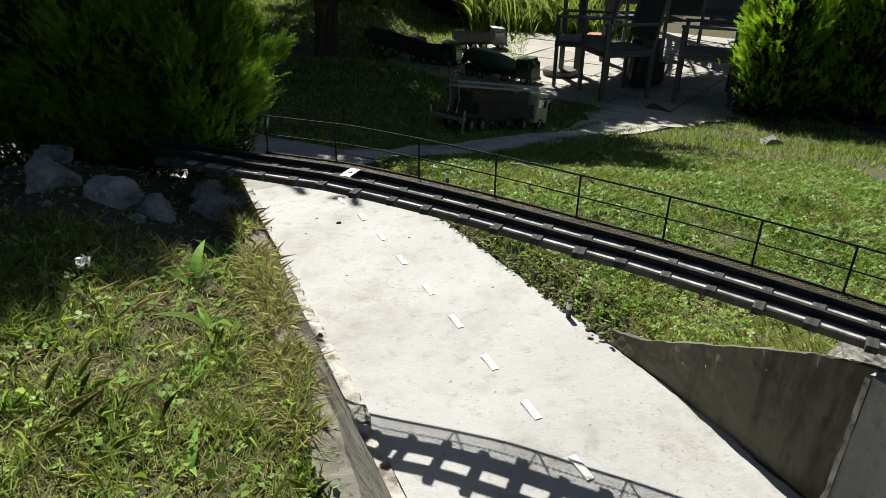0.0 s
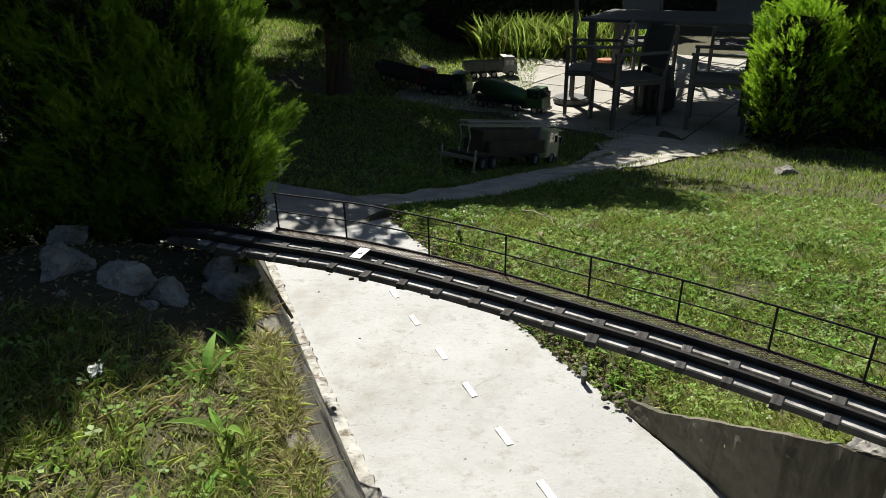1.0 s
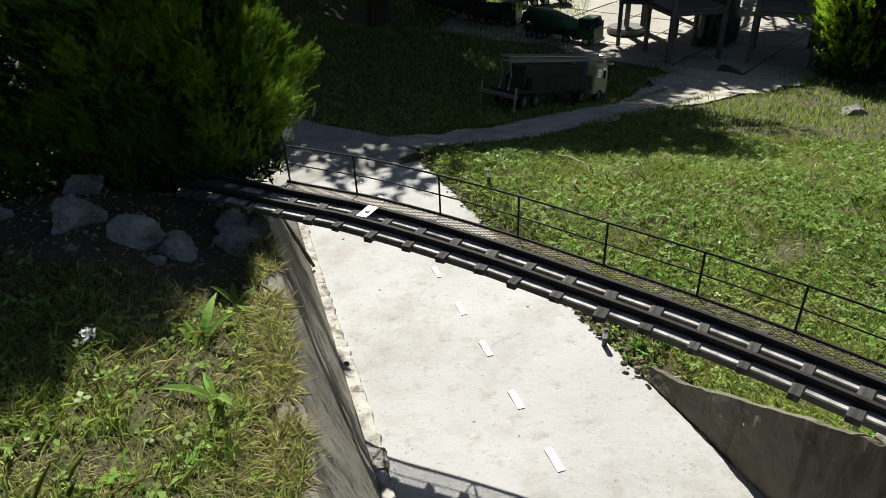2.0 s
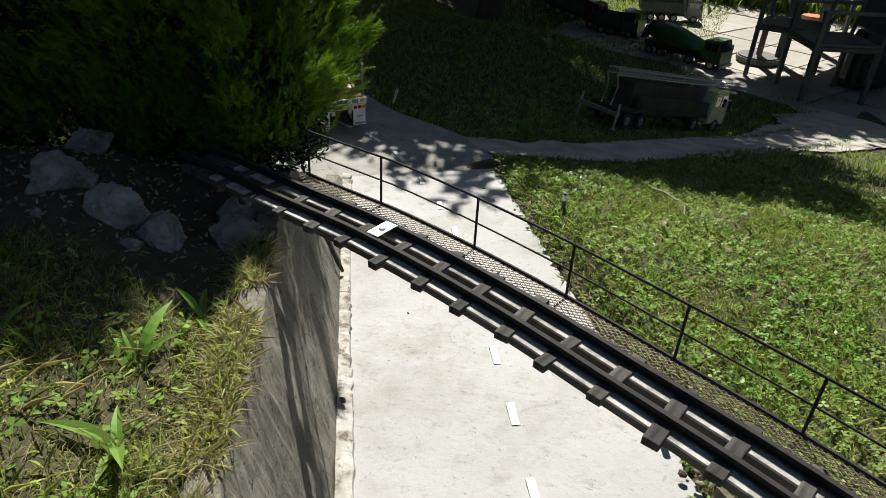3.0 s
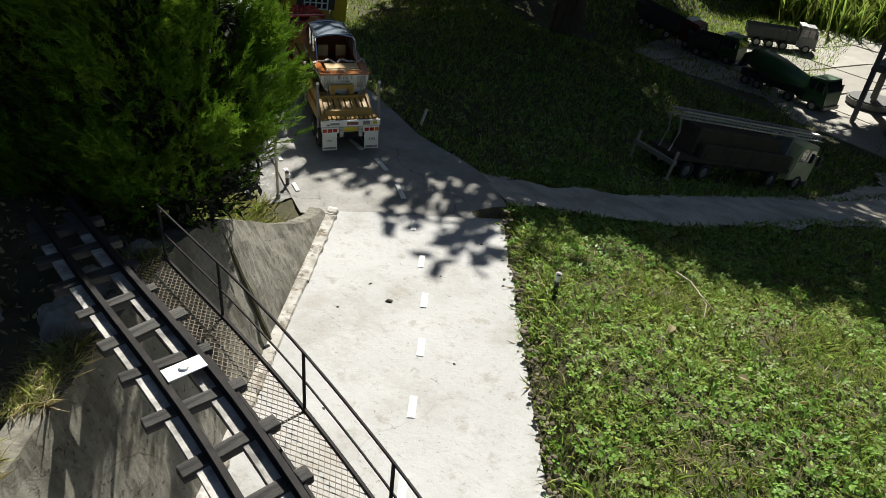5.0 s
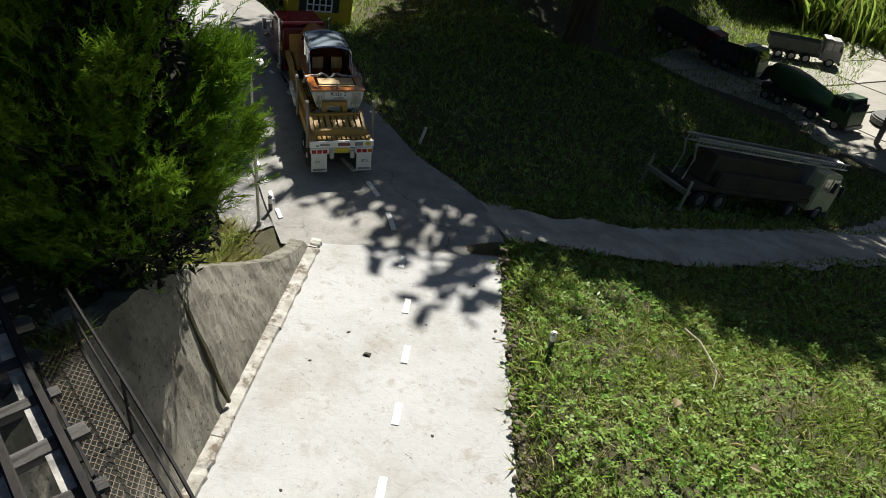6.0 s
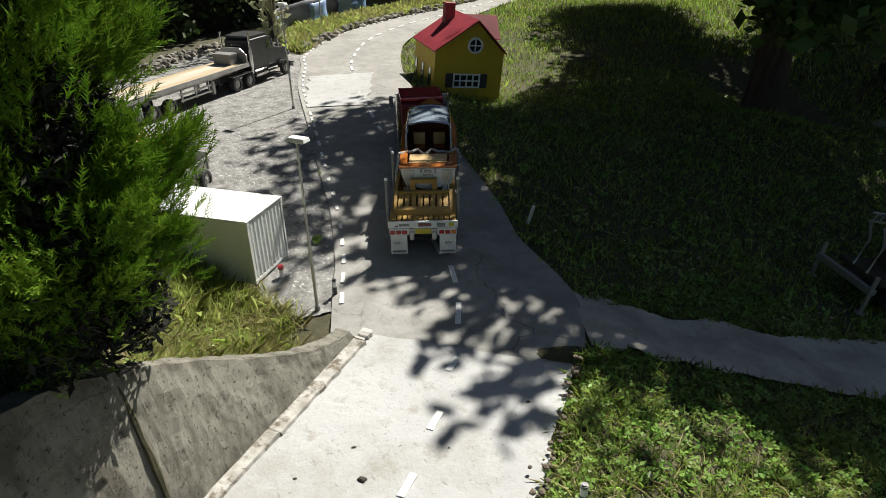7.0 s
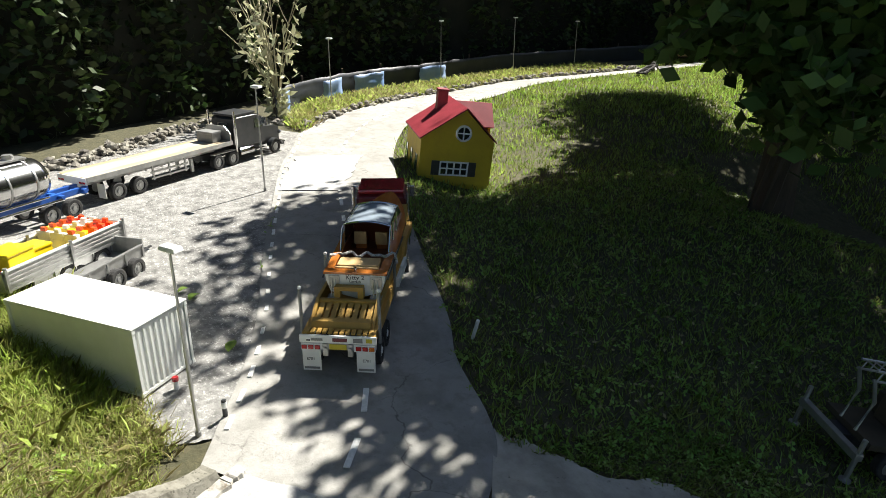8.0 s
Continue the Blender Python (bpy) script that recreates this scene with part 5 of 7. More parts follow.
    for x in (0.16, 0.30, 0.44):
        bm = boxes((x - 0.011, x + 0.011, -0.055, 0.055, 0.1125, 0.128), bevel=0.003)
        if x < 0.2:
            bm = bmesh.new()
            prism(bm, [(-0.036, 0.147), (-0.036, 0.176), (0.036, 0.176), (0.036, 0.147), (0.022, 0.147), (0.022, 0.166), (-0.022, 0.166), (-0.022, 0.147)], 0.127, 0.145, axis="x")
            bmesh.ops.translate(bm, vec=(0, 0, -0.002), verts=bm.verts)
        part("cradle", bm, M_OCHRE, t)


def build_boat():
    """The varnished launch, stern at x = 0."""
    b = thing("model_boat", TRAILER @ pose(0.150, -0.013, 0.1330, 0, -2.0) @ Matrix.Diagonal((1.06, 1.14, 1.10, 1)), "varnished wooden model motorboat with white hull on a trailer", "model boat")
    L = 0.56

    def half(s):
        return 0.070 * (1 - max(0, (s - 0.45) / 0.55) ** 2.1) * (0.94 + 0.06 * min(1, s * 3))
    n = 26
    bm = bmesh.new()
    rings = []
    for i in range(n + 1):
        s = i / n
        w, x = max(0.002, half(s)), s * L
        keel = 0.002 + 0.030 * max(0, s - 0.6) ** 2 / 0.16
        sheer = 0.062 + 0.018 * s * s
        rings.append([bm.verts.new(c) for c in ((x, w, sheer), (x, w * 0.97, sheer * 0.7 + keel * 0.3), (x, w * 0.84, keel + 0.016), (x, 0, keel), (x, -w * 0.84, keel + 0.016), (x, -w * 0.97, sheer * 0.7 + keel * 0.3), (x, -w, sheer))])
    for a, c in zip(rings, rings[1:]):
        for j in range(6):
            bm.faces.new((a[j], a[j + 1], c[j + 1], c[j]))
    bm.faces.new(rings[0])
    bmesh.ops.recalc_face_normals(bm, faces=bm.faces)
    hull = part("hull", bm, M_WHITE, b, "white painted hull", smooth=False)
    # deck with an open cockpit
    bm = bmesh.new()

    def sheer_at(s):
        return 0.0625 + 0.018 * s * s

    def inner(s):
        if s < 0.04 or s > 0.62:
            return 0.0
        return half(s) - 0.016
    ss = [i / 60 for i in range(61)]
    for side in (-1, 1):
        prev = None
        for s in ss:
            o, k = half(s) * 1.03 + 0.0005, inner(s)
            ring = [bm.verts.new((s * L, side * o, sheer_at(s) - 0.003)), bm.verts.new((s * L, side * o, sheer_at(s) + 0.0015)), bm.verts.new((s * L, side * k, sheer_at(s) + 0.003))]
            if prev:
                for j in range(2):
                    bm.faces.new((prev[j], prev[j + 1], ring[j + 1], ring[j]))
            prev = ring
    bmesh.ops.recalc_face_normals(bm, faces=bm.faces)
    part("deck", bm, M_VARNISH, b, "varnished orange-brown deck")
    part("stern_rail", boxes((-0.003, 0.020, -0.069, 0.069, 0.0615, 0.0665), bevel=0.0015), M_VARNISH, b)
    part("cockpit_floor", boxes((0.02, 0.36, -0.056, 0.056, 0.030, 0.034)), M_INNER, b)
    for y in (-0.0555, 0.0555):
        part("cockpit_side", boxes((0.02, 0.35, y - 0.0015, y + 0.0015, 0.034, 0.0635)), M_INNER, b)
    hatch = part("stern_hatch", boxes((0.030, 0.075, -0.046, 0.046, 0.058, 0.071), bevel=0.002), M_PINE, b, "pale wooden hatch")
    part("hatch_board", boxes((0.022, 0.029, -0.048, 0.048, 0.0625, 0.068), bevel=0.001), M_PINE, hatch)
    for y in (-0.026, 0.026):
        seat = part("seat", boxes((0.215, 0.245, y - 0.014, y + 0.014, 0.034, 0.058), bevel=0.003), M_VARNISH, b)
        part("seat_back", boxes((0.205, 0.213, y - 0.015, y + 0.015, 0.050, 0.083), bevel=0.002), M_PINE, seat)
    # cabin
    z0 = 0.066
    part("bulkhead", boxes((0.268, 0.273, -0.052, 0.052, 0.034, 0.098), bevel=0.001), M_INNER, b)
    bm = bmesh.new()
    prism(bm, [(0.30, z0), (0.36, z0), (0.345, 0.10), (0.30, 0.112)], -0.050, 0.050)
    part("dashboard", bm, M_INNER, b)
    roof = bmesh.new()
    nx, ny = 10, 10
    vs = [[roof.verts.new((0.165 + 0.145 * i / nx, (-0.056 + 0.112 * j / ny) * (1 - 0.05 * i / nx), 0.128 - 0.010 * (2 * j / ny - 1) ** 2 - 0.005 * (i / nx - 0.4) ** 2)) for j in range(ny + 1)] for i in range(nx + 1)]
    for i in range(nx):
        for j in range(ny):
            roof.faces.new((vs[i][j], vs[i + 1][j], vs[i + 1][j + 1], vs[i][j + 1]))
    rf = part("roof", roof, M_ROOFGLASS, b, "glossy pale cabin roof", smooth=True)
    md = rf.modifiers.new("thickness", "SOLIDIFY")
    md.thickness = 0.0025
    bm = bmesh.new()
    for y in (-0.055, 0.055):
        tube(bm, [(0.120, y * 1.02, z0), (0.150, y * 1.02, 0.112), (0.168, y, 0.1175), (0.312, y * 0.95, 0.1175), (0.385, y * 0.85, z0 + 0.004)], 0.0022, 6)
        for x in (0.20, 0.26):
            rod(bm, (x, y, z0), (x + 0.006, y, 0.1165), 0.0018, 6)
    tube(bm, [(0.164, y, 0.1165 + 0.010 * (1 - (y / 0.056) ** 2)) for y in steps(-0.056, 0.056, 12)], 0.0026, 6)
    tube(bm, [(0.312, y, 0.1165 + 0.010 * (1 - (y / 0.054) ** 2)) for y in steps(-0.053, 0.053, 12)], 0.0026, 6)
    part("window_frame", bm, M_CHROME, b, "white metal window frame")
    for y in (-1, 1):
        bm = bmesh.new()
        prism(bm, [(0.158, z0 + 0.003), (0.374, z0 + 0.005), (0.314, 0.114), (0.172, 0.114)], min(y * 0.0535, y * 0.0545), max(y * 0.0535, y * 0.0545))
        part("side_window", bm, M_GLASS, b)
    bm = bmesh.new()
    vs = [bm.verts.new(c) for c in ((0.385, -0.046, z0 + 0.004), (0.385, 0.046, z0 + 0.004), (0.313, 0.051, 0.117), (0.313, -0.051, 0.117))]
    bm.faces.new(vs)
    w = part("windscreen", bm, M_GLASS, b)
    md = w.modifiers.new("thickness", "SOLIDIFY")
    md.thickness = 0.0015
    # stern fittings
    plate = part("name_plate", boxes((-0.0022, -0.0003, -0.032, 0.032, 0.040, 0.0605)), M_WHITE, hull)
    lettering("Kitty 2", 0.0150, M_DARK, plate, rear_pose(-0.0026, 0, 0.0545))
    lettering("Lorrach", 0.008, M_DARK, plate, rear_pose(-0.0026, 0, 0.0445))
    for y in (-0.046, 0.046):
        bm = boxes((-0.022, -0.001, y - 0.013, y + 0.013, 0.010, 0.0125), (-0.0035, -0.0005, y - 0.012, y + 0.012, 0.026, 0.058), bevel=0.0006)
        rod(bm, (-0.004, y - 0.003, 0.050), (-0.018, y - 0.002, 0.013), 0.0018, 6)
        rod(bm, (-0.004, y + 0.004, 0.052), (-0.016, y + 0.004, 0.013), 0.0014, 6)
        for dy in (-0.008, 0.008):
            for dz in (0.032, 0.052):
                cyl(bm, 0.0016, 0.003, pose(-0.004, y + dy, dz, 0, 90), 8)
        part("trim_tab", bm, M_ALU, hull, "grey metal trim tab")
    bm = bmesh.new()
    cyl(bm, 0.0035, 0.008, pose(0.010, 0, 0.070), 10, bevel=0.001)
    part("flag_socket", bm, M_CHROME, b)
    rope = bmesh.new()
    tube(rope, [(0.098 + 0.008 * math.sin(k * 1.1), -0.078 + 0.156 * k / 28, 0.0685 + 0.004 * math.sin(k * 0.7) - (0.02 if k in (0, 28) else 0)) for k in range(29)], 0.0034, 6)
    part("mooring_rope", rope, M_ROPE, b, "black and white braided rope over the stern")
    for y in (-1, 1):
        part("rubbing_strake", boxes((0.0, 0.26, min(y * 0.0695, y * 0.0725), max(y * 0.0695, y * 0.0725), 0.050, 0.054), bevel=0.001), M_DARK, hull)


def build_tractor(m, cab_mat, roof_mat, name, label, wheels_at=(0.0, 0.095, 0.42), rims=M_WHITE, sleeper=0.10):
    """A bonneted road tractor. Its fifth wheel stands at x = 0.05, its nose forward."""
    t = thing(name, m, label, "model truck")
    part("chassis", boxes((-0.06, 0.46, -0.032, 0.032, 0.045, 0.075), bevel=0.004), M_DARK, t)
    bm = bmesh.new()
    cyl(bm, 0.045, 0.010, pose(0.05, 0, 0.080), 20, bevel=0.002)
    part("fifth_wheel", bm, M_DARK, t)
    for i, x in enumerate(wheels_at):
        for y in (-0.074, 0.074):
            wheel(t, x, y, 0.036, 0.030 if i < 2 else 0.022, rims)
            if i == 2:
                bm = bmesh.new()
                arc = [(math.cos(radians(a)) * 0.044 + x, math.sin(radians(a)) * 0.044 + 0.036) for a in range(10, 171, 16)]
                arc += [(math.cos(radians(a)) * 0.040 + x, math.sin(radians(a)) * 0.040 + 0.036) for a in range(170, 9, -16)]
                prism(bm, arc, y - 0.014, y + 0.016)
                part("fender", bm, cab_mat, t)
    cab = bmesh.new()
    x0 = 0.135
    prism(cab, [(x0, 0.075), (x0, 0.222), (x0 + 0.02, 0.235), (x0 + sleeper + 0.05, 0.235), (x0 + sleeper + 0.085, 0.225), (x0 + sleeper + 0.115, 0.155), (x0 + sleeper + 0.115, 0.075)], -0.080, 0.080)
    bmesh.ops.bevel(cab, geom=[e for e in cab.edges if abs(e.verts[0].co.y) > 0.07 and abs(e.verts[0].co.y - e.verts[1].co.y) < 1e-6], offset=0.008, segments=3, affect="EDGES")
    body = part("cab", cab, cab_mat, t)
    part("roof_cap", boxes((x0 + 0.005, x0 + sleeper + 0.06, -0.074, 0.074, 0.2355, 0.246), bevel=0.004), roof_mat, t, "")
    part("rear_window", boxes((x0 - 0.0015, x0 + 0.001, -0.035, 0.035, 0.165, 0.205), bevel=0.0006), M_GLASS, body)
    bm = bmesh.new()
    xf = x0 + sleeper + 0.115
    prism(bm, [(xf, 0.075), (xf, 0.150), (xf + 0.03, 0.150), (xf + 0.125, 0.138), (xf + 0.135, 0.125), (xf + 0.135, 0.060), (xf + 0.10, 0.060)], -0.052, 0.052)
    bonnet = part("bonnet", bm, cab_mat, t)
    part("grille", boxes((xf + 0.1352, xf + 0.139, -0.040, 0.040, 0.062, 0.128), bevel=0.002), M_CHROME, bonnet)
    part("front_bumper", boxes((xf + 0.135, xf + 0.15, -0.085, 0.085, 0.030, 0.056), bevel=0.004), M_CHROME, t)
    for y in (-1, 1):
        part("side_window", boxes((xf - 0.075, xf - 0.022, min(y * 0.0795, y * 0.0815), max(y * 0.0795, y * 0.0815), 0.160, 0.212), bevel=0.0006), M_GLASS, body)
        bm = bmesh.new()
        cyl(bm, 0.0055, 0.20, pose(x0 - 0.008, y * 0.088, 0.165), 14)
        cyl(bm, 0.009, 0.09, pose(x0 - 0.008, y * 0.088, 0.140), 14, bevel=0.002)
        part("exhaust_stack", bm, M_CHROME, t)
        bm = bmesh.new()
        cyl(bm, 0.022, 0.10, pose(x0 + 0.07, y * 0.068, 0.055, 0, 90), 18, bevel=0.003)
        part("fuel_tank", bm, M_CHROME, t)
        part("step", boxes((x0 + 0.13, x0 + 0.21, min(y * 0.06, y * 0.09), max(y * 0.06, y * 0.09), 0.045, 0.052), bevel=0.001), M_CHROME, t)
        bm = boxes((xf - 0.012, xf - 0.006, min(y * 0.092, y * 0.108), max(y * 0.092, y * 0.108), 0.165, 0.205), bevel=0.002)
        rod(bm, (xf - 0.01, y * 0.079, 0.200), (xf - 0.01, y * 0.096, 0.200), 0.0015, 6)
        part("mirror", bm, M_CHROME, body)
        bm = bmesh.new()
        cyl(bm, 0.011, 0.012, pose(xf + 0.125, y * 0.066, 0.105, 0, 90), 14, bevel=0.002)
        part("headlamp", bm, M_CHROME, t)
        part("drive_fender", boxes((-0.03, 0.12, min(y * 0.06, y * 0.088), max(y * 0.06, y * 0.088), 0.0745, 0.0785), bevel=0.001), M_ALU, t)
    return t


build_lowbed()
build_boat()
build_tractor(TRAILER @ pose(0.575, 0, 0) @ pose(0, 0, 0, 0, 0, 7), M_MAROON, M_RED, "tractor_truck", "dark red bonneted model truck coupled to the low-bed trailer")


FB = pose(-2.53, 0.60, 0.093, 0, 0, 122.5)


def build_flatbed():
    t = thing("flatbed_trailer", FB, "long model flatbed trailer with a worn plywood deck", "model trailer")
    part("deck", boxes((-0.135, 0.665, -0.090, 0.090, 0.118, 0.126), bevel=0.0015), M_DECK, t, "stained plywood deck")
    for y in (-0.091, 0.089):
        part("side_rail", boxes((-0.137, 0.667, y - 0.001, y + 0.003, 0.106, 0.127), bevel=0.001), M_ALU, t)
    for y in (-0.03, 0.03):
        part("main_beam", boxes((-0.12, 0.64, y - 0.006, y + 0.006, 0.080, 0.1175), bevel=0.002), M_ALU, t)
    tail = part("tail_board", boxes((-0.142, -0.1372, -0.090, 0.090, 0.095, 0.125), bevel=0.001), M_WHITE, t)
    for y in (-0.075, -0.055, 0.055, 0.075):
        part("tail_lamp", boxes((-0.1445, -0.1422, y - 0.008, y + 0.008, 0.101, 0.109), bevel=0.0006), M_TAIL, tail)
    for y in (-0.066, 0.066):
        part("mudflap", boxes((-0.066, -0.063, y - 0.024, y + 0.024, 0.02, 0.082), bevel=0.0006), M_WHITE, t)
    for x in (0.0, 0.105):
        for y in (-0.074, 0.074):
            wheel(t, x, y, 0.037, 0.032, M_ALU)
    for y in (-0.082, 0.082):
        for z in (0.045, 0.072):
            part("side_guard", boxes((0.17, 0.38, y - 0.002, y + 0.002, z, z + 0.009), bevel=0.001), M_ALU, t)
        for x in (0.18, 0.27, 0.36):
            part("guard_post", boxes((x, x + 0.008, y - 0.0015, y + 0.0045, 0.04, 0.1055), bevel=0.0006), M_ALU, t)
        part("landing_leg", boxes((0.42, 0.435, y * 0.6 - 0.006, y * 0.6 + 0.006, 0.018, 0.080), bevel=0.001), M_ALU, t)
    bm = bmesh.new()
    prism(bm, [(-0.090, 0.127), (-0.090, 0.165), (-0.055, 0.197), (0.055, 0.197), (0.090, 0.165), (0.090, 0.127)], 0.652, 0.660, axis="x")
    part("headboard", bm, M_ALU, t)
    bx = thing("storage_box", FB @ pose(0.60, 0, 0.1275), "small grey metal chest on the flatbed's deck", "storage box")
    part("chest", boxes((-0.028, 0.028, -0.052, 0.052, 0, 0.040), bevel=0.002), M_GREY, bx)
    part("lid", boxes((-0.031, 0.031, -0.055, 0.055, 0.0405, 0.052), bevel=0.002), M_GREY, bx)


build_flatbed()
build_tractor(FB @ pose(0.565, 0, 0), M_DARK, M_DARK, "tractor_truck", "black and dark red bonneted model truck coupled to the flatbed trailer", rims=M_ALU, wheels_at=(0.0, 0.10, 0.42))


def build_tanker():
    t = thing("tank_trailer", pose(-2.28, 0.32, 0.093, 0, 0, 127), "polished steel model tank trailer on a blue chassis", "model trailer")
    bm = bmesh.new()
    prof = [(-0.60, 0.02), (-0.60, 0.055), (-0.585, 0.078), (-0.56, 0.084), (0.03, 0.084), (0.055, 0.078), (0.066, 0.055), (0.068, 0.0)]
    seg = 28
    rings = [[bm.verts.new((x, math.cos(a) * r * 1.08, 0.172 + math.sin(a) * r * 0.92)) for a in (k * math.tau / seg for k in range(seg))] for x, r in prof[:-1]]
    for a, b in zip(rings, rings[1:]):
        for k in range(seg):
            bm.faces.new((a[k], a[(k + 1) % seg], b[(k + 1) % seg], b[k]))
    bm.faces.new(rings[-1])
    bm.faces.new(rings[0][::-1])
    bmesh.ops.recalc_face_normals(bm, faces=bm.faces)
    tank = part("tank", bm, M_CHROME, t, smooth=True)
    for x in (-0.5, -0.3, -0.1, 0.0):
        bm = bmesh.new()
        cyl(bm, 0.0865, 0.006, Matrix.Translation((x, 0, 0.172)) @ Matrix.Diagonal((1, 1.08, 0.92, 1)) @ pose(0, 0, 0, 0, 90), 28)
        part("hoop", bm, M_ALU, tank)
    part("catwalk", boxes((-0.56, 0.02, -0.028, 0.028, 0.2495, 0.258), bevel=0.002), M_ALU, t)
    bm = bmesh.new()
    for x in (-0.4, -0.2, -0.03):
        cyl(bm, 0.020, 0.018, pose(x, 0, 0.265), 16, bevel=0.003)
    part("manhole", bm, M_ALU, t)
    for y in (-0.03, 0.03):
        part("frame_beam", boxes((-0.58, 0.24, y - 0.007, y + 0.007, 0.070, 0.094), bevel=0.002), M_BLUE, t)
    for x in (0.10, 0.20):
        part("cross_member", boxes((x, x + 0.016, -0.060, 0.060, 0.072, 0.090), bevel=0.002), M_BLUE, t)
    for y in (-0.092, 0.092):
        bm = bmesh.new()
        rod(bm, (-0.5, y, 0.086), (0.08, y, 0.086), 0.005, 8)
        rod(bm, (-0.5, y, 0.11), (0.03, y, 0.11), 0.004, 8)
        part("side_tube", bm, M_CHROME, t)
    for x in (-0.42, -0.32, 0.03, 0.125):
        for y in (-0.074, 0.074):
            wheel(t, x, y, 0.037, 0.032, M_ALU)
        part("mudguard", boxes((x - 0.04, x + 0.04, 0.058, 0.090, 0.0755, 0.078), bevel=0.001), M_DARK, t)


build_tanker()


def build_drop_side():
    """A drop-side body with a load of crates and road barriers."""
    base = pose(-1.50, 0.30, 0.075, 0, 0, 133.5)
    t = thing("dropside_trailer", base, "silver drop-side model trailer full of barriers and crates", "model trailer")
    part("floor", boxes((-0.03, 0.42, 0.0, 0.17, 0.070, 0.078), bevel=0.001), M_ALU, t)
    for y in (0.0, 0.165):
        side = part("side_wall", boxes((-0.03, 0.42, y, y + 0.005, 0.0785, 0.128), bevel=0.001), M_ALU, t)
        for z in (0.088, 0.100, 0.112):
            part("rib", boxes((-0.028, 0.418, y - 0.0022, y - 0.0002, z, z + 0.006), bevel=0.0006), M_ALU, side)
        part("top_rail", boxes((-0.03, 0.42, y - 0.003, y + 0.008, 0.1285, 0.134), bevel=0.001), M_WHITE, side)
        for x in (-0.03, 0.195, 0.412):
            bm = boxes((x, x + 0.010, y - 0.006, y - 0.0025, 0.070, 0.138), bevel=0.001)
            cyl(bm, 0.006, 0.006, pose(x + 0.005, y - 0.003, 0.141), 10, bevel=0.001)
            part("post", bm, M_ALU, side)
    for x in (-0.035, 0.4205):
        part("end_wall", boxes((x, x + 0.005, 0.0, 0.170, 0.0785, 0.130), bevel=0.001), M_ALU, t)
    part("chassis", boxes((0.0, 0.40, 0.05, 0.12, 0.040, 0.0695), bevel=0.003), M_DARK, t)
    for x in (0.08, 0.18, 0.32):
        for y in (0.02, 0.15):
            wheel(t, x, y, 0.036, 0.028, M_ALU)
    bar = thing("road_barrier", base @ pose(0.385, 0.050, 0.0785) @ Matrix.Scale(1.08, 4), "red and white plastic model road barrier in the trailer", "road barrier", "barriers in the trailer")
    for i, mm in enumerate((M_RPLASTIC, M_CLEAR, M_RPLASTIC)):
        bm = bmesh.new()
        x = 0.0
        prism(bm, [(x - 0.013, 0), (x - 0.011, 0.018), (x - 0.006, 0.036), (x - 0.006, 0.056), (x + 0.006, 0.056), (x + 0.006, 0.036), (x + 0.011, 0.018), (x + 0.013, 0)], -0.035 + i * 0.045, 0.008 + i * 0.045)
        bl = part("block", bm, mm, bar)
        part("lug", boxes((-0.005, 0.005, -0.022 + i * 0.045, -0.006 + i * 0.045, 0.0565, 0.067), bevel=0.001), mm, bl)
    for k in range(1, 5):
        ob = copy_thing(bar, base @ pose(0.388 - 0.036 * k, 0.050 + 0.003 * (k % 2), 0.0785) @ Matrix.Scale(1.08, 4))
        if k >= 3:
            for c in ob.children:
                c.data = c.data.copy()
                c.data.materials[0] = M_YPLASTIC if c.name.startswith("block") and k == 3 else M_CLEAR
            ob["label"] = "yellow and milky plastic model road barrier in the trailer"
    for x, y, w, h, rz in ((0.045, 0.055, 0.10, 0.080, 4), (0.045, 0.125, 0.075, 0.068, -6), (0.145, 0.085, 0.085, 0.052, -3)):
        c = thing("crate", base @ pose(x, y, 0.0785, 0, 0, rz), "bright yellow plastic crate in the model trailer", "crate", "crates in the trailer")
        bm = bmesh.new()
        box(bm, -w / 2, w / 2, -w * 0.45, w * 0.45, 0, h, bevel=0.003, taper=0.9)
        part("tub", bm, M_YPLASTIC, c)
        part("lid", boxes((-w * 0.47, w * 0.47, -w * 0.43, w * 0.43, h + 0.0005, h + 0.010), bevel=0.003), M_YPLASTIC, c)
    o = thing("crate", base @ pose(-0.004, 0.09, 0.0785, 0, 0, 3), "low orange plastic crate in the model trailer", "crate", "crates in the trailer")
    part("tub", boxes((-0.022, 0.022, -0.05, 0.05, 0, 0.045), bevel=0.004), M_RPLASTIC, o)


build_drop_side()


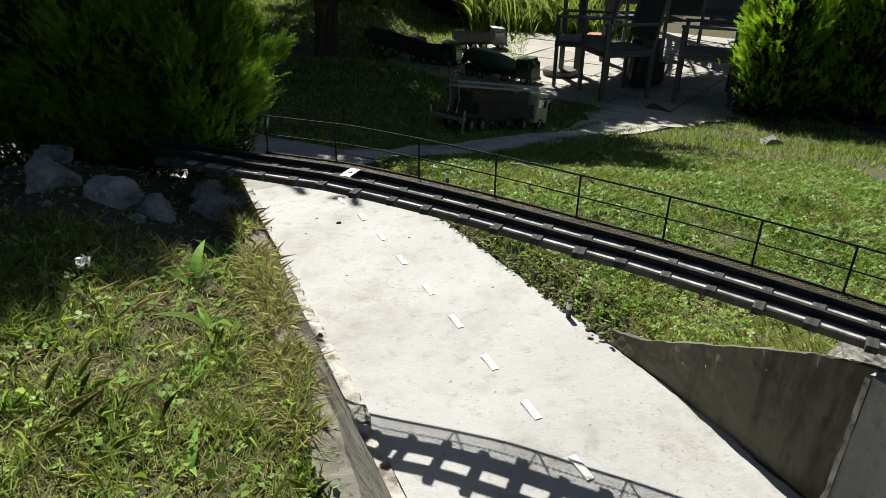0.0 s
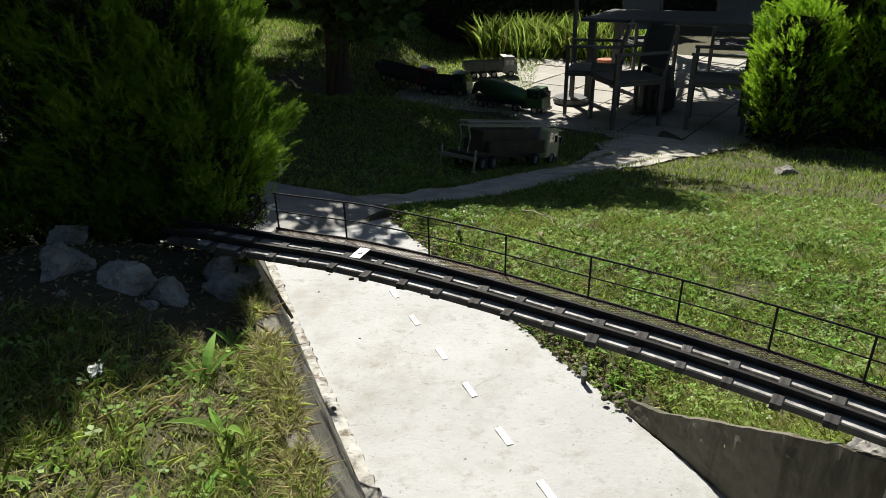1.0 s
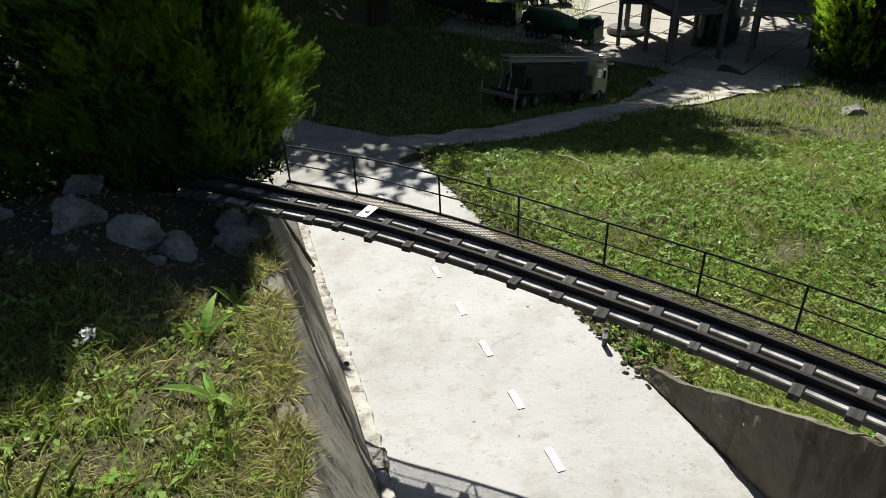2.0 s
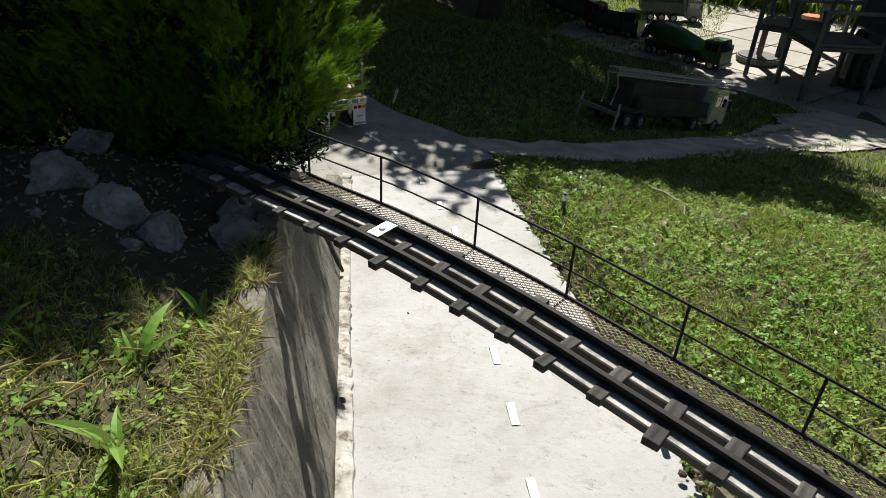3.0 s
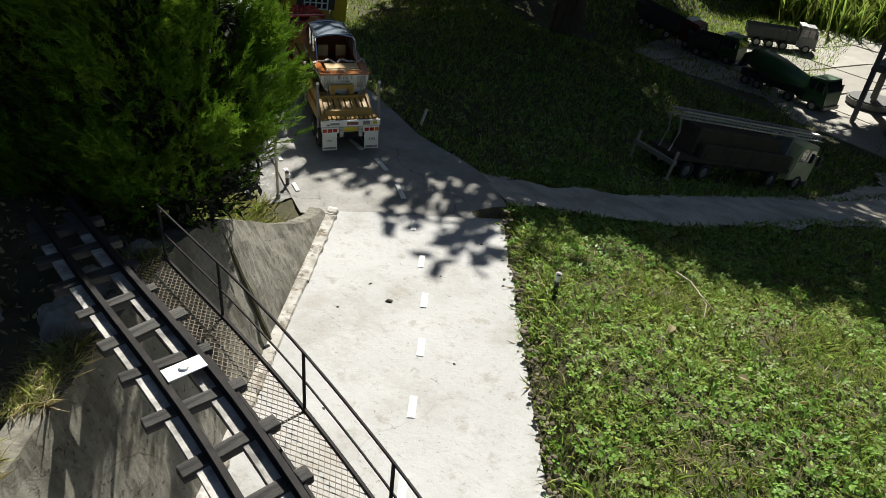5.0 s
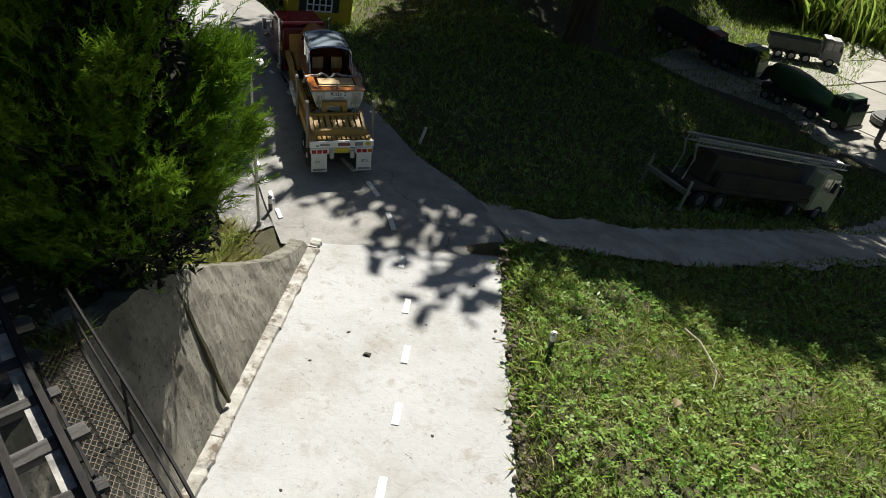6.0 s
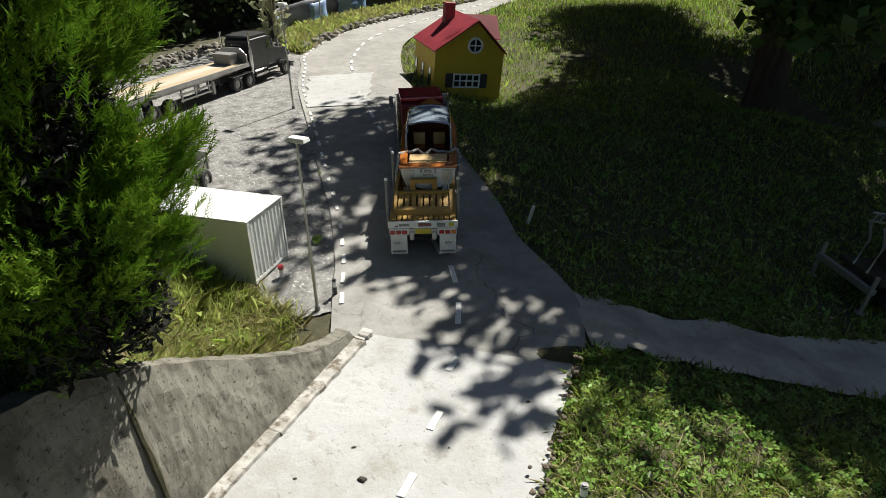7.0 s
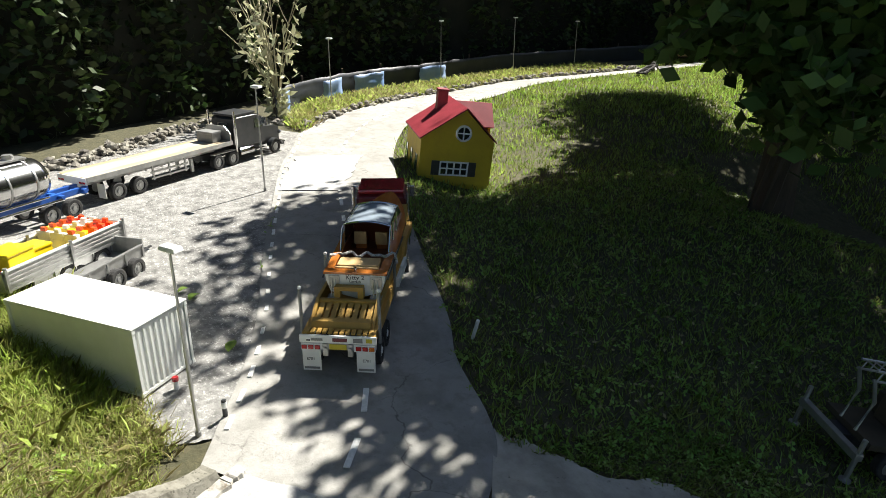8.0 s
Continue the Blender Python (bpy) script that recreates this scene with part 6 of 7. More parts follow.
def build_alu_trailer():
    base = pose(-1.58, 0.47, 0.058, 0, 0, 136)
    t = thing("low_trailer", base, "low aluminium model equipment trailer with one wheel showing", "model trailer")
    part("bed", boxes((-0.12, 0.20, -0.05, 0.07, 0.050, 0.056), bevel=0.001), M_ALU, t)
    for y in (-0.052, 0.068):
        side = part("side_wall", boxes((-0.12, 0.20, y, y + 0.003, 0.0565, 0.090), bevel=0.0008), M_ALU, t)
        for x in (-0.12, -0.045, 0.03, 0.11, 0.19):
            part("stiffener", boxes((x, x + 0.007, y - 0.004, y - 0.0002, 0.052, 0.093), bevel=0.0006), M_ALU, side)
        part("top_rail", boxes((-0.12, 0.20, y - 0.004, y + 0.006, 0.0905, 0.096), bevel=0.001), M_ALU, side)
    part("front_wall", boxes((0.197, 0.2035, -0.052, 0.068, 0.0565, 0.112), bevel=0.001), M_ALU, t)
    bm = bmesh.new()
    tube(bm, [(0.20, -0.03, 0.045), (0.29, 0.008, 0.040), (0.31, 0.008, 0.040)], 0.004, 6)
    tube(bm, [(0.20, 0.045, 0.045), (0.29, 0.008, 0.040)], 0.004, 6)
    part("drawbar", bm, M_DARK, t)
    for x in (0.05, 0.14):
        wheel(t, x, -0.062, 0.034, 0.024, M_ALU)
        wheel(t, x, 0.078, 0.034, 0.024, M_ALU)


build_alu_trailer()


def build_container():
    t = thing("shipping_container", pose(-0.99, 0.543, 0.010, 0, 0, 218.2), "white corrugated model shipping container beside the grass bank", "container")
    L, W, Hh = 0.42, 0.178, 0.180
    part("roof", boxes((-0.0015, L + 0.0015, -W - 0.0015, 0.0015, Hh + 0.001, Hh + 0.005), bevel=0.0010), M_CONT, t)
    part("floor", boxes((0.002, L - 0.002, -W + 0.002, -0.002, 0.002, 0.010)), M_CONT, t)
    for x in (0.0, L - 0.008):
        for y in (-W, -0.008):
            post = part("corner_post", boxes((x, x + 0.008, y, y + 0.008, 0.0, Hh), bevel=0.0008), M_CONT, t)
            for z in (0.0, Hh - 0.010):
                part("corner_casting", boxes((x - 0.001, x + 0.011, y - 0.001, y + 0.009, z - 0.0005, z + 0.0105), bevel=0.001), M_CONT, post)
    for y in (-W + 0.001, -0.007):
        for z in (0.0, Hh - 0.009):
            part("side_rail", boxes((0.0085, L - 0.0085, y, y + 0.006, z, z + 0.008), bevel=0.0006), M_CONT, t)
    for x in (0.001, L - 0.007):
        for z in (0.0, Hh - 0.009):
            part("end_rail", boxes((x, x + 0.006, -W + 0.0085, -0.0085, z, z + 0.008), bevel=0.0006), M_CONT, t)

    def corrugated(length, n):
        pts = []
        for i in range(n):
            a = 0.009 + (length - 0.018) * i / n
            d = (length - 0.018) / n
            pts += [(a, 0.001), (a + d * 0.35, 0.001), (a + d * 0.5, 0.0045), (a + d * 0.85, 0.0045)]
        pts.append((length - 0.009, 0.001))
        return pts
    for y, n in ((-0.006, 1), (-W + 0.006, -1)):
        bm = bmesh.new()
        pts = [(x, 0.002 + 0.0006 * math.sin(x * 90)) for x in steps(0.009, L - 0.009, 40)]
        lo = [bm.verts.new((x, y + n * d, 0.008)) for x, d in pts]
        hi = [bm.verts.new((x, y + n * d, Hh - 0.008)) for x, d in pts]
        for i in range(len(pts) - 1):
            bm.faces.new((lo[i], lo[i + 1], hi[i + 1], hi[i]))
        part("side_panel", bm, M_CONT, t)
    for x, n in ((0.006, -1), (L - 0.006, 1)):
        bm = bmesh.new()
        pts = corrugated(W, 9)
        lo = [bm.verts.new((x + n * d, -y, 0.008)) for y, d in pts]
        hi = [bm.verts.new((x + n * d, -y, Hh - 0.008)) for y, d in pts]
        for i in range(len(pts) - 1):
            bm.faces.new((lo[i], lo[i + 1], hi[i + 1], hi[i]))
        part("end_panel", bm, M_CONT, t)


build_container()


# ---- the toy house ----
def build_house():
    """Front at y = 0 facing -y, x from 0 to W."""
    W, D = 0.345, 0.37
    h = thing("toy_house", pose(-2.247, 1.950, 0.012, 0, 6.0, 72) @ Matrix.Scale(1.06, 4), "yellow toy house with a red roof leaning on the grass", "toy house")
    ev, ap = 0.240, 0.380
    bm = bmesh.new()
    prism(bm, [(0, -0.03), (W, -0.03), (W, ev), (W * 0.57, ap), (0, ev)], 0.0, 0.006)
    part("front_wall", bm, M_YELLOW, h)
    bm = bmesh.new()
    prism(bm, [(0, -0.03), (W, -0.03), (W, ev), (W * 0.57, ap), (0, ev)], D - 0.006, D)
    part("back_wall", bm, M_YELLOW, h)
    for x in (0.0, W - 0.006):
        sw = part("side_wall", boxes((x, x + 0.006, 0.0065, D - 0.0065, -0.03, ev)), M_YELLOW, h)
        for y in (0.07, 0.20, 0.33):
            xx = x - 0.003 if x == 0 else x + 0.0065
            win = part("window", boxes((xx, xx + 0.0028, y - 0.020, y + 0.020, 0.070, 0.150), bevel=0.0004), M_GLASS, sw)
            xs = xx - 0.0012 if x == 0 else xx + 0.002
            for yy in (-0.021, 0.019):
                part("window_frame", boxes((xs, xs + 0.002, y + yy, y + yy + 0.003, 0.068, 0.152)), M_GREEN, win)
    # roof: two bowed slopes and a cross gable on the far right
    for s in (-1, 1):
        bm = bmesh.new()
        prof = [(0.50, ap + 0.004), (0.36, ap - 0.033), (0.20, ap - 0.078), (0.06, ap - 0.116), (-0.03, ap - 0.143)]
        pts = [(W * f * 1.14 if s < 0 else W - W * f * 0.86, z) for f, z in prof]
        top = [[bm.verts.new((x, y, z + 0.006)) for x, z in pts] for y in (-0.022, 0.10, 0.20, D + 0.02)]
        bot = [[bm.verts.new((x, y, z)) for x, z in pts] for y in (-0.022, 0.10, 0.20, D + 0.02)]
        for g in (top, bot):
            for a, b in zip(g, g[1:]):
                for i in range(len(pts) - 1):
                    bm.faces.new((a[i], a[i + 1], b[i + 1], b[i]))
        for a, b in ((top[0], bot[0]), (top[-1], bot[-1])):
            for i in range(len(pts) - 1):
                bm.faces.new((a[i], a[i + 1], b[i + 1], b[i]))
        for i in (0, len(pts) - 1):
            for k in range(3):
                bm.faces.new((top[k][i], top[k + 1][i], bot[k + 1][i], bot[k][i]))
        bmesh.ops.recalc_face_normals(bm, faces=bm.faces)
        part("roof_slope", bm, M_ROOF, h)
    bm = bmesh.new()
    prism(bm, [(0.17, ap - 0.10), (0.26, ap + 0.004), (0.268, ap + 0.004), (0.37, ap - 0.115), (0.36, ap - 0.118), (0.264, ap - 0.008), (0.18, ap - 0.105)], W * 0.56, W + 0.045, axis="x")
    part("dormer_roof", bm, M_ROOF, h)
    bm = bmesh.new()
    prism(bm, [(0.195, ev - 0.02), (0.195, ap - 0.085), (0.264, ap - 0.010), (0.345, ap - 0.10), (0.345, ev - 0.02)], W + 0.02, W + 0.035, axis="x")
    part("dormer_wall", bm, M_YELLOW, h)
    part("dormer_side", boxes((W + 0.001, W + 0.0345, 0.196, 0.344, -0.02, ev - 0.021), bevel=0.001), M_YELLOW, h)
    ch = part("chimney", boxes((0.115, 0.165, 0.26, 0.31, ev + 0.07, ap + 0.045), bevel=0.002), M_ROOF, h)
    part("chimney_cap", boxes((0.112, 0.168, 0.257, 0.313, ap + 0.0455, ap + 0.053), bevel=0.002), M_ROOF, ch)
    fw = [o for o in h.children if o.name.startswith("front_wall")][0]
    # round window
    bm = bmesh.new()
    cyl(bm, 0.032, 0.003, pose(0.195, -0.0017, 0.272, 90), 28)
    rw = part("round_window", bm, M_GLASS, fw)
    bm = bmesh.new()
    tube(bm, [(0.195 + math.cos(a) * 0.034, -0.004, 0.272 + math.sin(a) * 0.034) for a in steps(0, math.tau, 28)], 0.0055, 6)
    box(bm, 0.192, 0.198, -0.006, -0.0033, 0.240, 0.304)
    box(bm, 0.163, 0.227, -0.0058, -0.0034, 0.269, 0.275)
    part("window_frame", bm, M_WHITE, rw, "white round frame with a cross")
    gl = part("window", boxes((0.100, 0.230, -0.003, -0.0003, 0.075, 0.135)), M_GLASS, fw)
    bm = boxes((0.096, 0.234, -0.007, -0.0032, 0.071, 0.078), (0.096, 0.234, -0.007, -0.0032, 0.132, 0.139), (0.096, 0.234, -0.0068, -0.0034, 0.102, 0.108))
    for x in (0.096, 0.1288, 0.1615, 0.1942, 0.227):
        box(bm, x, x + 0.007, -0.0072, -0.0031, 0.0715, 0.1385)
    part("window_frame", bm, M_WHITE, gl, "white glazing bars")
    for x in (0.058, 0.2345):
        part("shutter", boxes((x, x + 0.037, -0.006, -0.0003, 0.071, 0.139), bevel=0.001), M_DARK, fw)
    for x in (0.0, W - 0.008):
        part("corner_board", boxes((x - 0.001, x + 0.009, -0.003, -0.0002, -0.03, ev), bevel=0.0006), M_YELLOW, fw)


build_house()


# ---- small things by the road ----
def stone(name, x, y, z, size, seed, label, category="rock", mat_=None, flat=0.75, group=""):
    """A craggy stone, knocked out of a ball by several scales of noise and cut planes."""
    rnd = random.Random(seed)
    bm = bmesh.new()
    bmesh.ops.create_icosphere(bm, subdivisions=4, radius=1.0)
    cuts = [(Vector((rnd.uniform(-1, 1), rnd.uniform(-1, 1), rnd.uniform(-0.6, 1))).normalized(), rnd.uniform(0.55, 0.85)) for _ in range(14)]
    sx, sy, sz = size * rnd.uniform(0.9, 1.25), size * rnd.uniform(0.75, 1.0), size * flat
    for v in bm.verts:
        p = v.co.copy()
        for n, d in cuts:
            over = p.dot(n) - d
            if over > 0:
                p -= n * over * 0.97
        q = p * 1.7 + Vector((seed, 0, 0))
        p *= 1 + 0.12 * noise.noise(q) + 0.14 * noise.noise(q * 3) + 0.10 * noise.noise(q * 7) + 0.05 * noise.noise(q * 15)
        v.co = (p.x * sx, p.y * sy, p.z * sz)
    me = bpy.data.meshes.new(name)
    bm.to_mesh(me)
    bm.free()
    me.materials.append(mat_ or M_ROCK)
    ob = tagged(new(name, me), label, category, group)
    ob.matrix_basis = pose(x, y, z + sz * 0.45, 0, 0, rnd.uniform(0, 360))
    return ob


for i, (x, y, r) in enumerate(((-0.495, -0.305, 0.060), (-0.375, -0.318, 0.050), (-0.300, -0.300, 0.042), (-0.303, -0.350, 0.022), (-0.215, -0.215, 0.062), (-0.275, -0.150, 0.052), (-0.305, -0.060, 0.044), (-0.60, -0.17, 0.048), (-0.40, 0.06, 0.042), (-0.43, -0.40, 0.016), (-0.20, -0.04, 0.022), (-0.145, -0.235, 0.026), (-0.66, -0.33, 0.030), (-0.52, -0.44, 0.014))):
    stone("rock", x, y, ground_z(x, y) - 0.01, r, i + 1, "pale craggy limestone rock half sunk in the shaded bank", group="rocks on the bank", flat=0.55 if i == 4 else 0.8)
stone("rock", 1.64, 2.62, ground_z(1.64, 2.62), 0.07, 31, "dark grey stone at the lawn's edge", flat=0.5)
stone("rock", 0.905, -0.425, ground_z(0.905, -0.425) - 0.005, 0.055, 33, "whitish rock on top of the retaining wall", flat=0.6)
for i, (u, v, r) in enumerate(((0.485, 0.092, 0.010), (0.555, 0.043, 0.005), (0.79, 0.32, 0.006), (0.245, 0.41, 0.009), (0.36, 0.405, 0.008), (0.61, 0.21, 0.004), (0.05, 0.405, 0.010), (0.13, 0.0, 0.004), (-0.1, 0.3, 0.004), (0.28, 0.24, 0.004), (0.45, -0.02, 0.004), (-0.15, -0.15, 0.008), (0.15, -0.16, 0.007), (0.35, -0.158, 0.006))):
    x, y = on_road(u, v)
    stone("pebble", x, y, road_z(u) + (0.016 if v < -0.14 else -0.001), r, 60 + i, "small dark pebble lying on the concrete road", "pebble", M_DARKSTONE, 0.5, "pebbles on the road")


def build_lamp(x, y, h, heading, name="street_lamp", tilt=0.0):
    z = ground_z(x, y)
    t = thing(name, pose(x, y, z, tilt, 0, heading), "thin grey model street lamp with a flat head", "street lamp", "street lamps")
    bm = bmesh.new()
    tube(bm, [(0, 0, -0.02), (0, 0, h * 0.5), (0, 0, h * 0.5 + 0.001), (0, 0, h)], [0.0045, 0.0042, 0.0034, 0.003], 10)
    part("pole", bm, M_ALU, t)
    bm = bmesh.new()
    cyl(bm, 0.007, 0.02, pose(0, 0, 0.008), 12, bevel=0.001)
    part("base_sleeve", bm, M_GREY, t)
    bm = bmesh.new()
    box(bm, -0.020, 0.030, -0.013, 0.013, h, h + 0.010, bevel=0.002, taper=0.85)
    head = part("lamp_head", bm, M_WHITE, t)
    part("lens", boxes((-0.012, 0.022, -0.009, 0.009, h - 0.0025, h - 0.0003), bevel=0.0005), M_CLEAR, head)


for x, y, h, rz in ((-0.80, 0.632, 0.455, 30), (-2.29, 1.215, 0.455, 30), (-4.22, 2.27, 0.5, 50), (-5.15, 3.75, 0.56, 70), (-5.55, 4.9, 0.56, 80), (-5.70, 5.9, 0.5, 80)):
    build_lamp(x, y, h, rz)


def build_bollard(x, y, h=0.055):
    t = thing("bollard", pose(x, y, ground_z(x, y)), "small black and white model roadside post", "roadside post", "roadside posts")
    bm = bmesh.new()
    cyl(bm, 0.006, h * 0.62 + 0.02, pose(0, 0, h * 0.31 - 0.01), 10)
    part("post", bm, M_DARK, t)
    bm = bmesh.new()
    cyl(bm, 0.0062, h * 0.28, pose(0, 0, h * 0.765), 10)
    part("white_band", bm, M_WHITE, t)
    bm = bmesh.new()
    cyl(bm, 0.0064, h * 0.12, pose(0, 0, h * 0.97), 10, bevel=0.002)
    part("cap", bm, M_DARK, t)


for x, y in ((-0.835, 0.70), (-1.94, 1.75), (0.085, 0.675), (0.485, -0.02), (-3.95, 2.05)):
    build_bollard(x, y)
st = thing("marker_stake", pose(-0.885, 1.415, ground_z(-0.885, 1.415), 0, 16, 20), "white plastic marker stake leaning in the grass", "marker stake")
bm = bmesh.new()
tube(bm, [(0, 0, -0.03), (0, 0, 0.03), (0, 0, 0.068), (0, 0, 0.070)], [0.0055, 0.0055, 0.0055, 0.004], 12)
part("stake", bm, M_WHITE, st)
vx, vy = -1.005, 0.62
hy = thing("toy_hydrant", pose(vx, vy, ground_z(vx, vy)), "tiny red and white hydrant beside the container", "hydrant")
bm = bmesh.new()
cyl(bm, 0.006, 0.03, pose(0, 0, 0.012), 10, bevel=0.001)
part("body", bm, M_WHITE, hy)
bm = bmesh.new()
cyl(bm, 0.0085, 0.012, pose(0, 0, 0.034), 12, bevel=0.002)
part("cap", bm, M_RED, hy)


def build_twig(name, pts, r, mat_, label):
    co = [Vector((x, y, ground_z(x, y) + z)) for x, y, z in pts]
    t = tagged(new(name), label, "twig")
    t.matrix_basis = Matrix.Translation(co[0])
    bm = bmesh.new()
    tube(bm, [c - co[0] for c in co], [r * (1 - 0.6 * i / (len(co) - 1)) for i in range(len(co))], 6)
    part("stem", bm, mat_, t)


build_twig("twig", [(0.265, 0.985, 0.028), (0.31, 0.95, 0.034), (0.345, 0.905, 0.030), (0.375, 0.85, 0.036), (0.385, 0.805, 0.024)], 0.0032, M_STEM, "dry pale twig lying on the lawn")
build_twig("twig", [(0.345, 0.902, 0.03), (0.36, 0.87, 0.040), (0.40, 0.84, 0.032)], 0.0022, M_STEM, "dry pale side twig lying on the lawn")


def fallen_leaf(x, y, size, mat_, label, seed, lift=0.02):
    rnd = random.Random(seed)
    bm = bmesh.new()
    n = 8
    mid = [Vector((size * (i / n - 0.5), 0, 0.10 * size * math.sin(i / n * math.pi))) for i in range(n + 1)]
    rows = []
    for i, m in enumerate(mid):
        w = size * 0.32 * math.sin(math.pi * (i / n) ** 0.8) + 0.0003
        rows.append([bm.verts.new(m + Vector((0, -w, w * 0.35))), bm.verts.new(m), bm.verts.new(m + Vector((0, w, w * 0.35)))])
    for a, b in zip(rows, rows[1:]):
        for k in range(2):
            bm.faces.new((a[k], a[k + 1], b[k + 1], b[k]))
    me = bpy.data.meshes.new("fallen_leaf")
    bm.to_mesh(me)
    bm.free()
    me.materials.append(mat_)
    ob = tagged(new("fallen_leaf", me), label, "leaf")
    ob.matrix_basis = pose(x, y, ground_z(x, y) + lift, rnd.uniform(-12, 12), rnd.uniform(-12, 12), rnd.uniform(0, 360))
    md = ob.modifiers.new("thickness", "SOLIDIFY")
    md.thickness = 0.0004


fallen_leaf(0.345, 0.70, 0.026, M_DRYGRASS, "dry brown leaf on the lawn", 1, 0.022)
fallen_leaf(0.51, 0.645, 0.022, M_DRYGRASS, "dry brown leaf on the lawn", 2, 0.022)
fallen_leaf(-1.41, 0.745, 0.05, M_CLOVER, "green leaf fallen on the gravelled lot", 3, 0.012)
fallen_leaf(-1.12, 0.785, 0.05, M_CLOVER, "green leaf fallen on the gravelled lot", 4, 0.012)
fallen_leaf(-1.46, 0.72, 0.04, M_CLOVER, "green leaf fallen on the gravelled lot", 5, 0.012)


def weed(x, y, n, length, seed):
    """A rosette of long broad leaves."""
    rnd = random.Random(seed)
    t = thing("weed", pose(x, y, ground_z(x, y)), "broad-leaved green weed growing on the bank", "plant", "weeds on the bank")
    for k in range(n):
        a, L, up = rnd.uniform(0, math.tau), length * rnd.uniform(0.6, 1.1), rnd.uniform(0.35, 1.1)
        bm = bmesh.new()
        rows = []
        for i in range(8):
            f = i / 7
            r, z = L * f * (0.55 + 0.3 * f), L * up * (f - 0.45 * f * f)
            w = L * 0.085 * math.sin(math.pi * min(1, 0.12 + f * 0.88)) + 0.0004
            c, s = math.cos(a), math.sin(a)
            rows.append([bm.verts.new((c * r - s * o, s * r + c * o, z + abs(o) * 0.5)) for o in (-w, 0, w)])
        for p, q in zip(rows, rows[1:]):
            for j in range(2):
                bm.faces.new((p[j], p[j + 1], q[j + 1], q[j]))
        part("leaf", bm, M_WEED, t)


for i, (x, y, n, L) in enumerate(((-0.10, -0.52, 4, 0.085), (-0.02, -0.62, 5, 0.085), (-0.22, -0.60, 3, 0.06), (-0.05, -0.44, 4, 0.06), (-0.30, -0.70, 4, 0.05), (0.03, -0.75, 4, 0.06), (-0.15, -0.80, 4, 0.05), (-0.12, -0.40, 6, 0.065), (0.10, -0.88, 4, 0.05), (-0.38, -0.78, 4, 0.05), (-0.45, -0.62, 4, 0.045))):
    weed(x, y, n, L, 40 + i)


def flower(x, y, seed):
    t = thing("white_flower", pose(x, y, ground_z(x, y)), "small white clover flower on the bank", "flower")
    bm = bmesh.new()
    tube(bm, [(0, 0, 0), (0.003, 0, 0.025), (0.004, 0.002, 0.045)], 0.0008, 5)
    part("stalk", bm, M_CLOVER, t)
    rnd = np.random.default_rng(seed)
    soup("petals", leaves(rnd.normal(size=(60, 3)) * 0.0045 + np.array((0.004, 0.002, 0.048)), 0.008, rnd, 0.5, 0.4), 4, M_WHITE, t)


flower(-0.186, -0.634, 3)
flower(-0.29, -0.72, 4)

# crack in the left wall, a broken joint filled with dirt
bm = bmesh.new()
pts = []
for k in range(9):
    f = k / 8
    u, v, z = 0.295 + 0.035 * f, -0.140 - 0.085 * f, 0.045 + 0.225 * f
    x, y = on_road(u + 0.006 * noise.noise((k * 1.3, 0, 0)), v + 0.006)
    pts.append((x, y, z))
tube(bm, pts, [0.004, 0.006, 0.005, 0.007, 0.006, 0.005, 0.006, 0.004, 0.002], 6)
part("joint", bm, M_SOIL, bpy.data.objects["wall_left"], "open dirt-filled joint")


# ---- far edge of the lot and the verge ----
def rubble(name, line, n, size, label, seed, spread=0.04, mat_=None):
    """A low heap of broken stone along a line."""
    rnd = random.Random(seed)
    pts = through_points([(*p, 0) for p in line], 100)
    bm = bmesh.new()
    for _ in range(n):
        p = pts[rnd.randrange(101)]
        x, y = p.x + rnd.gauss(0, spread), p.y + rnd.gauss(0, spread)
        r = size * rnd.uniform(0.5, 1.3)
        z = ground_z(x, y) + rnd.uniform(0, 1) * max(0.0, 0.05 - abs(x - p.x) * 0.6)
        out = bmesh.ops.create_icosphere(bm, subdivisions=1, radius=r)
        sc = Vector((rnd.uniform(0.7, 1.4), rnd.uniform(0.7, 1.2), rnd.uniform(0.5, 0.9)))
        for v in out["verts"]:
            v.co = Vector((v.co.x * sc.x, v.co.y * sc.y, v.co.z * sc.z)) * (1 + rnd.uniform(-0.2, 0.2)) + Vector((x, y, z))
    t = thing(name, pose(0, 0, 0), label, "rubble", kind="stuff")
    part("stones", bm, mat_ or M_RUBBLE, t)


rubble("rubble_edge", [(-2.95, -0.05), (-3.15, 0.30), (-3.35, 0.62), (-3.70, 0.98), (-3.98, 1.40), (-3.78, 1.72)], 700, 0.022, "low bank of broken stones behind the parked trucks", 8)
rubble("rubble_edge", [(-3.55, 1.83), (-3.93, 2.22), (-4.31, 2.84), (-4.54, 3.5), (-4.88, 4.38), (-4.99, 5.5), (-5.07, 6.3)], 520, 0.020, "low stone edging along the asphalt road", 9, 0.02)
rubble("soil_crumbs", [on_road(-0.42, 0.394), on_road(0.0, 0.396), on_road(0.4, 0.394), on_road(0.93, 0.396)], 260, 0.0050, "dark soil crumbs along the lawn's edge", 17, 0.007, M_CRUMB)
TARP = through_points([(-3.80, 1.72, 0), (-4.35, 2.02, 0), (-4.86, 2.75, 0), (-5.15, 3.55, 0), (-5.62, 4.8, 0), (-5.82, 6.2, 0), (-5.9, 7.6, 0)], 90)


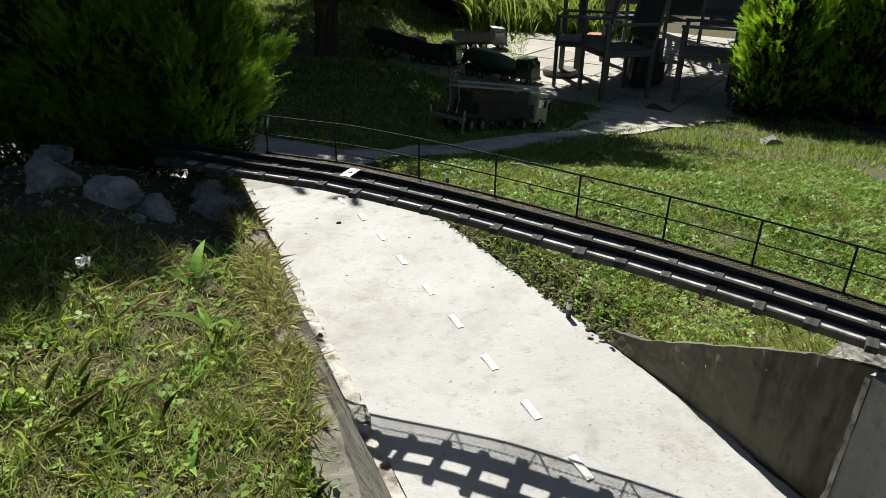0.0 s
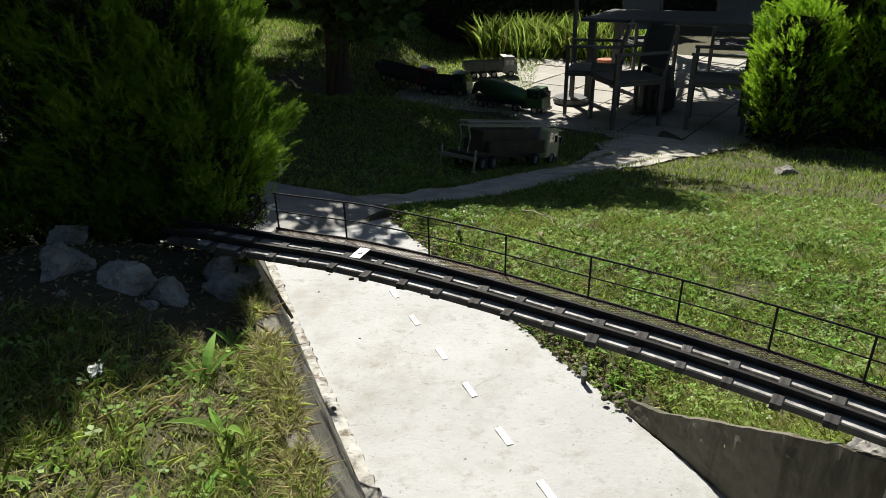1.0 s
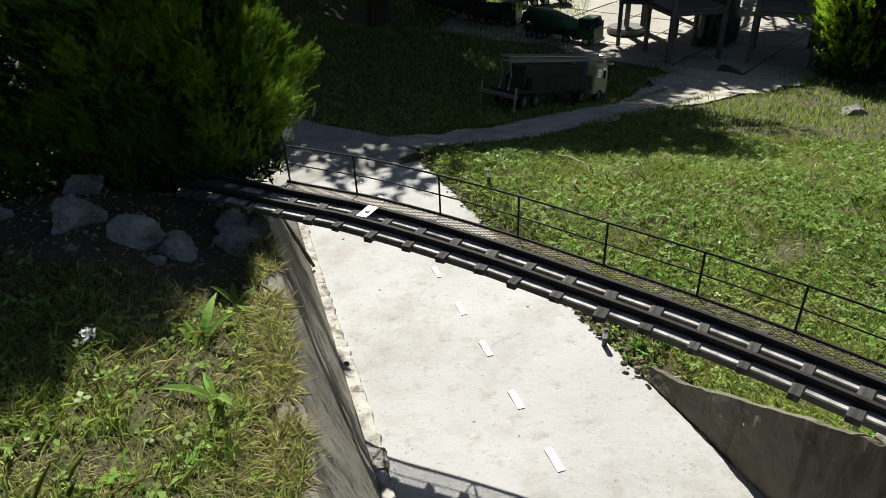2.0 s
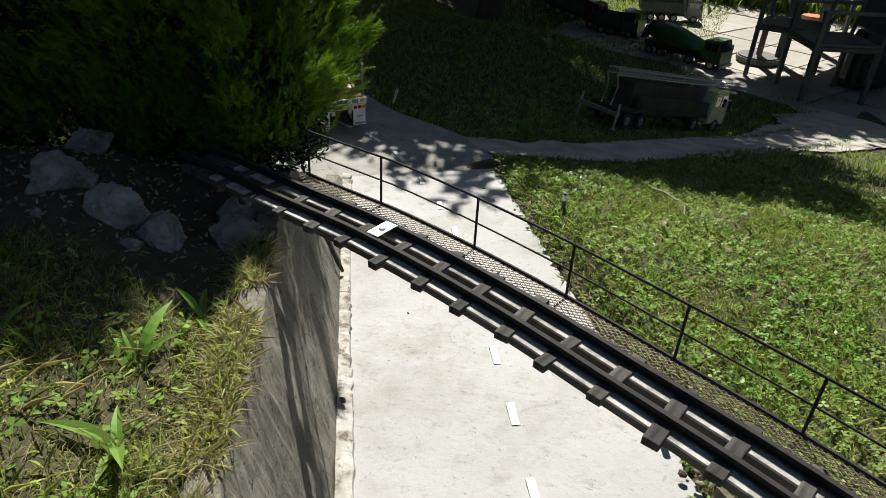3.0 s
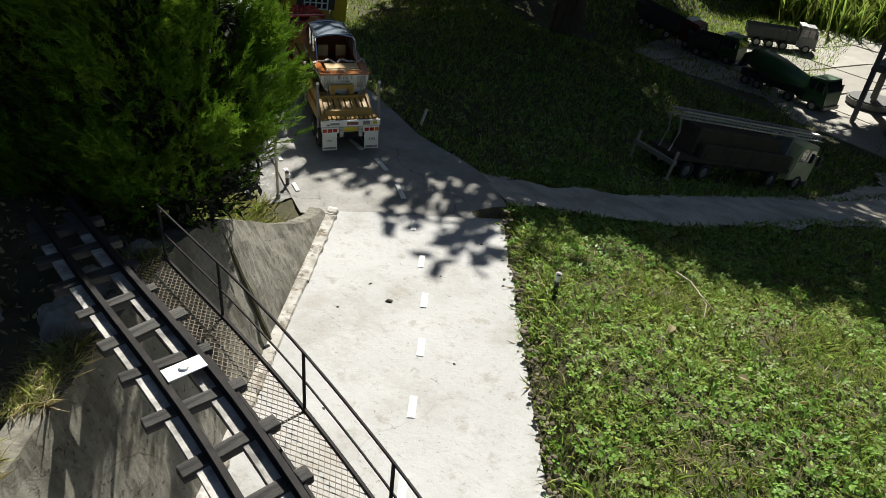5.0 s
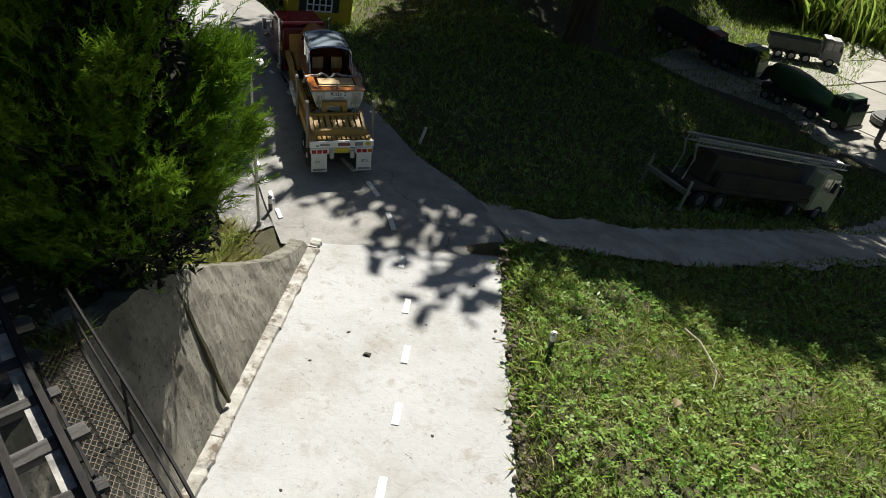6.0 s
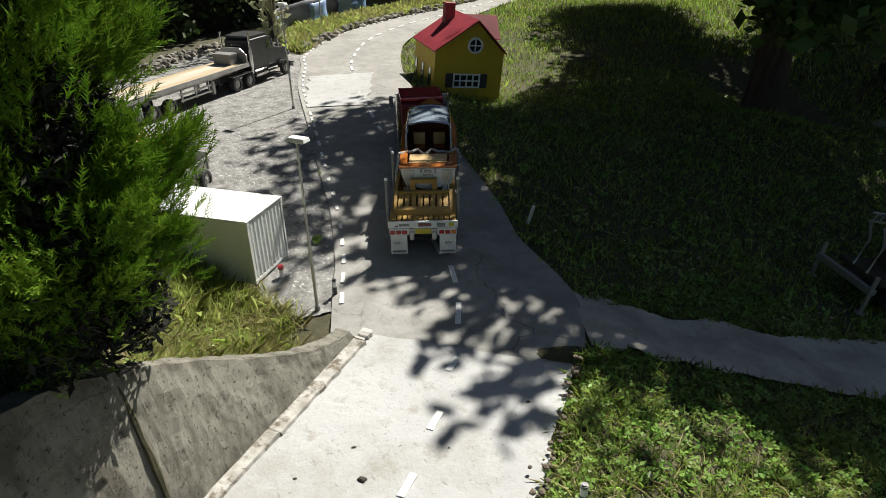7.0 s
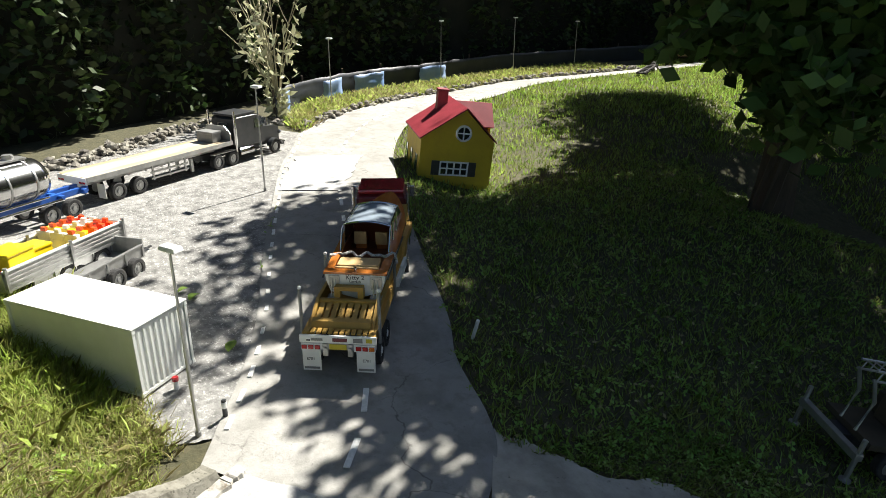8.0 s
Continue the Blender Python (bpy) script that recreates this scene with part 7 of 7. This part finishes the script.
def build_tarp():
    t = thing("tarpaulin_fence", pose(0, 0, 0), "low black and blue tarpaulin fence beyond the verge", "fence")

    def sheet(a, b, mat_, h0, h1, name, off):
        bm = bmesh.new()
        rows = []
        for i in range(a, b + 1):
            p, d = TARP[i], (TARP[min(i + 1, 90)] - TARP[max(i - 1, 0)]).normalized()
            s = Vector((d.y, -d.x, 0))
            row = []
            for k in range(7):
                f = k / 6
                o = off + 0.018 * noise.noise((i * 0.9, f * 3, off * 50))
                q = p + s * o
                row.append(bm.verts.new((q.x, q.y, ground_z(p.x, p.y) - 0.02 + h0 + (h1 - h0) * f + 0.012 * noise.noise((i * 0.4, 3, f)))))
            rows.append(row)
        for p, q in zip(rows, rows[1:]):
            for k in range(6):
                bm.faces.new((p[k], p[k + 1], q[k + 1], q[k]))
        ob = part(name, bm, mat_, t, smooth=True)
        md = ob.modifiers.new("thickness", "SOLIDIFY")
        md.thickness = 0.003
    sheet(0, 90, M_BLACKTARP, 0.0, 0.20, "black_sheet", 0.0)
    for a, b in ((9, 12), (22, 26), (29, 36), (44, 49)):
        sheet(a, b, M_BLUETARP, 0.02, 0.175, "blue_sheet", 0.025)
    for i in range(0, 91, 9):
        p = TARP[i]
        bm = bmesh.new()
        rod(bm, (p.x - 0.02, p.y, ground_z(p.x, p.y) - 0.03), (p.x - 0.02, p.y, ground_z(p.x, p.y) + 0.22), 0.008, 8)
        part("post", bm, M_BARK, t)


build_tarp()


def tall_plant(x, y, h, seed):
    """A tall half-dry garden plant: stiff stems, forked tips with seed heads, drooping pale leaves."""
    rnd = random.Random(seed)
    nr = np.random.default_rng(seed)
    t = thing("tall_plant", pose(x, y, ground_z(x, y)), "tall half-dry garden plant with seed heads and pale leaves", "plant")
    tips, lv = [], []
    for k in range(13):
        a, spread = rnd.uniform(0, math.tau), rnd.uniform(0.10, 0.42)
        top = h * rnd.uniform(0.65, 1.05)
        pts = [Vector((math.cos(a) * spread * f * f, math.sin(a) * spread * f * f, top * f)) for f in steps(0, 1, 6)]
        bm = bmesh.new()
        tube(bm, pts, [0.006, 0.0055, 0.005, 0.0045, 0.004, 0.003, 0.0022], 6)
        for _ in range(4):
            b = rnd.uniform(0, math.tau)
            p = pts[rnd.choice((3, 4, 5))]
            q = p + Vector((math.cos(b) * 0.07, math.sin(b) * 0.07, rnd.uniform(0.08, 0.16)))
            tube(bm, [p, (p + q) / 2 + Vector((0, 0, -0.008)), q], [0.003, 0.0025, 0.002], 5)
            tips.append(q)
        tips.append(pts[-1])
        part("stem", bm, M_STEM, t)
        for i in range(24):
            f = rnd.uniform(0.05, 0.88) ** 1.6
            p = pts[0].lerp(pts[-1], f)
            lv.append((p.x + rnd.gauss(0, 0.025), p.y + rnd.gauss(0, 0.025), p.z))
    bm = bmesh.new()
    bmesh.ops.create_icosphere(bm, subdivisions=1, radius=0.011)
    head = part("seed_head", bm, M_STEM, t, m=pose(*tips[0]))
    for q in tips[1:]:
        ob = new("seed_head", head.data)
        ob.parent = t
        ob.matrix_basis = pose(*q)
    soup("leaves", leaves(np.array(lv), 0.075, nr, up=-0.7, aspect=0.36), 4, M_PALELEAF, t)


tall_plant(-3.85, 1.76, 0.95, 5)


# ---- the shaded side: parked trucks and the patio ----
def rigid_truck(name, m, L, cab_mat, kind, label, rims=M_ALU):
    """A forward-control truck, rear at x = 0: chassis, cab, wheels and a body of one of several kinds."""
    t = thing(name, m, label, "model truck")
    part("chassis", boxes((0.0, L - 0.04, -0.035, 0.035, 0.048, 0.075), bevel=0.003), M_DARK, t)
    cab = bmesh.new()
    c0 = L - 0.155
    prism(cab, [(c0, 0.045), (c0, 0.205), (c0 + 0.015, 0.215), (L - 0.035, 0.215), (L - 0.006, 0.135), (L, 0.045)], -0.086, 0.086)
    bmesh.ops.bevel(cab, geom=[e for e in cab.edges if abs(e.verts[0].co.y - e.verts[1].co.y) < 1e-6 and abs(e.verts[0].co.y) > 0.08], offset=0.006, segments=2, affect="EDGES")
    body = part("cab", cab, cab_mat, t)
    for y in (-1, 1):
        for x0, x1 in ((c0 + 0.020, c0 + 0.060), (c0 + 0.070, L - 0.040)):
            part("side_window", boxes((x0, x1, min(y * 0.0858, y * 0.0875), max(y * 0.0858, y * 0.0875), 0.135, 0.195), bevel=0.0006), M_GLASS, body)
        bm = boxes((L - 0.030, L - 0.020, min(y * 0.098, y * 0.112), max(y * 0.098, y * 0.112), 0.130, 0.175), bevel=0.002)
        rod(bm, (L - 0.025, y * 0.084, 0.172), (L - 0.025, y * 0.100, 0.172), 0.0015, 6)
        part("mirror", bm, M_DARK, body)
    bm = bmesh.new()
    vs = [bm.verts.new(c) for c in ((L - 0.0075, -0.074, 0.143), (L - 0.0075, 0.074, 0.143), (L - 0.031, 0.072, 0.205), (L - 0.031, -0.072, 0.205))]
    bm.faces.new(vs)
    bmesh.ops.translate(bm, vec=(0.003, 0, 0.001), verts=bm.verts)
    w = part("windscreen", bm, M_GLASS, body)
    w.modifiers.new("thickness", "SOLIDIFY").thickness = 0.001
    part("bumper", boxes((L - 0.004, L + 0.010, -0.086, 0.086, 0.025, 0.050), bevel=0.003), M_GREY, t)
    for x in (0.08, 0.185, L - 0.26, L - 0.075):
        for y in (-0.074, 0.074):
            wheel(t, x, y, 0.036, 0.026, rims)
    if kind == "crane":
        part("deck", boxes((0.0, c0 - 0.012, -0.086, 0.086, 0.0755, 0.092), bevel=0.002), M_OLIVE, t)
        for y in (-0.086, 0.062):
            locker = part("locker", boxes((0.12, c0 - 0.03, y, y + 0.024, 0.0925, 0.150), bevel=0.002), M_OLIVE, t)
            for x in steps(0.14, c0 - 0.16, 3):
                part("locker_door", boxes((x, x + 0.09, y - 0.0015 if y < 0 else y + 0.0242, y - 0.0002 if y < 0 else y + 0.0255, 0.098, 0.145), bevel=0.0005), M_OLIVE, locker)
        part("superstructure", boxes((0.10, c0 - 0.10, -0.050, 0.050, 0.0925, 0.205), bevel=0.006), M_OLIVE, t)
        boom = bmesh.new()
        for y in (-0.028, 0.028):
            for z in (0.225, 0.250):
                rod(boom, (-0.02, y, z), (L + 0.06, y, z), 0.0035, 6)
        for k in range(42):
            x = -0.01 + k * (L + 0.06) / 42
            for y in (-0.028, 0.028):
                rod(boom, (x, y, 0.225), (x + 0.008, y, 0.250), 0.0018, 5)
            rod(boom, (x, -0.028, 0.250), (x, 0.028, 0.250), 0.0018, 5)
        part("lattice_boom", boom, M_ALU, t)
        bm = bmesh.new()
        for y in (-0.028, 0.028):
            tube(bm, [(0.0, y, 0.090), (0.012, y, 0.17), (-0.015, y, 0.228)], 0.0045, 6)
        part("mast", bm, M_ALU, t)
        part("boom_rest", boxes((c0 - 0.025, c0 - 0.013, -0.04, 0.04, 0.0925, 0.222), bevel=0.002), M_GREY, t)
        rear = part("outrigger_beam", boxes((-0.05, -0.030, -0.115, 0.115, 0.060, 0.078), bevel=0.002), M_ALU, t)
        for y in (-0.108, 0.108):
            bm = bmesh.new()
            rod(bm, (-0.04, y, 0.0), (-0.04, y, 0.115), 0.006, 8)
            cyl(bm, 0.014, 0.005, pose(-0.04, y, 0.003), 12)
            part("jack", bm, M_ALU, rear)
        part("rear_arm", boxes((-0.031, 0.0, -0.03, 0.03, 0.055, 0.075), bevel=0.002), M_DARK, t)
    elif kind == "tipper":
        bm = bmesh.new()
        prism(bm, [(-0.01, 0.085), (-0.03, 0.175), (c0 - 0.01, 0.175), (c0 - 0.01, 0.085)], -0.085, 0.085)
        top = [f for f in bm.faces if f.normal.z > 0.9]
        bmesh.ops.inset_region(bm, faces=top, thickness=0.006)
        bmesh.ops.translate(bm, vec=(0, 0, -0.07), verts=list({v for f in top for v in f.verts}))
        tub = part("tipping_tub", bm, M_GREYGREEN, t)
        for x in steps(0.02, c0 - 0.04, 6):
            for y in (-1, 1):
                part("rib", boxes((x, x + 0.008, min(y * 0.0853, y * 0.090), max(y * 0.0853, y * 0.090), 0.087, 0.172), bevel=0.001), M_GREYGREEN, tub)
        part("canopy", boxes((c0 - 0.008, c0 + 0.05, -0.080, 0.080, 0.2165, 0.224), bevel=0.002), M_WHITE, t)
    else:
        bm = bmesh.new()
        prof = [(0.02, 0.035), (0.03, 0.060), (0.16, 0.088), (0.28, 0.085), (c0 - 0.03, 0.050)]
        seg = 20
        rings = [[bm.verts.new((x, math.cos(k * math.tau / seg) * r, 0.175 - 0.12 * (x - 0.1) + math.sin(k * math.tau / seg) * r)) for k in range(seg)] for x, r in prof]
        for a, b in zip(rings, rings[1:]):
            for k in range(seg):
                bm.faces.new((a[k], a[(k + 1) % seg], b[(k + 1) % seg], b[k]))
        bm.faces.new(rings[0][::-1])
        bm.faces.new(rings[-1])
        bmesh.ops.recalc_face_normals(bm, faces=bm.faces)
        part("mixer_drum", bm, M_GREEN, t, smooth=True)
        part("drum_stand", boxes((0.01, c0 - 0.02, -0.06, 0.06, 0.0755, 0.105), bevel=0.003), M_DARK, t)
        bm = bmesh.new()
        prism(bm, [(-0.05, 0.10), (-0.02, 0.20), (0.03, 0.225), (0.035, 0.19), (-0.02, 0.10)], -0.03, 0.03)
        part("chute", bm, M_DARK, t)
    return t


def parked(x, y, heading, ahead=0.4):
    """A pose on the sloping ground."""
    c, s = math.cos(radians(heading)), math.sin(radians(heading))
    z0, z1 = ground_z(x, y), ground_z(x + c * ahead, y + s * ahead)
    return pose(x, y, z0 + 0.012, 0, -math.degrees(math.atan2(z1 - z0, ahead)), heading)


PZ_TOP = -0.402
rigid_truck("crane_truck", parked(-0.133, 1.99, 62.5, 0.8), 0.89, M_CREAM, "crane", "cream and dark grey model crane truck with a lattice boom")
rigid_truck("mixer_truck", parked(-0.44, 4.74, -24, 0.6), 0.70, M_GREEN, "mixer", "dark green model concrete mixer truck in the shade")
rigid_truck("tipper_truck", pose(-0.75, 5.97, PZ_TOP, 0, 0, 19), 0.56, M_GREY, "tipper", "grey-green four-axle model tipper truck on the patio")
rigid_truck("tipper_truck", parked(-1.55, 5.35, -8, 0.6), 0.60, M_MAROON, "tipper", "dark red model tipper truck deep in the shade")
rigid_truck("tipper_truck", parked(-0.98, 5.20, -12, 0.4), 0.42, M_GREEN, "tipper", "small green model tipper in deep shade")

PAT = pose(0.55, 4.02, -0.425, 0, 0, -26)
patio = tagged(place(new("patio"), PAT), "pale concrete slab patio, half in shade", "patio", kind="structure")
rnd = random.Random(77)
for i in range(10):
    for j in range(8):
        a, b = -2.25 + i * 0.5, -0.15 + j * 0.5
        bm = bmesh.new()
        g = 0.008
        box(bm, a + g, a + 0.5 - g, b + g, b + 0.5 - g, -0.04, rnd.uniform(0.018, 0.024), bevel=0.004)
        part("slab", bm, M_PATIO, patio)


def build_chair(m, label):
    """A low-backed metal armchair, facing +x."""
    t = thing("garden_chair", m, label, "chair", "chairs round the patio table")
    part("seat", boxes((-0.23, 0.23, -0.22, 0.22, 0.385, 0.405), bevel=0.008), M_FURN, t)
    part("seat_frame", boxes((-0.235, 0.235, -0.225, 0.225, 0.355, 0.3845), bevel=0.006), M_FURN, t)
    for x, y in ((-0.22, -0.21), (-0.22, 0.21), (0.215, -0.21), (0.215, 0.21)):
        top = 0.60 if x > 0 else 0.355
        part("leg", boxes((x - 0.016, x + 0.016, y - 0.016, y + 0.016, 0.0, top), bevel=0.003), M_FURN, t)
    for y in (-0.205, 0.205):
        bm = bmesh.new()
        tube(bm, [(-0.225, y, 0.40), (-0.25, y, 0.62), (-0.29, y, 0.80)], 0.015, 8)
        part("back_post", bm, M_FURN, t)
    bm = bmesh.new()
    prism(bm, [(-0.238, 0.47), (-0.300, 0.80), (-0.288, 0.805), (-0.224, 0.47)], -0.19, 0.19)
    part("backrest", bm, M_FURN, t)
    for y in (-0.215, 0.215):
        part("armrest", boxes((-0.26, 0.24, y - 0.024, y + 0.024, 0.6005, 0.622), bevel=0.006), M_FURN, t)


PZ = -0.400
build_chair(pose(0.58, 4.55, PZ, 0, 0, 172) @ Matrix.Scale(0.92, 4), "dark grey metal armchair at the patio's edge")
build_chair(pose(0.83, 4.18, PZ, 0, 0, 205) @ Matrix.Scale(0.92, 4), "dark grey metal armchair turned towards the lawn")
build_chair(pose(1.52, 4.15, PZ, 0, 0, 168) @ Matrix.Scale(0.92, 4), "dark grey metal armchair close to the conifer")
build_chair(pose(1.15, 6.1, PZ, 0, 0, -75), "dark grey metal armchair beyond the table")
build_chair(pose(1.95, 5.85, PZ, 0, 0, -100), "dark grey metal armchair beyond the table")
tb = thing("patio_table", pose(1.30, 5.05, PZ, 0, 0, -20), "large dark garden table in the shade", "table")
part("tabletop", boxes((-0.75, 0.75, -0.45, 0.45, 0.70, 0.73), bevel=0.01), M_FURN, tb)
for x in (-0.66, 0.66):
    for y in (-0.37, 0.37):
        part("leg", boxes((x - 0.03, x + 0.03, y - 0.03, y + 0.03, 0.0, 0.70), bevel=0.004), M_FURN, tb)
pp = thing("parasol_pole", pose(0.40, 4.88, PZ), "slim dark parasol pole standing on the patio", "parasol")
bm = bmesh.new()
rod(bm, (0, 0, 0.03), (0, 0, 2.1), 0.019, 12)
part("pole", bm, M_FURN, pp)
bm = bmesh.new()
cyl(bm, 0.16, 0.05, pose(0, 0, 0.025), 24, bevel=0.01)
part("foot", bm, M_FURN, pp)
bp = thing("backpack", pose(1.10, 4.55, PZ, 0, 0, 30), "black backpack standing under the chairs", "bag")
bm = bmesh.new()
box(bm, -0.15, 0.15, -0.10, 0.10, 0.0, 0.40, bevel=0.06, taper=0.8)
part("bag", bm, M_DARK, bp)
part("front_pocket", boxes((-0.10, 0.10, -0.15, -0.095, 0.05, 0.22), bevel=0.02), M_DARK, bp)
fp = thing("flower_pot", pose(0.75, 6.35, PZ) @ Matrix.Scale(0.6, 4), "terracotta flower pot on the patio", "pot")
bm = bmesh.new()
cyl(bm, 0.11, 0.22, pose(0, 0, 0.11), 20, r2=0.15, bevel=0.006)
part("pot", bm, M_TERRA, fp)
bm = bmesh.new()
cyl(bm, 0.165, 0.04, pose(0, 0, 0.235), 20, bevel=0.008)
part("rim", bm, M_TERRA, fp)


def build_reeds():
    nr = np.random.default_rng(9)
    t = thing("tall_grasses", pose(0, 0, 0), "sunlit clump of long arching grass behind the patio", "grass", kind="stuff")
    n = 2600
    x = nr.uniform(-0.9, 1.3, n)
    y = 7.75 - 0.20 * x + nr.normal(size=n) * 0.22
    soup("blades", blades(np.stack([x, y, np.full(n, -0.42)], 1), 0.55, 0.022, nr, 0.7), 5, M_GRASS, t)


build_reeds()


# ---- the far end of the garden ----
def build_trestle():
    """A short raised length of model track on splayed legs, beyond the asphalt road."""
    line = through_points([(-4.46, 5.72, 0), (-4.60, 5.95, 0), (-4.78, 6.22, 0), (-5.02, 6.50, 0), (-5.32, 6.75, 0)], 24)
    base = ground_z(-4.8, 6.2)
    t = thing("raised_track", pose(0, 0, base), "short raised model railway track on splayed legs", "model railway")

    def edge(off, z):
        out = []
        for i, p in enumerate(line):
            d = (line[min(i + 1, 24)] - line[max(i - 1, 0)]).normalized()
            out.append((p.x - d.y * off, p.y + d.x * off, z + 0.055 * i / 24))
        return out
    for off in (-0.035, 0.035):
        bm = bmesh.new()
        tube(bm, edge(off, 0.055), 0.009, 6)
        part("rail", bm, M_STEEL, t)
    for i in range(1, 24, 2):
        bm = bmesh.new()
        rod(bm, edge(-0.055, 0.045)[i], edge(0.055, 0.045)[i], 0.009, 6)
        part("sleeper", bm, M_SLEEPER, t)
    for i in (3, 9, 15, 21):
        for s in (-1, 1):
            bm = bmesh.new()
            top, foot = edge(s * 0.03, 0.04)[i], edge(s * 0.075, -0.02)[i]
            rod(bm, (foot[0], foot[1], -0.03), top, 0.010, 6)
            part("leg", bm, M_BEAM, t)


build_trestle()


def build_plank_stack():
    t = thing("plank_stack", pose(-5.45, 7.75, ground_z(-5.45, 7.75), 0, 0, 62), "stack of pale sawn planks on bearers, in the sun", "planks")
    rnd = random.Random(3)
    for x in (-0.18, 0.18):
        part("bearer", boxes((x - 0.03, x + 0.03, -0.16, 0.16, -0.02, 0.065), bevel=0.003), M_BARK, t)
    for row in range(3):
        for k in range(4):
            a, y = rnd.uniform(-0.03, 0.03), -0.15 + k * 0.078
            part("plank", boxes((-0.30 + a, 0.30 + a, y, y + 0.066, 0.066 + row * 0.027, 0.090 + row * 0.027), bevel=0.002), M_WHITE if row == 2 else M_PINE, t)


build_plank_stack()
